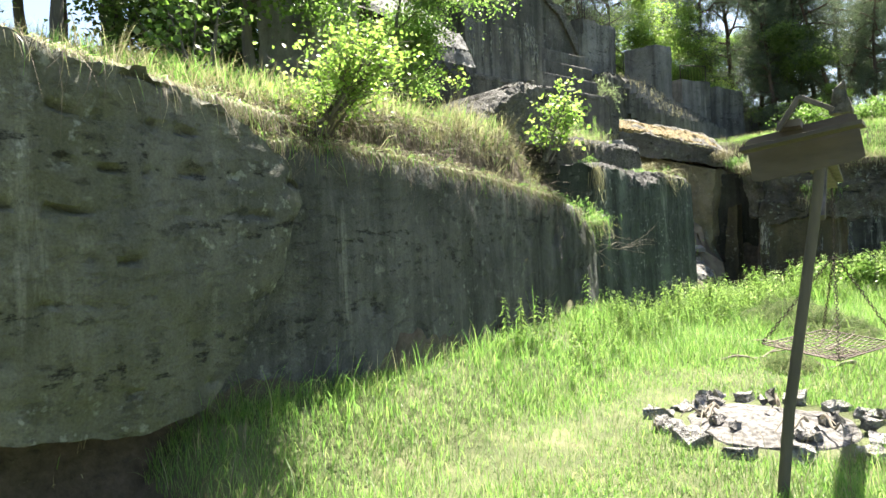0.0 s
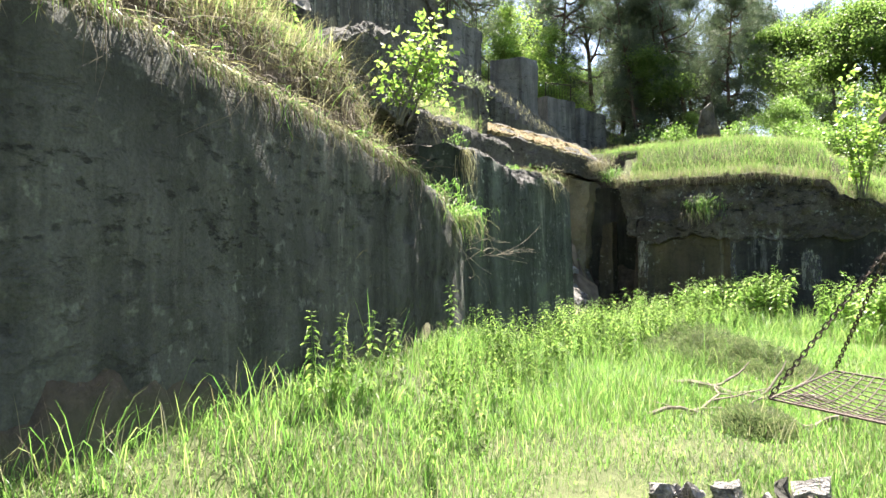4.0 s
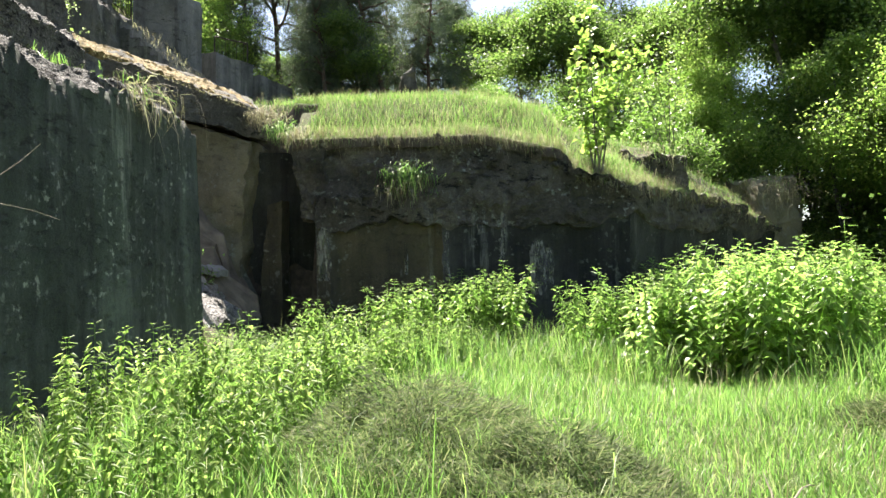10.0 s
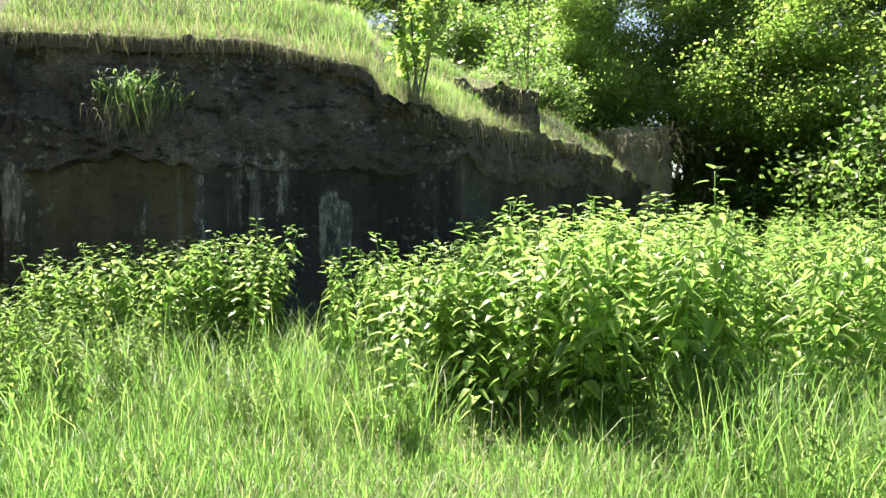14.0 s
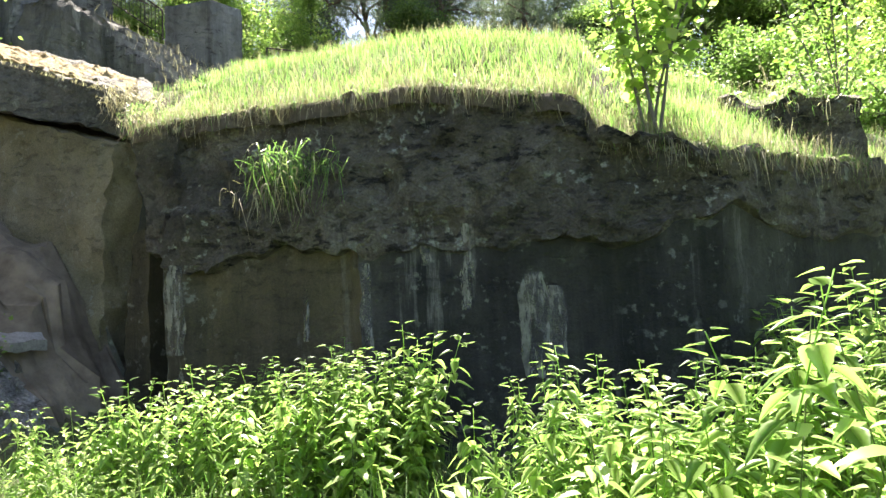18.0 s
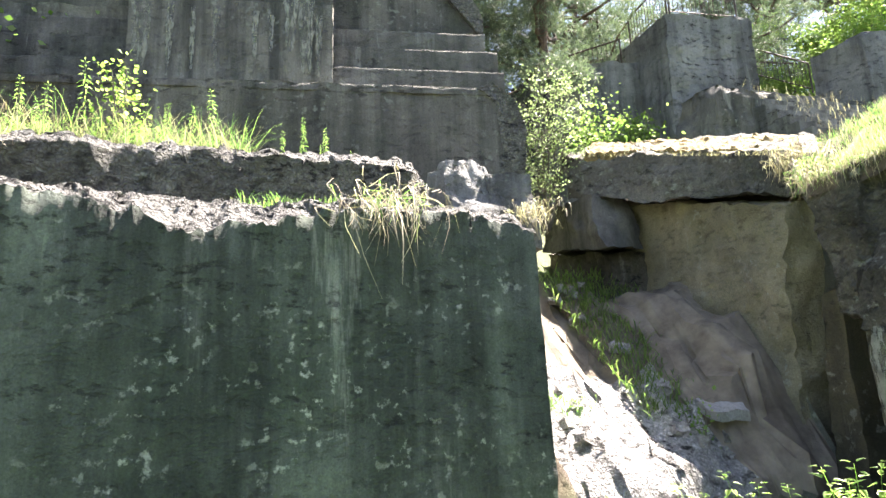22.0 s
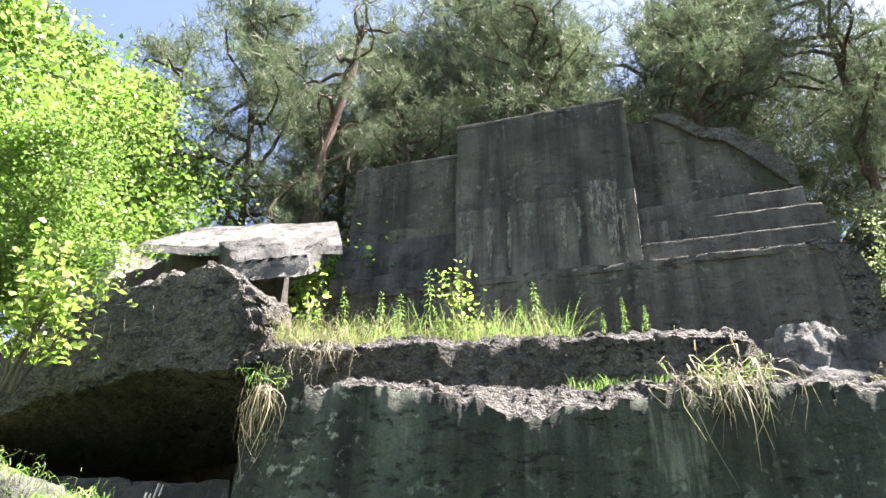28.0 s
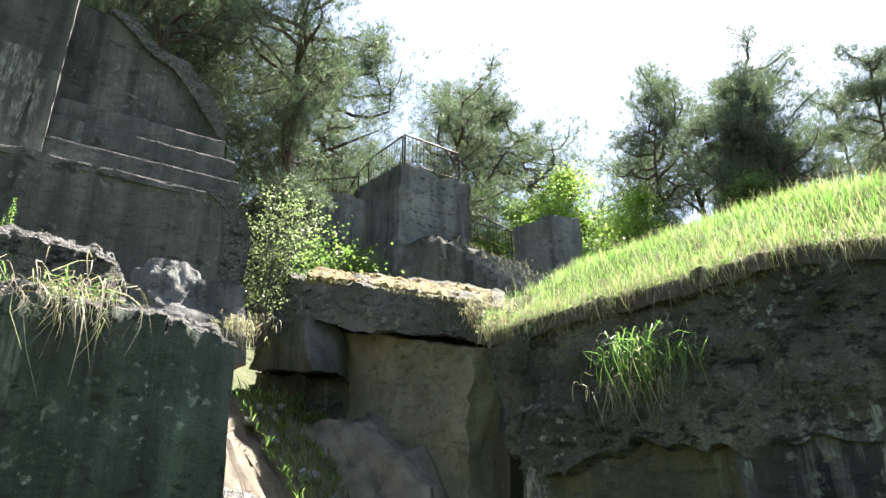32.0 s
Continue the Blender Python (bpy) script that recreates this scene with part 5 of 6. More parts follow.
for k, (x, y, s) in enumerate(((6.4, 31.8, 1.1), (5.2, 31.2, 1.1), (2.5, 33.5, 1.0), (-1.8, 32.5, 0.75), (5.0, 28.6, 0.6), (-4.6, 34, 0.9), (0.4, 34, 0.9), (12.6, 27.6, 0.9), (10.8, 24.2, 1.3), (12.0, 23.0, 1.3), (11.6, 28.6, 1.0), (12.4, 26.0, 1.0), (8.0, 32.6, 1.3), (-12.9, 13.0, 1.1))):
    planted(light_bush, x, y, "light green bush in sun on the bank", "bush", "light bushes on the bank", turn=49 * k, size=s)
for k, (x, y, s) in enumerate(((7.9, 31.6, 0.8), (11.6, 27.6, 0.95), (13.0, 24.6, 0.95), (10.4, 30.4, 1.0), (14.6, 21.8, 0.95), (6.5, 36.5, 0.7), (16.5, 32.0, 0.95), (1.0, 38.0, 0.5), (-3.6, 37.5, 0.45), (4.6, 38.5, 0.62), (16.0, 21.5, 0.7))):
    planted(maple if k > 5 and k % 2 else robinia, x, y, "light green young tree at the sunny edge of the wood", "tree", "light trees at the edge of the wood", turn=40 * k, size=s)
for k in range(20):
    a = radians(-75 + 9.0 * k)
    r = 62 + 9 * math.sin(k * 2.4)
    planted(oak if k % 3 else spruce, -r * math.sin(a), 16 + r * math.cos(a), "dark tree of the distant wood", "tree", "trees of the distant wood", turn=31 * k, size=(1.25 if k % 3 else 1.0) + 0.15 * math.sin(k))

# ---- saplings and shrubs near the walk ----
def sapling(name, x, y, z, tall, seed, mat, leaf, count, stems, label, spread=0.5, lean=(0, 0)):
    rng = np.random.default_rng(seed)
    thing = base_of(name, x, y, z, label, "sapling")
    at = []
    for s in range(stems):
        a = rng.uniform(0, 2 * math.pi)
        spine = bent((rng.normal() * 0.06, rng.normal() * 0.06, -0.1), (math.cos(a) * 0.16 + lean[0], math.sin(a) * 0.16 + lean[1], 1), tall * rng.uniform(0.7, 1.0), 9, 0.06, rng)
        part("stem", tube(spine, [0.016 * (1 - i / 10.5) + 0.003 for i in range(10)], 6), BARK_GREY, thing)
        for i in range(2, 10):
            for _ in range(2):
                a = rng.uniform(0, 2 * math.pi)
                twig = bent(spine[i], (math.cos(a), math.sin(a), 0.5), spread * rng.uniform(0.4, 1.0) * (1.15 - i / 12), 3, 0.2, rng)
                part("twig", tube(twig, [0.005, 0.004, 0.003, 0.002], 4), BARK_GREY, thing)
                at += [np.array(p) for p in twig[1:]]
    at = np.array(at)
    at = np.repeat(at, max(1, count // len(at)), 0) + rng.normal(size=(max(1, count // len(at)) * len(at), 3)) * 0.07
    size = rng.uniform(0.6, 1.15, len(at)) * leaf
    leaves("leaves", at, size, size * 0.85, mat, thing, flat=0.35)
    return thing


sapling("maple_sapling", 1.05, 22.75, 3.2, 3.1, 31, LEAF_YELLOW, 0.15, 900, 5, "yellow-green maple sapling growing at the wall's edge", 0.55)
sapling("maple_sapling", -7.2, 15.6, 4.3, 1.3, 32, LEAF_YELLOW, 0.065, 320, 3, "yellow-leaved sapling beside the tilted slab", 0.45, (0.15, -0.1))
sapling("bramble", -5.2, 5.0, 3.3, 1.15, 33, LEAF_YELLOW, 0.055, 3200, 12, "green bramble hanging over the wall", 1.0, (1.0, 0.15))
sapling("maple_sapling", -7.2, 5.0, 4.0, 2.2, 34, LEAF, 0.11, 700, 5, "bright green maple sapling on the grassy bank", 0.8)
sapling("elder_shrub", -9.5, 22.1, 4.6, 2.9, 35, PALE_LEAF, 0.05, 3600, 10, "small-leaved grey-green shrub beside the bunker", 1.25, (0.14, 0.12))
sapling("maple_sapling", -7.4, 9.0, 4.2, 1.8, 36, LEAF_YELLOW, 0.12, 500, 5, "yellow-green shrub overhanging the tilted slab", 0.9, (0.1, 0.1))
sapling("maple_sapling", -6.4, 7.6, 3.9, 1.2, 39, LEAF_YELLOW, 0.09, 120, 2, "small yellow-leaved sapling among dry grass", 0.4)
sapling("maple_sapling", 4.2, 27.5, 3.9, 3.4, 37, LEAF, 0.12, 900, 5, "sunlit young maple on the bank", 0.9)
sapling("maple_sapling", -8.9, 13.15, 5.4, 1.3, 38, LEAF_YELLOW, 0.11, 110, 2, "yellow-leaved sapling in front of the roof slab", 0.45)
sapling("maple_sapling", -5.75, 11.2, 3.5, 1.5, 41, LEAF_YELLOW, 0.10, 700, 6, "yellow-green shrub hanging over the end of the bank", 0.7, (0.3, 0.2))
sapling("young_elder", -6.1, 22.0, 1.0, 0.75, 40, LEAF, 0.06, 90, 2, "little green plant rooted in the rubble", 0.2)


# ---- grass ----
def scatter(n, x0, x1, y0, y1, keep, seed):
    rng = np.random.default_rng(seed)
    p = np.stack([rng.uniform(x0, x1, n), rng.uniform(y0, y1, n)], 1)
    out = []
    for x, y in p:
        k = keep(x, y)
        if k > 0 and rng.random() < k:
            g = ground(x, y)
            if x > -5.0 and 0 < y - edge_north(x) < 1.0:
                g = max(g, high(x, y) + 0.02)
            out.append((x, y, g - 0.02))
    return np.array(out)


def patch(x, y, size, seed=0.0):
    return noise.noise(Vector((x / size, y / size, seed)))


def trodden(x, y):
    """How far a place lies from the worn line through the court, 0 on it."""
    return smooth(0.35, 0.75, abs(x - np.interp(y, [0, 4, 6, 9, 11, 14, 17], [0, -1.9, -2.3, -2.4, -1.7, 0, 0.4])))


def court(x, y):
    """How thickly the grass of the court stands."""
    if x < edge_west(y) + 0.1 or y > edge_north(x) - 0.15 or (y > 19.3 and x < -5.2):
        return 0.0
    if y < 2.75 and x < -3.75:
        return 0.04
    pit = math.hypot((x + 1.35) / 1.1, (y - 7.4) / 1.08)
    if pit < 1.0:
        return 0.0
    bare = smooth(0.9, 0.2, abs(x + 2.6 + 0.25 * (7.5 - y))) * smooth(10.5, 8.0, y) * smooth(3.0, 5.0, y)
    k = 0.75 + 0.5 * patch(x, y, 0.7)
    return k * (1 - 0.75 * bare)


feet = scatter(170000, -5.2, 4.0, -0.5, 22.2, court, 1)
feet = np.concatenate([feet, scatter(110000, -5.2, 1.0, 1.0, 12.5, court, 11), scatter(90000, -5.0, 3.5, 12.0, 18.5, court, 12)])
near_path = np.array([1.0 - 0.45 * smooth(1.6, 0.4, abs(x - np.interp(y, [0, 4, 9, 14, 17], [0, -1.9, -2.4, 0, 0.4]))) for x, y, _ in feet])
tall_k = np.array([0.75 + 0.45 * patch(x, y, 1.3, 3.0) + 0.35 * smooth(9.0, 14.0, y) for x, y, _ in feet])
h = RNG.uniform(0.10, 0.42, len(feet)) * tall_k * near_path * np.where(feet[:, 1] < 10, 0.8, 1.0)
tagged(blades("court_grass", feet, h, RNG.uniform(0.003, 0.0075, len(feet)), GRASS, 0.45, 0.7), "lush green grass of the court in full sun", "grass", kind="stuff")
feet = scatter(10000, -5.2, 4.0, -0.5, 21.0, court, 2)
tagged(blades("dry_stalks", feet, RNG.uniform(0.2, 0.5, len(feet)), RNG.uniform(0.003, 0.006, len(feet)), STRAW, 0.3, 0.5), "pale dry stalks among the green grass", "grass", kind="stuff")
feet = scatter(9000, -5.2, 4.0, 3, 21.0, lambda x, y: court(x, y) * trodden(x, y) * smooth(0.1, 0.35, patch(x, y, 1.6, 8)), 3)
feet = np.concatenate([feet, scatter(4000, 1.9, 4.2, 14.8, 17.6, court, 13), scatter(2500, -2.6, 0.6, 17.2, 20.2, court, 16)])
tagged(blades("tall_grass", feet, RNG.uniform(0.5, 0.9, len(feet)), RNG.uniform(0.004, 0.007, len(feet)), GRASS, 0.35, 0.8), "tall arching grass in the court", "grass", kind="stuff")


def foot(x, y):
    return court(x, y) * smooth(2.4, 3.4, y) * smooth(8.5, 6.5, y) * smooth(0.9, 0.3, x - edge_west(y)) * (0.55 + 0.9 * patch(x, y, 0.8, 5.0))


feet = scatter(9000, -5.3, -3.6, 1.0, 13.0, foot, 31)
tagged(blades("wall_foot_grass", feet, RNG.uniform(0.22, 0.62, len(feet)), RNG.uniform(0.004, 0.008, len(feet)), GRASS, 0.5, 1.0, (0.5, 0, 0)), "long arching grass at the foot of the western wall", "grass", kind="stuff")


def bank_north(x, y):
    rise = y - edge_north(x)
    if rise < 0.03 or x < -4.5 and y < 24.2:
        return 0.0
    return (0.85 + 0.5 * patch(x, y, 0.8)) * (1.0 if rise < 4 else 0.45)


feet = scatter(60000, -7.5, 8.5, 22.6, 31.0, bank_north, 4)
feet = np.concatenate([feet, scatter(70000, -5.5, 4.0, 22.5, 25.5, bank_north, 14)])
dry = RNG.random(len(feet)) < 0.22 + 0.5 * np.array([smooth(0.5, 0.1, y - edge_north(x)) for x, y, _ in feet])
tagged(blades("bank_stalks", feet[dry], RNG.uniform(0.08, 0.34, dry.sum()), RNG.uniform(0.003, 0.006, dry.sum()), STRAW, 0.4, 0.6), "pale dry stalks on the bank above the northern wall", "grass", kind="stuff")
feet = feet[~dry]
tagged(blades("bank_grass", feet, RNG.uniform(0.06, 0.24, len(feet)), RNG.uniform(0.003, 0.007, len(feet)), GRASS, 0.4, 0.6), "sunlit grass on the bank above the northern wall", "grass", kind="stuff")


def bank_west(x, y):
    back = edge_west(y) - x
    if back < 0.12 or 10.4 < y < 13.4 and x > -9.6 or y > 13.3:
        return 0.0
    return 0.8 + 0.5 * patch(x, y, 0.9)


feet = scatter(46000, -11, -5.2, 1, 13.2, bank_west, 5)
mix = RNG.random(len(feet)) < np.array([0.18 + 0.62 * smooth(0.5, 1.3, edge_west(y) - x) for x, y, _ in feet])
tagged(blades("slope_grass", feet[mix], RNG.uniform(0.2, 0.45, mix.sum()), RNG.uniform(0.006, 0.011, mix.sum()), GRASS, 0.5, 0.7, (0.5, 0, 0)), "green grass on the slope above the western wall", "grass", kind="stuff")
tagged(blades("slope_straw", feet[~mix], RNG.uniform(0.2, 0.5, (~mix).sum()), RNG.uniform(0.004, 0.008, (~mix).sum()), STRAW, 0.8, 0.8, (0.7, 0, 0)), "bleached dry grass on the slope above the western wall", "grass", kind="stuff")


def fringe(name, n, place, length, mat, label, width=(0.004, 0.008), out=(1, 0), up=0.3, bend=1.0):
    """Dry blades and roots that hang over an edge: they go out, then fall."""
    rng = np.random.default_rng(len(name) * 7 + n)
    root, way = [], []
    for _ in range(n):
        p = place(rng)
        root.append(p)
        way.append((out[0] + rng.normal() * 0.6, out[1] + rng.normal() * 0.6, up + rng.normal() * 0.25))
    root, way = np.array(root), unit(np.array(way))
    L = rng.uniform(length[0], length[1], (n, 1)) * (0.4 + 0.6 * rng.random((n, 1)))
    side = unit(np.cross(way, np.array([[0, 0, 1.0]]) + rng.normal(size=(n, 3)) * 0.4))
    w = rng.uniform(width[0], width[1], (n, 1)) / 2
    fall = rng.uniform(0.5, 1.3, (n, 1))
    curl = rng.normal(size=(n, 3)) * np.array([0.16, 0.22, 0.08]) * bend
    rows = []
    for t, k in ((0, 1), (0.25, 1), (0.5, 0.9), (0.75, 0.7), (1, 0.2)):
        c = root + way * L * (t - 0.45 * t * t) - np.array([[0, 0, 1.0]]) * L * fall * t * t + curl * L * math.sin(3 * t)
        rows.append((c - side * w * k, c + side * w * k))
    verts = np.concatenate([p for r in rows for p in r])
    i = np.arange(n)
    quads = np.concatenate([np.stack([i + 2 * k * n, i + (2 * k + 1) * n, i + (2 * k + 3) * n, i + (2 * k + 2) * n], 1) for k in range(4)])
    return tagged(fast_mesh(name, verts, quads, mat), label, "grass", kind="stuff")


def west_edge(rng):
    y = rng.uniform(0.5, 11.0)
    top = 3.5 - 0.12 * max(0.0, y - 1.8) if y < 4.1 else west_top(y)
    back = rng.uniform(0, 0.7) ** 1.2
    x = edge_west(y) - 0.02 - back + (0.44 if y < 4.1 else 0)
    return (x, y, max(top - 0.03 + back * 0.3, ground(x, y) - 0.02 if back > 0.3 else 0))


def north_edge(rng):
    x = rng.uniform(-4.6, 8.5)
    while rng.random() > 0.35 + 1.3 * noise.noise(Vector((x * 1.6, 41, 0))) + 0.5:
        x = rng.uniform(-4.6, 8.5)
    back = rng.uniform(0, 0.6)
    yy = edge_north(x) + back
    return (x + back * (-0.5 if x > 1.6 else 0), yy + 0.06, high(x, yy) + 0.03)


fringe("hanging_straw", 7000, west_edge, (0.08, 0.34), STRAW, "bleached dry grass hanging over the western wall", up=0.15)
def slab_edge(rng):
    t = rng.random() ** 0.8
    return (-6.62 - 0.12 * t - rng.uniform(0, 0.5), 9.8 + 3.2 * t, 4.05 + 0.85 * t + 0.05)


fringe("slab_straw", 1100, slab_edge, (0.2, 0.6), STRAW, "dry grass hanging over the tilted slab", up=0.3)
fringe("hanging_roots", 520, west_edge, (0.25, 0.75), ROOT, "thin bare roots hanging down the western wall", (0.004, 0.009), up=0.0)


def bank_face(rng):
    y = rng.uniform(3.8, 10.3)
    x = edge_west(y) - 0.02 - 1.4 * rng.random() ** 1.5
    return (x - 0.12, y, max(ground(x - 0.12, y), west_top(y)) + 0.03 + 0.05 * rng.random())


fringe("root_mat", 4200, bank_face, (0.2, 0.65), ROOT, "tangled grey roots and straw over the earthen bank", (0.004, 0.010), out=(0.7, 0.7), up=0.0, bend=2.6)
fringe("bank_straw", 5000, bank_face, (0.15, 0.45), STRAW, "bleached straw lying over the earthen bank", (0.003, 0.007), out=(0.6, 0.5), up=0.1, bend=2.2)
fringe("hanging_fringe", 1500, west_edge, (0.15, 0.4), GRASS, "green grass hanging over the western wall", (0.006, 0.011), up=0.4)
def slope_edge(rng):
    x = rng.uniform(0.7, 7.4)
    back = 1.1 * rng.random() ** 1.6
    yy = edge_north(x) + back * 0.8
    return (x - 0.5 * back, yy, max(north_top(x) + 0.02, high(x, yy) + 0.02))


fringe("slope_straw", 6000, slope_edge, (0.12, 0.42), STRAW, "dry yellow grass lapping over the falling end of the northern wall", out=(0.5, -0.7), up=0.25)
fringe("slope_tufts", 5000, slope_edge, (0.12, 0.36), GRASS, "green grass on the falling end of the northern wall", (0.004, 0.009), out=(0.4, -0.4), up=0.9)
fringe("edge_straw", 11000, north_edge, (0.12, 0.4), STRAW, "dry grass fringe over the northern wall", out=(0, -1), up=0.35)
fringe("edge_grass", 2600, north_edge, (0.12, 0.34), GRASS, "green grass fringe over the northern wall", (0.006, 0.011), out=(0, -1), up=0.6)


def bank_end(rng):
    y = rng.uniform(9.9, 10.9)
    x = edge_west(y) - 0.05 - 1.0 * rng.random()
    return (x, y, max(ground(x, y), west_top(y) - 0.05) + 0.05)


fringe("end_roots", 420, bank_end, (0.3, 0.8), ROOT, "bare roots trailing from the end of the bank", (0.004, 0.010), out=(0.3, 1.0), up=0.2, bend=1.8)
fringe("end_grass", 900, bank_end, (0.2, 0.5), GRASS, "green grass on the end of the bank", (0.005, 0.010), out=(0.3, 0.5), up=1.0)
fringe("bank_tufts", 1300, bank_face, (0.2, 0.5), GRASS, "green grass growing through the straw of the bank", (0.005, 0.010), out=(0.4, 0.1), up=1.2)


def clump(name, n, x, y, z, r, length, mat, label, out=(1, 0), up=0.8, width=(0.006, 0.012)):
    """One tuft hanging or standing at a place."""
    ob = fringe(name, n, lambda rng: (x + rng.normal() * r, y + rng.normal() * r, z + rng.normal() * r * 0.4), length, mat, label, width, out, up)
    return tagged(ob, category="grass tuft")


clump("straw_tuft", 420, 7.5, 28.5, 3.5, 0.5, (0.2, 0.6), STRAW, "dry grass hanging over the broken rock", (0.3, -0.9), 0.2)
clump("grass_tuft", 300, 7.4, 28.9, 3.9, 0.5, (0.2, 0.4), GRASS, "green grass on top of the broken rock", (0.2, -0.5), 1.0)
clump("straw_tuft", 200, 2.6, 24.25, 3.85, 0.35, (0.15, 0.4), STRAW, "dry grass on the concrete stump", (0, -1), 0.6)
clump("grass_tuft", 200, 2.9, 24.5, 3.85, 0.4, (0.15, 0.4), GRASS, "green grass on the concrete stump", (0, -0.5), 1.0)
clump("grass_tuft", 260, -2.55, 22.35, 3.15, 0.2, (0.4, 0.8), GRASS, "long green grass tuft hanging on the northern wall", (0, -1), 0.9)
clump("grass_tuft", 110, -2.75, 22.3, 2.9, 0.2, (0.25, 0.5), STRAW, "dry grass tuft hanging on the northern wall", (0, -1), 0.2)
clump("grass_tuft", 220, -5.42, 12.45, 2.3, 0.15, (0.4, 0.8), GRASS, "long green grass tuft at the wall's end", (0.8, 0.2), 1.2)
clump("straw_tuft", 90, -5.38, 12.45, 2.3, 0.12, (0.3, 0.6), STRAW, "dry straw tuft at the wall's end", (1, 0.2), -0.1)
clump("straw_tuft", 80, -5.86, 13.78, 3.48, 0.07, (0.3, 0.75), STRAW, "bleached straw tuft hanging from the block's corner", (0.5, 0.1), -1.6)
clump("grass_tuft", 240, -5.5, 11.6, 2.52, 0.22, (0.25, 0.6), GRASS, "upright green grass on the wall's broken top", (0.3, 0.1), 1.6)
clump("straw_tuft", 60, -5.42, 11.5, 2.5, 0.15, (0.3, 0.6), STRAW, "dry straw trailing over the wall's broken top", (0.9, 0.2), 0.0)
clump("grass_tuft", 50, -6.0, 13.75, 3.65, 0.10, (0.15, 0.4), GRASS, "green grass on the block's corner", (0.6, 0), 1.0)
clump("straw_tuft", 150, -5.75, 18.0, 3.55, 0.22, (0.35, 0.85), STRAW, "straw and stalks hanging from the block's edge", (1, 0), 0.2)
clump("grass_tuft", 90, -5.85, 18.0, 3.55, 0.2, (0.3, 0.6), GRASS, "green stalks on the block's edge", (0.6, 0), 1.2)
clump("straw_tuft", 260, -6.75, 14.1, 4.15, 0.3, (0.25, 0.55), STRAW, "dry grass hanging from the ledge", (1, 0), 0.5)
clump("grass_tuft", 120, -6.0, 19.95, 1.6, 0.15, (0.15, 0.35), GRASS, "small grass tuft in the rubble beside the block", (0.4, 0.3), 1.2)
clump("straw_tuft", 160, -7.0, 20.4, 4.0, 0.15, (0.2, 0.45), STRAW, "dry grass in the cleft beside the block", (0.6, 0), 1.2)
for k, (x, y, z) in enumerate(((-5.4, 23.4, 4.5), (-5.0, 23.3, 4.2), (-4.6, 22.8, 3.95))):
    clump("straw_tuft", 260, x, y, z, 0.16, (0.2, 0.55), STRAW if k != 1 else GRASS, "dry tuft where the fallen slab meets the bank", (0.2, -0.8), 0.8)

# grass on the ledge, on the block and in the gap
rng = np.random.default_rng(77)
n = 2600
ly = 13.5 + 3.4 * rng.random(n) ** 1.3
lx = -6.8 - rng.uniform(0.0, 0.9, n)
lz = 4.2 + 0.05 * (ly - 13.5)
tagged(blades("ledge_grass", np.stack([lx, ly, lz], 1), rng.uniform(0.12, 0.5, n) * (0.6 + 0.8 * rng.random(n)), rng.uniform(0.003, 0.006, n), GRASS, 0.6, 0.9), "bright grass on the concrete ledge", "grass", kind="stuff")
n = 2600
tagged(blades("ledge_straw", np.stack([-6.75 - rng.uniform(0, 0.8, n), 13.4 + 3.4 * rng.random(n) ** 1.3, np.full(n, 4.2)], 1), rng.uniform(0.2, 0.6, n), rng.uniform(0.003, 0.006, n), STRAW, 0.7, 0.7), "dry grass on the concrete ledge", "grass", kind="stuff")
n = 800
by = rng.uniform(16.7, 18.9, n)
tagged(blades("sill_moss", np.stack([-5.95 - rng.uniform(0, 0.5, n), by, np.full(n, 3.56)], 1), rng.uniform(0.04, 0.16, n), rng.uniform(0.005, 0.010, n), GRASS, 0.8, 0.5), "low yellow-green growth on the block's sill", "grass", kind="stuff")
n = 3000
gx, gy = -6.3 - rng.uniform(0, 2.6, n), rng.uniform(21.4, 23.2, n)
gz = np.array([0.85 + (-5.72 - a) * 0.87 for a in gx]) + rng.normal(size=n) * 0.04
tagged(blades("gap_weeds", np.stack([gx, gy, gz], 1), rng.uniform(0.05, 0.2, n), rng.uniform(0.010, 0.020, n), LEAF_DARK, 0.9, 0.7), "low green weeds in the shaded gap", "weeds", kind="stuff")
n = 420
tread, along = rng.integers(0, 9, n), rng.uniform(29.5, 33.6, n)
tagged(blades("stair_straw", np.stack([-9.42 - 0.27 * tread + 0.115 * (along - 29.3), along, 7.12 + 0.26 * tread], 1), rng.uniform(0.12, 0.4, n), rng.uniform(0.006, 0.012, n), STRAW, 0.3, 0.5), "dry seed heads before the overgrown steps", "grass", kind="stuff")

n = 1800
u, v = rng.random(n), 0.6 * rng.random(n)
mx, my = -8.9 + 3.3 * u - 0.8 * v, 22.55 + 1.0 * u + 0.9 * v
mz = 5.68 - 1.08 * u + 0.62 * v
tagged(blades("moss_fuzz", np.stack([mx, my, mz], 1), rng.uniform(0.03, 0.09, n), rng.uniform(0.005, 0.010, n), STRAW, 0.9, 0.7), "dry moss and short straw on the fallen slab", "moss", kind="stuff")

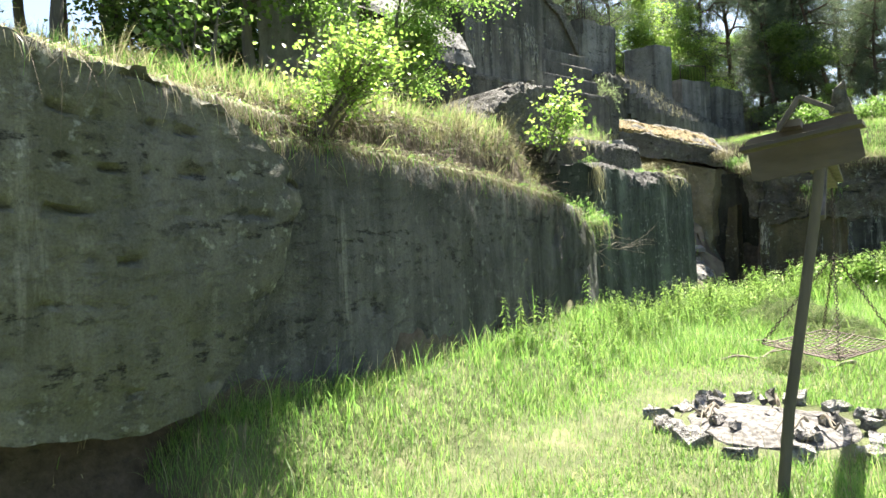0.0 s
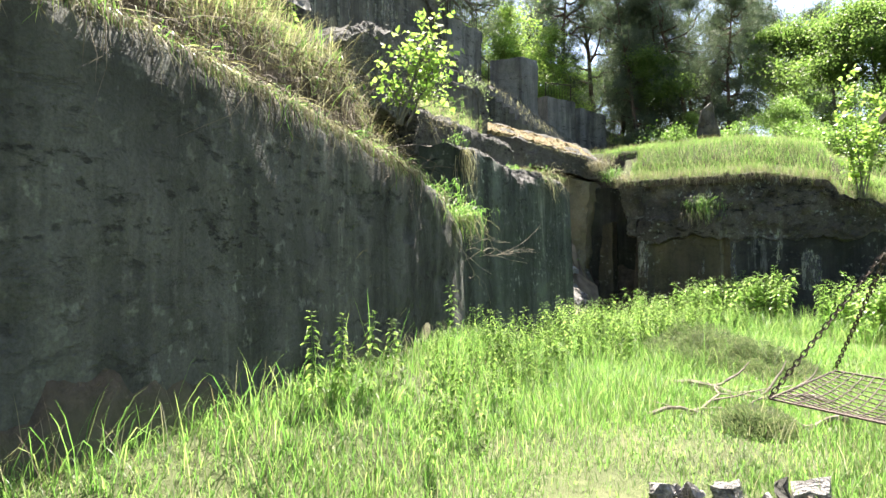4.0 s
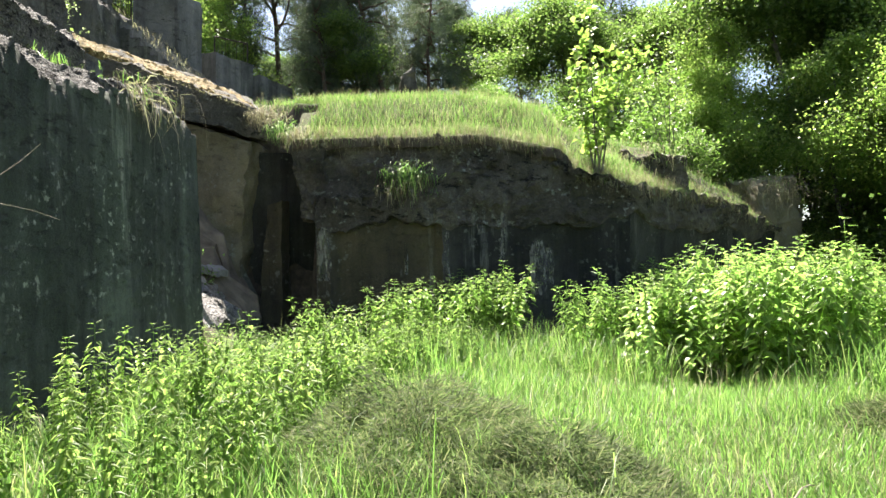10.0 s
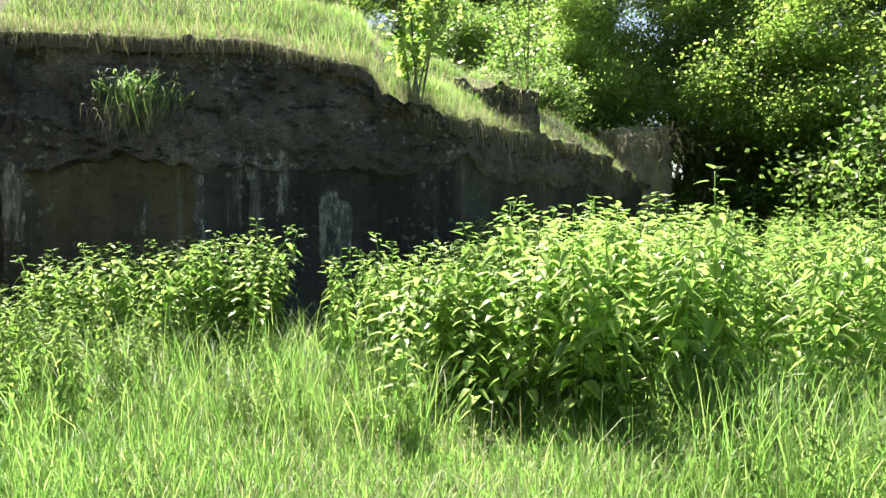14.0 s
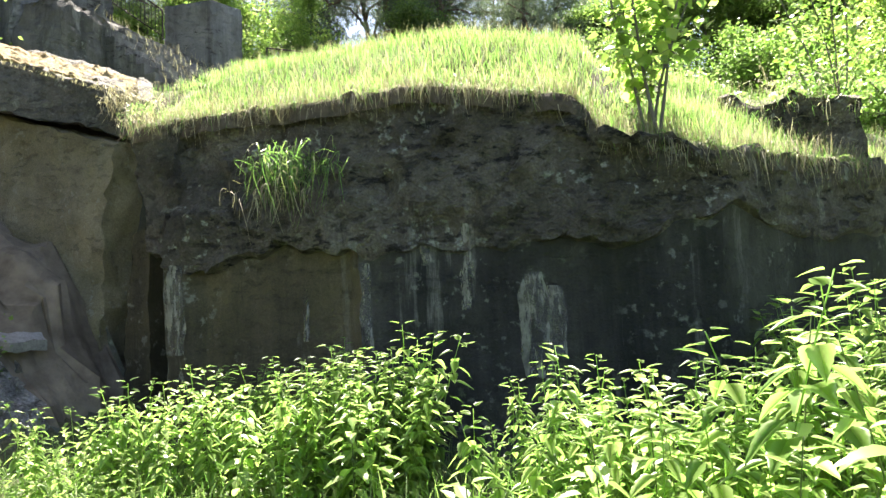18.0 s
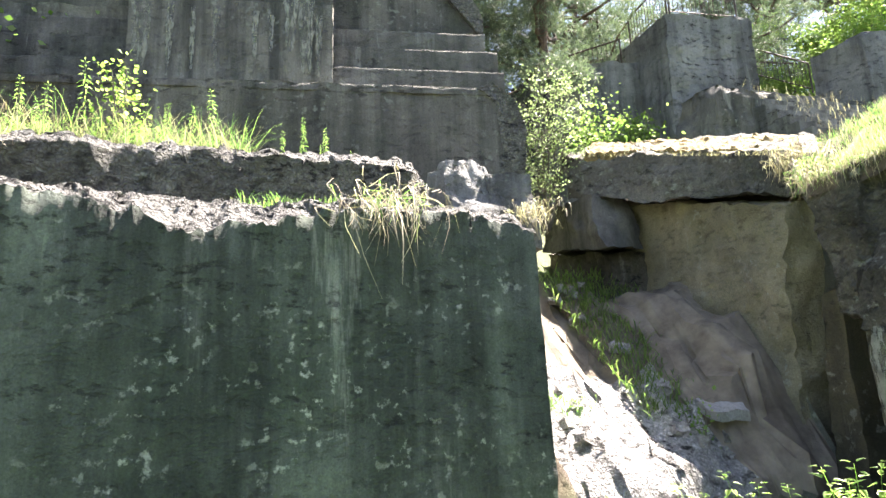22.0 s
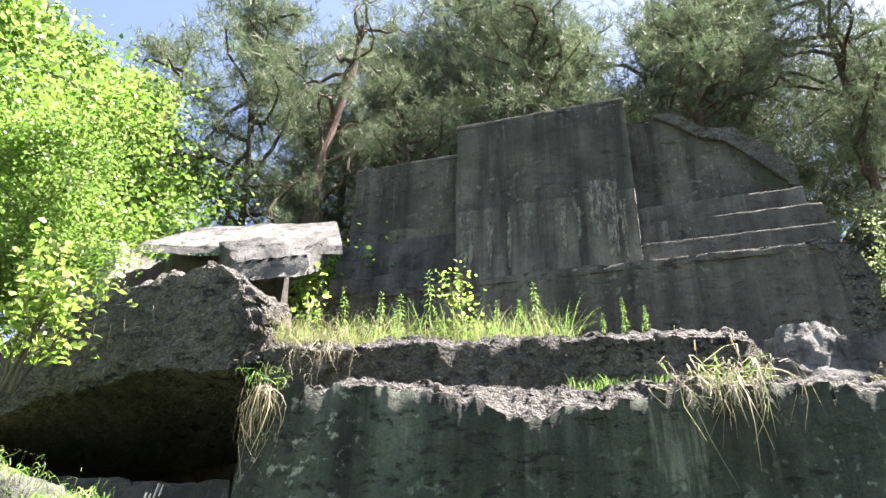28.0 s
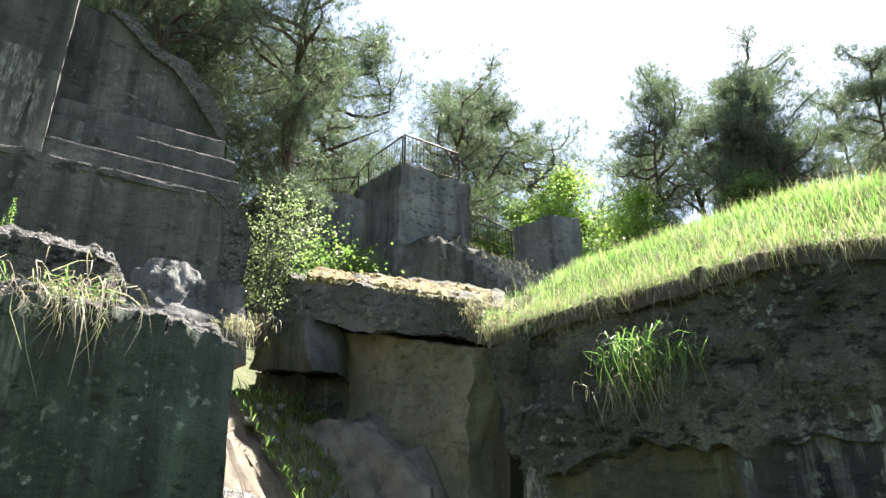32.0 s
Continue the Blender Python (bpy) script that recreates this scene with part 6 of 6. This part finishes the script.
# ---- nettles ----
def nettle(seed, tall, apart, leaf=0.145, wide=1.3, gap=0.08):
    """A stem with opposite pairs of toothed, drooping leaves, largest half way up. apart: each leaf a part of its own."""
    rng = np.random.default_rng(seed)
    plant = new("nettle")
    spine = bent((0, 0, -0.05), (rng.normal() * 0.06, rng.normal() * 0.06, 1), tall, 9, 0.035, rng)
    part("stem", tube(spine, [0.0045 * (1 - i / 12) + 0.0012 for i in range(10)], 5), STEM, plant)
    pairs = int(tall / gap)
    joined = bmesh.new()
    for k in range(pairs):
        t = 0.12 + 0.88 * (k / (pairs - 1)) ** 0.72
        i = min(8, int(t * 9))
        p = spine[i].lerp(spine[i + 1], t * 9 - i)
        size = leaf * (0.45 + 0.75 * math.sin(math.pi * min(1.0, 0.18 + 0.72 * t))) * rng.uniform(0.8, 1.15) * (1 if t < 0.93 else 0.85)
        for s in (0, 1):
            a = k * math.pi / 2 + s * math.pi + rng.normal() * 0.25
            bm = bmesh.new() if apart else joined
            m = Matrix.Translation(p) @ Matrix.Rotation(a, 4, "Z") @ Matrix.Rotation(radians(rng.uniform(-5, 35) - 30 * (t > 0.9)), 4, "Y")
            outline = ((0.05, 0.0), (0.15, 0.165), (0.27, 0.215), (0.33, 0.19), (0.45, 0.19), (0.51, 0.155), (0.64, 0.135), (0.70, 0.10), (0.84, 0.065), (1.0, 0.0))
            stalk = size * 0.25
            rib, left, right = [], [], []
            for u, w in outline:
                x = stalk + u * size
                drop = -0.22 * u * u * size
                rib.append(bm.verts.new(m @ Vector((x, 0, drop))))
                left.append(bm.verts.new(m @ Vector((x, w * size * wide, drop + 0.35 * w * size))) if w else rib[-1])
                right.append(bm.verts.new(m @ Vector((x, -w * size * wide, drop + 0.35 * w * size))) if w else rib[-1])
            for j in range(len(outline) - 1):
                for edge in (left, right):
                    vs = [rib[j], rib[j + 1], edge[j + 1], edge[j]]
                    vs = [v for q, v in enumerate(vs) if v not in vs[:q]]
                    if len(vs) > 2:
                        bm.faces.new(vs)
            if apart:
                part("leaf", bm, NETTLE, plant)
    if apart:
        joined.free()
    else:
        part("leaves", joined, NETTLE, plant)
    return plant


NETTLE_LABEL = "green stinging nettle with toothed leaves in the court"
full = [nettle(50 + k, 1.5, True) for k in range(2)]
light = [nettle(60 + k, 1.5, False) for k in range(4)]


def put_nettle(kinds, k, x, y, size):
    if x < edge_west(y) + 0.15 or y > edge_north(x) - 0.2:
        return
    proto = kinds[k % len(kinds)]
    m = pose(x, y, ground(x, y) - 0.03, 0, 0, (k * 67) % 360)
    if proto.get("label"):
        ob = copy_thing(proto, m)
    else:
        ob = proto
        ob.matrix_basis = m
    ob.scale = (size * 0.84,) * 3
    tagged(ob, NETTLE_LABEL, "nettle", "nettles of the court")


rng = np.random.default_rng(90)
k = 0
for _ in range(22):
    x = rng.uniform(-3.6, -0.8)
    put_nettle(full, k, x, rng.uniform(19.8, 20.8), np.interp(x, [-3.6, -2.9, -1.2, -0.8], [0.66, 0.86, 1.10, 0.95]) * rng.uniform(0.9, 1.06))
    k += 1
for _ in range(30):
    x = rng.uniform(0.0, 2.8)
    put_nettle(full, k, x, rng.uniform(17.5, 19.2), np.interp(x, [0.0, 0.8, 1.4, 2.8], [0.92, 1.08, 1.32, 1.4]) * rng.uniform(0.85, 1.08))
    k += 1
for _ in range(16):
    put_nettle(full, k, rng.uniform(-4.7, -2.8), rng.uniform(15.8, 17.6), rng.uniform(0.5, 0.7))
    k += 1
tiles = []
for p in light:
    p_co, p_loop, p_start = [], [], []
    count = 0
    for ob in p.children:
        me = ob.data
        co = np.empty(len(me.vertices) * 3, np.float32)
        me.vertices.foreach_get("co", co)
        tiles_loop = np.empty(len(me.loops), np.int32)
        me.loops.foreach_get("vertex_index", tiles_loop)
        start = np.empty(len(me.polygons), np.int32)
        me.polygons.foreach_get("loop_start", start)
        p_start.append(start + sum(map(len, p_loop)))
        p_loop.append(tiles_loop + count)
        p_co.append(co.reshape(-1, 3))
        count += len(me.vertices)
    tiles.append((np.concatenate(p_co), np.concatenate(p_loop), np.concatenate(p_start)))
for p in light:
    for ob in list(p.children):
        bpy.data.objects.remove(ob)
    bpy.data.objects.remove(p)


def nettle_patch(name, label, areas, mat=None):
    """Nettles that stand too close to be counted, joined."""
    cos, loops, starts, nv, nl = [], [], [], 0, 0
    for x0, x1, y0, y1, s0, s1, n in areas:
        for k in range(n):
            x, y, s = rng.uniform(x0, x1), rng.uniform(y0, y1), rng.uniform(s0, s1) * 0.82
            s *= 0.92 + 0.30 * patch(x, y, 0.55, 7.0) + (0.16 if rng.random() < 0.10 else 0.0)
            if x < edge_west(y) + 0.15 or y > edge_north(x) - 0.2:
                continue
            co, loop, start = tiles[k % len(tiles)]
            a = rng.uniform(0, 6.28)
            m = np.array([[math.cos(a), -math.sin(a), 0], [math.sin(a), math.cos(a), 0], [rng.normal() * 0.06, rng.normal() * 0.06, 1]]) * s
            cos.append(co @ m.T + np.array([x, y, ground(x, y) - 0.03]))
            loops.append(loop + nv)
            starts.append(start + nl)
            nv, nl = nv + len(co), nl + len(loop)
    me = bpy.data.meshes.new(name)
    me.vertices.add(nv)
    me.vertices.foreach_set("co", np.concatenate(cos).astype(np.float32).ravel())
    me.loops.add(nl)
    me.loops.foreach_set("vertex_index", np.concatenate(loops).astype(np.int32))
    starts = np.concatenate(starts).astype(np.int32)
    me.polygons.add(len(starts))
    me.polygons.foreach_set("loop_start", starts)
    me.update(calc_edges=True)
    me.materials.append(mat or NETTLE)
    return tagged(new(name, me), label, "nettles", kind="stuff")


nettle_patch("nettle_thicket", "dense nettle thicket before the northern wall", (
    (-1.9, -0.8, 20.0, 21.2, 0.98, 1.14, 60), (-2.9, -1.9, 20.0, 21.3, 0.82, 1.0, 50), (-4.1, -2.9, 19.8, 21.4, 0.6, 0.84, 45), (-0.2, 0.9, 19.2, 21.0, 0.78, 0.98, 45), (0.7, 1.5, 18.2, 20.0, 0.95, 1.2, 45),
    (1.3, 2.9, 17.2, 19.6, 1.15, 1.5, 72), (2.9, 4.3, 16.8, 20.0, 1.0, 1.35, 62), (4.3, 6.5, 17.0, 23.5, 1.0, 1.4, 140), (1.6, 4.6, 19.6, 23.0, 1.1, 1.45, 90), (6.5, 9.5, 19.0, 27.0, 0.9, 1.4, 90)))
nettle_patch("low_nettles", "rank young nettles and weeds before the western block", (
    (-4.9, -2.6, 14.6, 17.6, 0.5, 0.8, 130), (-4.7, -3.2, 17.6, 19.4, 0.3, 0.5, 60), (-3.2, -2.4, 17.2, 19.4, 0.45, 0.7, 30), (-4.9, -3.1, 13.0, 15.4, 0.42, 0.74, 70), (-4.6, -3.6, 7.4, 12.6, 0.34, 0.6, 46), (-3.0, -1.4, 17.6, 20.0, 0.45, 0.75, 70), (-1.0, 0.4, 17.4, 18.8, 0.25, 0.42, 30), (1.8, 4.2, 15.4, 17.3, 0.22, 0.5, 100), (-2.6, -0.6, 18.6, 19.9, 0.3, 0.6, 50), (-4.9, -3.8, 10.8, 13.4, 0.4, 0.66, 40)), WEED)

# weeds on the ledge
weed = nettle(71, 0.95, False, 0.085, 0.6, 0.036)
for k in range(30):
    y = 13.6 + 4.6 * ((k * 0.6180339) % 1.0) ** 1.25
    m = pose(-6.85 - 0.6 * ((k * 37) % 10) / 10, y + 0.1 * math.sin(k * 3.0), 4.18 + 0.04 * (y - 13.5), 6 * math.sin(k), 5 * math.cos(2 * k), 40 * k)
    ob = weed if k == 0 else copy_thing(weed, m)
    ob.matrix_basis = m
    size = (0.32 + 0.8 * (((k * 53) % 17) / 17) ** 1.6) * (1.0 if y < 17.0 else 0.55)
    ob.scale = (size * 0.8, size * 0.8, size * 1.15)
    ob.name = "ledge_weed"
    tagged(ob, "tall green weed on the concrete ledge", "weed", "weeds on the ledge")

# ---- juniper heaps ----
def heap(x, y, r, tall, seed, label):
    rng = np.random.default_rng(seed)
    n = int(30000 * r)
    a, q = rng.uniform(0, 2 * math.pi, n), np.sqrt(rng.random(n))
    px, py = x + np.cos(a) * q * r, y + np.sin(a) * q * r * 1.15
    lump = np.array([0.75 + 0.5 * patch(u, v, 0.3, seed) for u, v in zip(px, py)])
    pz = np.array([ground(u, v) for u, v in zip(px, py)]) + tall * (1 - q ** 2) * lump * rng.random(n) ** 0.4
    d = unit(np.stack([np.cos(a) * 0.9, np.sin(a) * 0.9, rng.normal(size=n) * 0.5 + 0.25], 1) + rng.normal(size=(n, 3)) * 0.55)
    L, w = rng.uniform(0.025, 0.10, (n, 1)), rng.uniform(0.002, 0.005, (n, 1))
    at = np.stack([px, py, pz], 1)
    side = unit(np.cross(d, rng.normal(size=(n, 3))))
    verts = np.concatenate([at - side * w, at + side * w, at + d * L + side * w * 0.4, at + d * L - side * w * 0.4])
    i = np.arange(n)
    thing = base_of("juniper", x, y, ground(x, y), label, "juniper", "junipers in the grass")
    quads = np.stack([i, i + n, i + 2 * n, i + 3 * n], 1)
    sector = np.floor((a / (2 * math.pi) * 6 + 0.8 * q) % 6)
    for s in range(6):
        pick = np.nonzero(sector == s)[0]
        m = len(pick)
        own = np.concatenate([verts[pick + c * n] for c in range(4)])
        k = np.arange(m)
        under(fast_mesh("branch_spray", own, np.stack([k, k + m, k + 2 * m, k + 3 * m], 1), JUNIPER), thing)
    return thing


heap(-2.25, 14.6, 1.15, 0.72, 3, "low dull green juniper spreading in the grass")
heap(-1.45, 13.9, 0.8, 0.5, 4, "low dull green juniper beside the larger one")
heap(1.35, 14.9, 0.55, 0.42, 5, "small browning juniper in the grass")
heap(-1.6, 10.35, 0.35, 0.25, 6, "small dark juniper tuft beside the fallen branch")

# ---- fallen branches ----
def dead_branch(x, y, way, length, r, seed, label, forks=4, mat=None, z=None):
    rng = np.random.default_rng(seed)
    z = (ground(x, y) if z is None else z) + r
    thing = base_of("dead_branch", x, y, z, label, "branch", "dead wood on the ground")
    stem = bent((0, 0, 0), way, length, 8, 0.10, rng)
    for i, p in enumerate(stem):
        p.z = way[2] * length * i / 8 + 0.05 * math.sin(i * 1.3) + 0.03
    part("stem", tube(stem, [r * (1 - 0.75 * i / 8) for i in range(9)], 7), mat or STICK, thing)
    for f in range(forks):
        i = 2 + f % 6
        a = rng.choice((-1, 1)) * rng.uniform(0.5, 1.1)
        d = Matrix.Rotation(a, 3, "Z") @ (stem[min(8, i + 1)] - stem[i]).normalized()
        twig = bent(stem[i], (d.x, d.y, d.z + rng.uniform(0, 0.10)), length * rng.uniform(0.2, 0.5), 5, 0.16, rng)
        part("twig", tube(twig, [r * 0.5 * (1 - j / 6) + 0.002 for j in range(6)], 5), mat or STICK, thing)
    return thing


dead_branch(-2.5, 12.25, (0.7, -0.45, 0.02), 2.1, 0.045, 1, "forked bleached branch lying in the grass", 4)
dead_branch(-2.55, 10.4, (0.75, 0.6, 0.03), 1.5, 0.022, 2, "thin bleached branch lying in the grass", 5)
dead_branch(-0.9, 11.8, (-0.9, -0.2, 0.02), 1.0, 0.03, 3, "grey stick lying beside the forked branch", 2)
dead_branch(-0.8, 10.7, (-0.8, -0.5, 0.02), 0.9, 0.03, 9, "short bent stick in the grass", 3)
dead_branch(-5.35, 13.3, (0.12, 0.95, 0.02), 1.9, 0.006, 4, "thin dry stem leaning out from the wall", 2, z=1.75)
dead_branch(-5.3, 12.2, (0.25, 0.9, -0.25), 1.5, 0.006, 14, "tangled dry twig hanging off the wall's end", 5, z=2.15)
dead_branch(-5.28, 12.4, (0.3, 0.9, -0.05), 1.7, 0.005, 15, "tangled dry twig hanging off the wall's end", 5, z=1.75)
dead_branch(-5.3, 12.0, (0.2, 0.6, -0.7), 1.3, 0.005, 16, "tangled dry twig hanging off the wall's end", 4, z=1.9)
dead_branch(-0.9, 13.2, (0.8, 0.25, 0.1), 1.2, 0.012, 6, "thin dark twig over the grass", 3)

# ---- fire place ----
rng = np.random.default_rng(5)
for k in range(14):
    a = 2 * math.pi * k / 14 + 0.2
    cx, cy = -1.35 + 1.08 * math.cos(a) * rng.uniform(0.9, 1.12), 7.4 + 1.1 * math.sin(a) * rng.uniform(0.9, 1.1)
    w, d, t = rng.uniform(0.08, 0.17), rng.uniform(0.07, 0.13), rng.uniform(0.08, 0.17)
    g = ground(cx, cy) - 0.05
    ob = rock("hearth_stone", box8(-w, w, -d, d, 0, t), FRESH, "pale broken concrete stone ringing the fire place", "stone", group="stones round the fire place", step=0.09, amp=0.06, size=0.25, fine=0.02, seed=100 + k)
    ob.location, ob.rotation_euler = (cx, cy, g), (rng.normal() * 0.15, rng.normal() * 0.15, a + rng.normal() * 0.4)


def ash_bed():
    bm = bmesh.new()
    rings = []
    for j in range(14):
        r = 0.86 * j / 13
        ring = []
        for i in range(48):
            a = 2 * math.pi * i / 48
            far = r * (1.0 + 0.14 * noise.noise(Vector((math.cos(a) * 2, math.sin(a) * 2, 8))))
            x, y = -1.35 + math.cos(a) * far, 7.4 + math.sin(a) * far
            z = ground(x, y) + 0.13 * (1 - (j / 13) ** 2) + 0.03 * noise.noise(Vector((x * 6, y * 6, 1))) - 0.02 + (0.0 if j < 13 else -0.12)
            ring.append(bm.verts.new((x, y, z + 0.02)))
        rings.append(ring)
    for a, b_ in zip(rings, rings[1:]):
        for i in range(48):
            bm.faces.new((a[i], a[(i + 1) % 48], b_[(i + 1) % 48], b_[i]))
    bmesh.ops.remove_doubles(bm, verts=bm.verts, dist=0.001)
    return tagged(part("ash_bed", bm, ASH, None), "pale grey ash and cinders inside the ring of stones", "ash", kind="stuff")


ash_bed()
for k in range(20):
    a, q = rng.uniform(0, 6.28), 1.15 * math.sqrt(rng.random())
    cx, cy = -1.35 + q * math.cos(a), 7.4 + q * math.sin(a)
    w, d, t = rng.uniform(0.03, 0.10), rng.uniform(0.03, 0.08), rng.uniform(0.03, 0.09)
    ob = rock("hearth_rubble", box8(-w, w, -d, d, -0.02, t), HEARTH if k % 5 else CONCRETE_SOOT, "small broken piece of concrete in the fire place", "stone", group="rubble in the fire place", step=0.045, amp=0.06, size=0.1, fine=0.01, seed=300 + k)
    ob.location, ob.rotation_euler = (cx, cy, ground(cx, cy) + 0.08), (rng.normal() * 0.25, rng.normal() * 0.25, rng.uniform(0, 6))
for k in range(5):
    a = rng.uniform(0, 6.28)
    dead_branch(-1.35 + 0.5 * math.cos(a), 7.4 + 0.5 * math.sin(a), (math.cos(a * 3), math.sin(a * 3), 0.03), rng.uniform(0.3, 0.7), 0.018, 200 + k, "charred grey stick in the fire place", 1, z=0.16)

# ---- gallows with the hanging grill ----
def between(p, q, w, t, name, mat, thing, label=""):
    """A squared timber from p to q."""
    p, q = Vector(p), Vector(q)
    bm = bmesh.new()
    bmesh.ops.create_cube(bm, size=1.0)
    bmesh.ops.bevel(bm, geom=bm.edges[:], offset=0.06, segments=1, affect="EDGES")
    turn = (q - p).to_track_quat("Z", "X").to_matrix().to_4x4()
    bmesh.ops.transform(bm, verts=bm.verts, matrix=Matrix.Translation((p + q) / 2) @ turn @ Matrix.Diagonal((w, t, (q - p).length, 1)))
    return under(part(name, bm, mat, None, label), thing)


gallows = base_of("grill_gallows", -0.93, 5.4, 0.0, "weathered wooden gallows that carries the hanging grill", "gallows")
under(part("pole", tube([(-0.95, 5.4, -0.3), (-0.86, 5.4, 0.7), (-0.76, 5.4, 1.4), (-0.66, 5.4, 2.1), (-0.6, 5.4, 2.62)], [0.042, 0.04, 0.038, 0.037, 0.036], 10), WOOD, None), gallows)
between((-0.86, 4.11, 2.49), (-0.27, 4.12, 2.575), 0.025, 0.16, "plank", DARK_WOOD, gallows, "dark tilted plank")
between((-0.87, 4.40, 2.51), (-0.28, 4.41, 2.60), 0.025, 0.14, "plank", DARK_WOOD, gallows)
between((-0.85, 4.26, 2.44), (-0.29, 4.27, 2.53), 0.26, 0.02, "plank", DARK_WOOD, gallows)
between((-0.67, 4.10, 2.58), (-0.56, 4.10, 2.75), 0.025, 0.03, "strut", WOOD, gallows)
between((-0.56, 4.10, 2.75), (-0.40, 4.10, 2.66), 0.025, 0.03, "strut", WOOD, gallows)
boom = between((-0.62, 4.13, 2.62), (-0.86, 8.42, 2.46), 0.045, 0.13, "boom", WOOD, gallows)
between((-0.56, 4.9, 2.62), (-0.76, 8.1, 2.50), 0.03, 0.09, "boom", WOOD, gallows)
bm = tube([(-0.85, 8.36, 2.46), (-0.85, 8.36, 2.38), (-0.85, 8.39, 2.35), (-0.85, 8.42, 2.37)], [0.008] * 4, 6)
under(part("hook", bm, STEEL, None, "dark iron hook"), boom)
between((-0.62, 5.4, 2.1), (-0.68, 6.2, 2.56), 0.05, 0.05, "brace", WOOD, gallows)


def chain(name, p, q, thing, link=0.05):
    """Round links, each turned a quarter against the last."""
    p, q = Vector(p), Vector(q)
    n = max(2, int((q - p).length / (link * 0.72)))
    turn = (q - p).to_track_quat("Z", "Y").to_matrix().to_4x4()
    bm = bmesh.new()
    for i in range(n):
        m = Matrix.Translation(p.lerp(q, (i + 0.5) / n)) @ turn @ Matrix.Rotation(math.pi / 2 * (i % 2), 4, "Z")
        ring = []
        for a in range(10):
            t = 2 * math.pi * a / 10
            c = Vector((math.sin(t) * link * 0.30, 0, math.cos(t) * link * 0.52))
            d = Vector((math.sin(t), 0, math.cos(t)))
            ring.append([bm.verts.new(m @ (c + d * math.cos(s) * 0.005 + Vector((0, math.sin(s) * 0.005, 0)))) for s in (0, 2.09, 4.19)])
        for a in range(10):
            for s in range(3):
                bm.faces.new((ring[a][s], ring[(a + 1) % 10][s], ring[(a + 1) % 10][(s + 1) % 3], ring[a][(s + 1) % 3]))
    return under(part(name, bm, STEEL, None), thing)


grill = base_of("hanging_grill", -1.1, 8.6, 0.75, "rusty sagging mesh grill hanging on four chains", "grill")
CORNERS = [Vector(c) for c in ((-1.56, 8.2, 0.74), (-0.75, 7.55, 0.72), (-0.3, 8.65, 0.76), (-1.08, 9.3, 0.78))]
APEX = Vector((-0.85, 8.4, 1.72))
for c in CORNERS:
    chain("chain", c, APEX, grill)
chain("chain", APEX, (-0.85, 8.4, 2.37), grill)


def grate(u, v):
    a, b_, c, d = CORNERS
    p = (a * (1 - u) + b_ * u) * (1 - v) + (d * (1 - u) + c * u) * v
    p.z -= 0.10 * math.sin(math.pi * u) * math.sin(math.pi * v) + 0.01
    return p


for i in range(15):
    s = i / 14
    r = 0.008 if i in (0, 14) else 0.0048
    for name, pts in (("wire", [grate(s, j / 10) for j in range(11)]), ("wire", [grate(j / 10, s) for j in range(11)])):
        under(part("rim" if i in (0, 14) else name, tube(pts, [r] * 11, 5), STEEL, None), grill)

# faded writing on the block in the hollow: bars of the letters' size
writing = base_of("faded_writing", -6.53, 12.3, 2.5, "faded white strokes painted on the low block", "writing")
for k in range(6):
    y, z = 12.06 + 0.11 * k, 2.12 + 0.085 * k
    between((-6.46, y, z), (-6.46, y + 0.03, z + 0.14), 0.012, 0.03, "stroke", PAINT, writing)
    between((-6.46, y + 0.05, z + 0.02), (-6.46, y + 0.075, z + 0.13), 0.012, 0.022, "stroke", PAINT, writing)
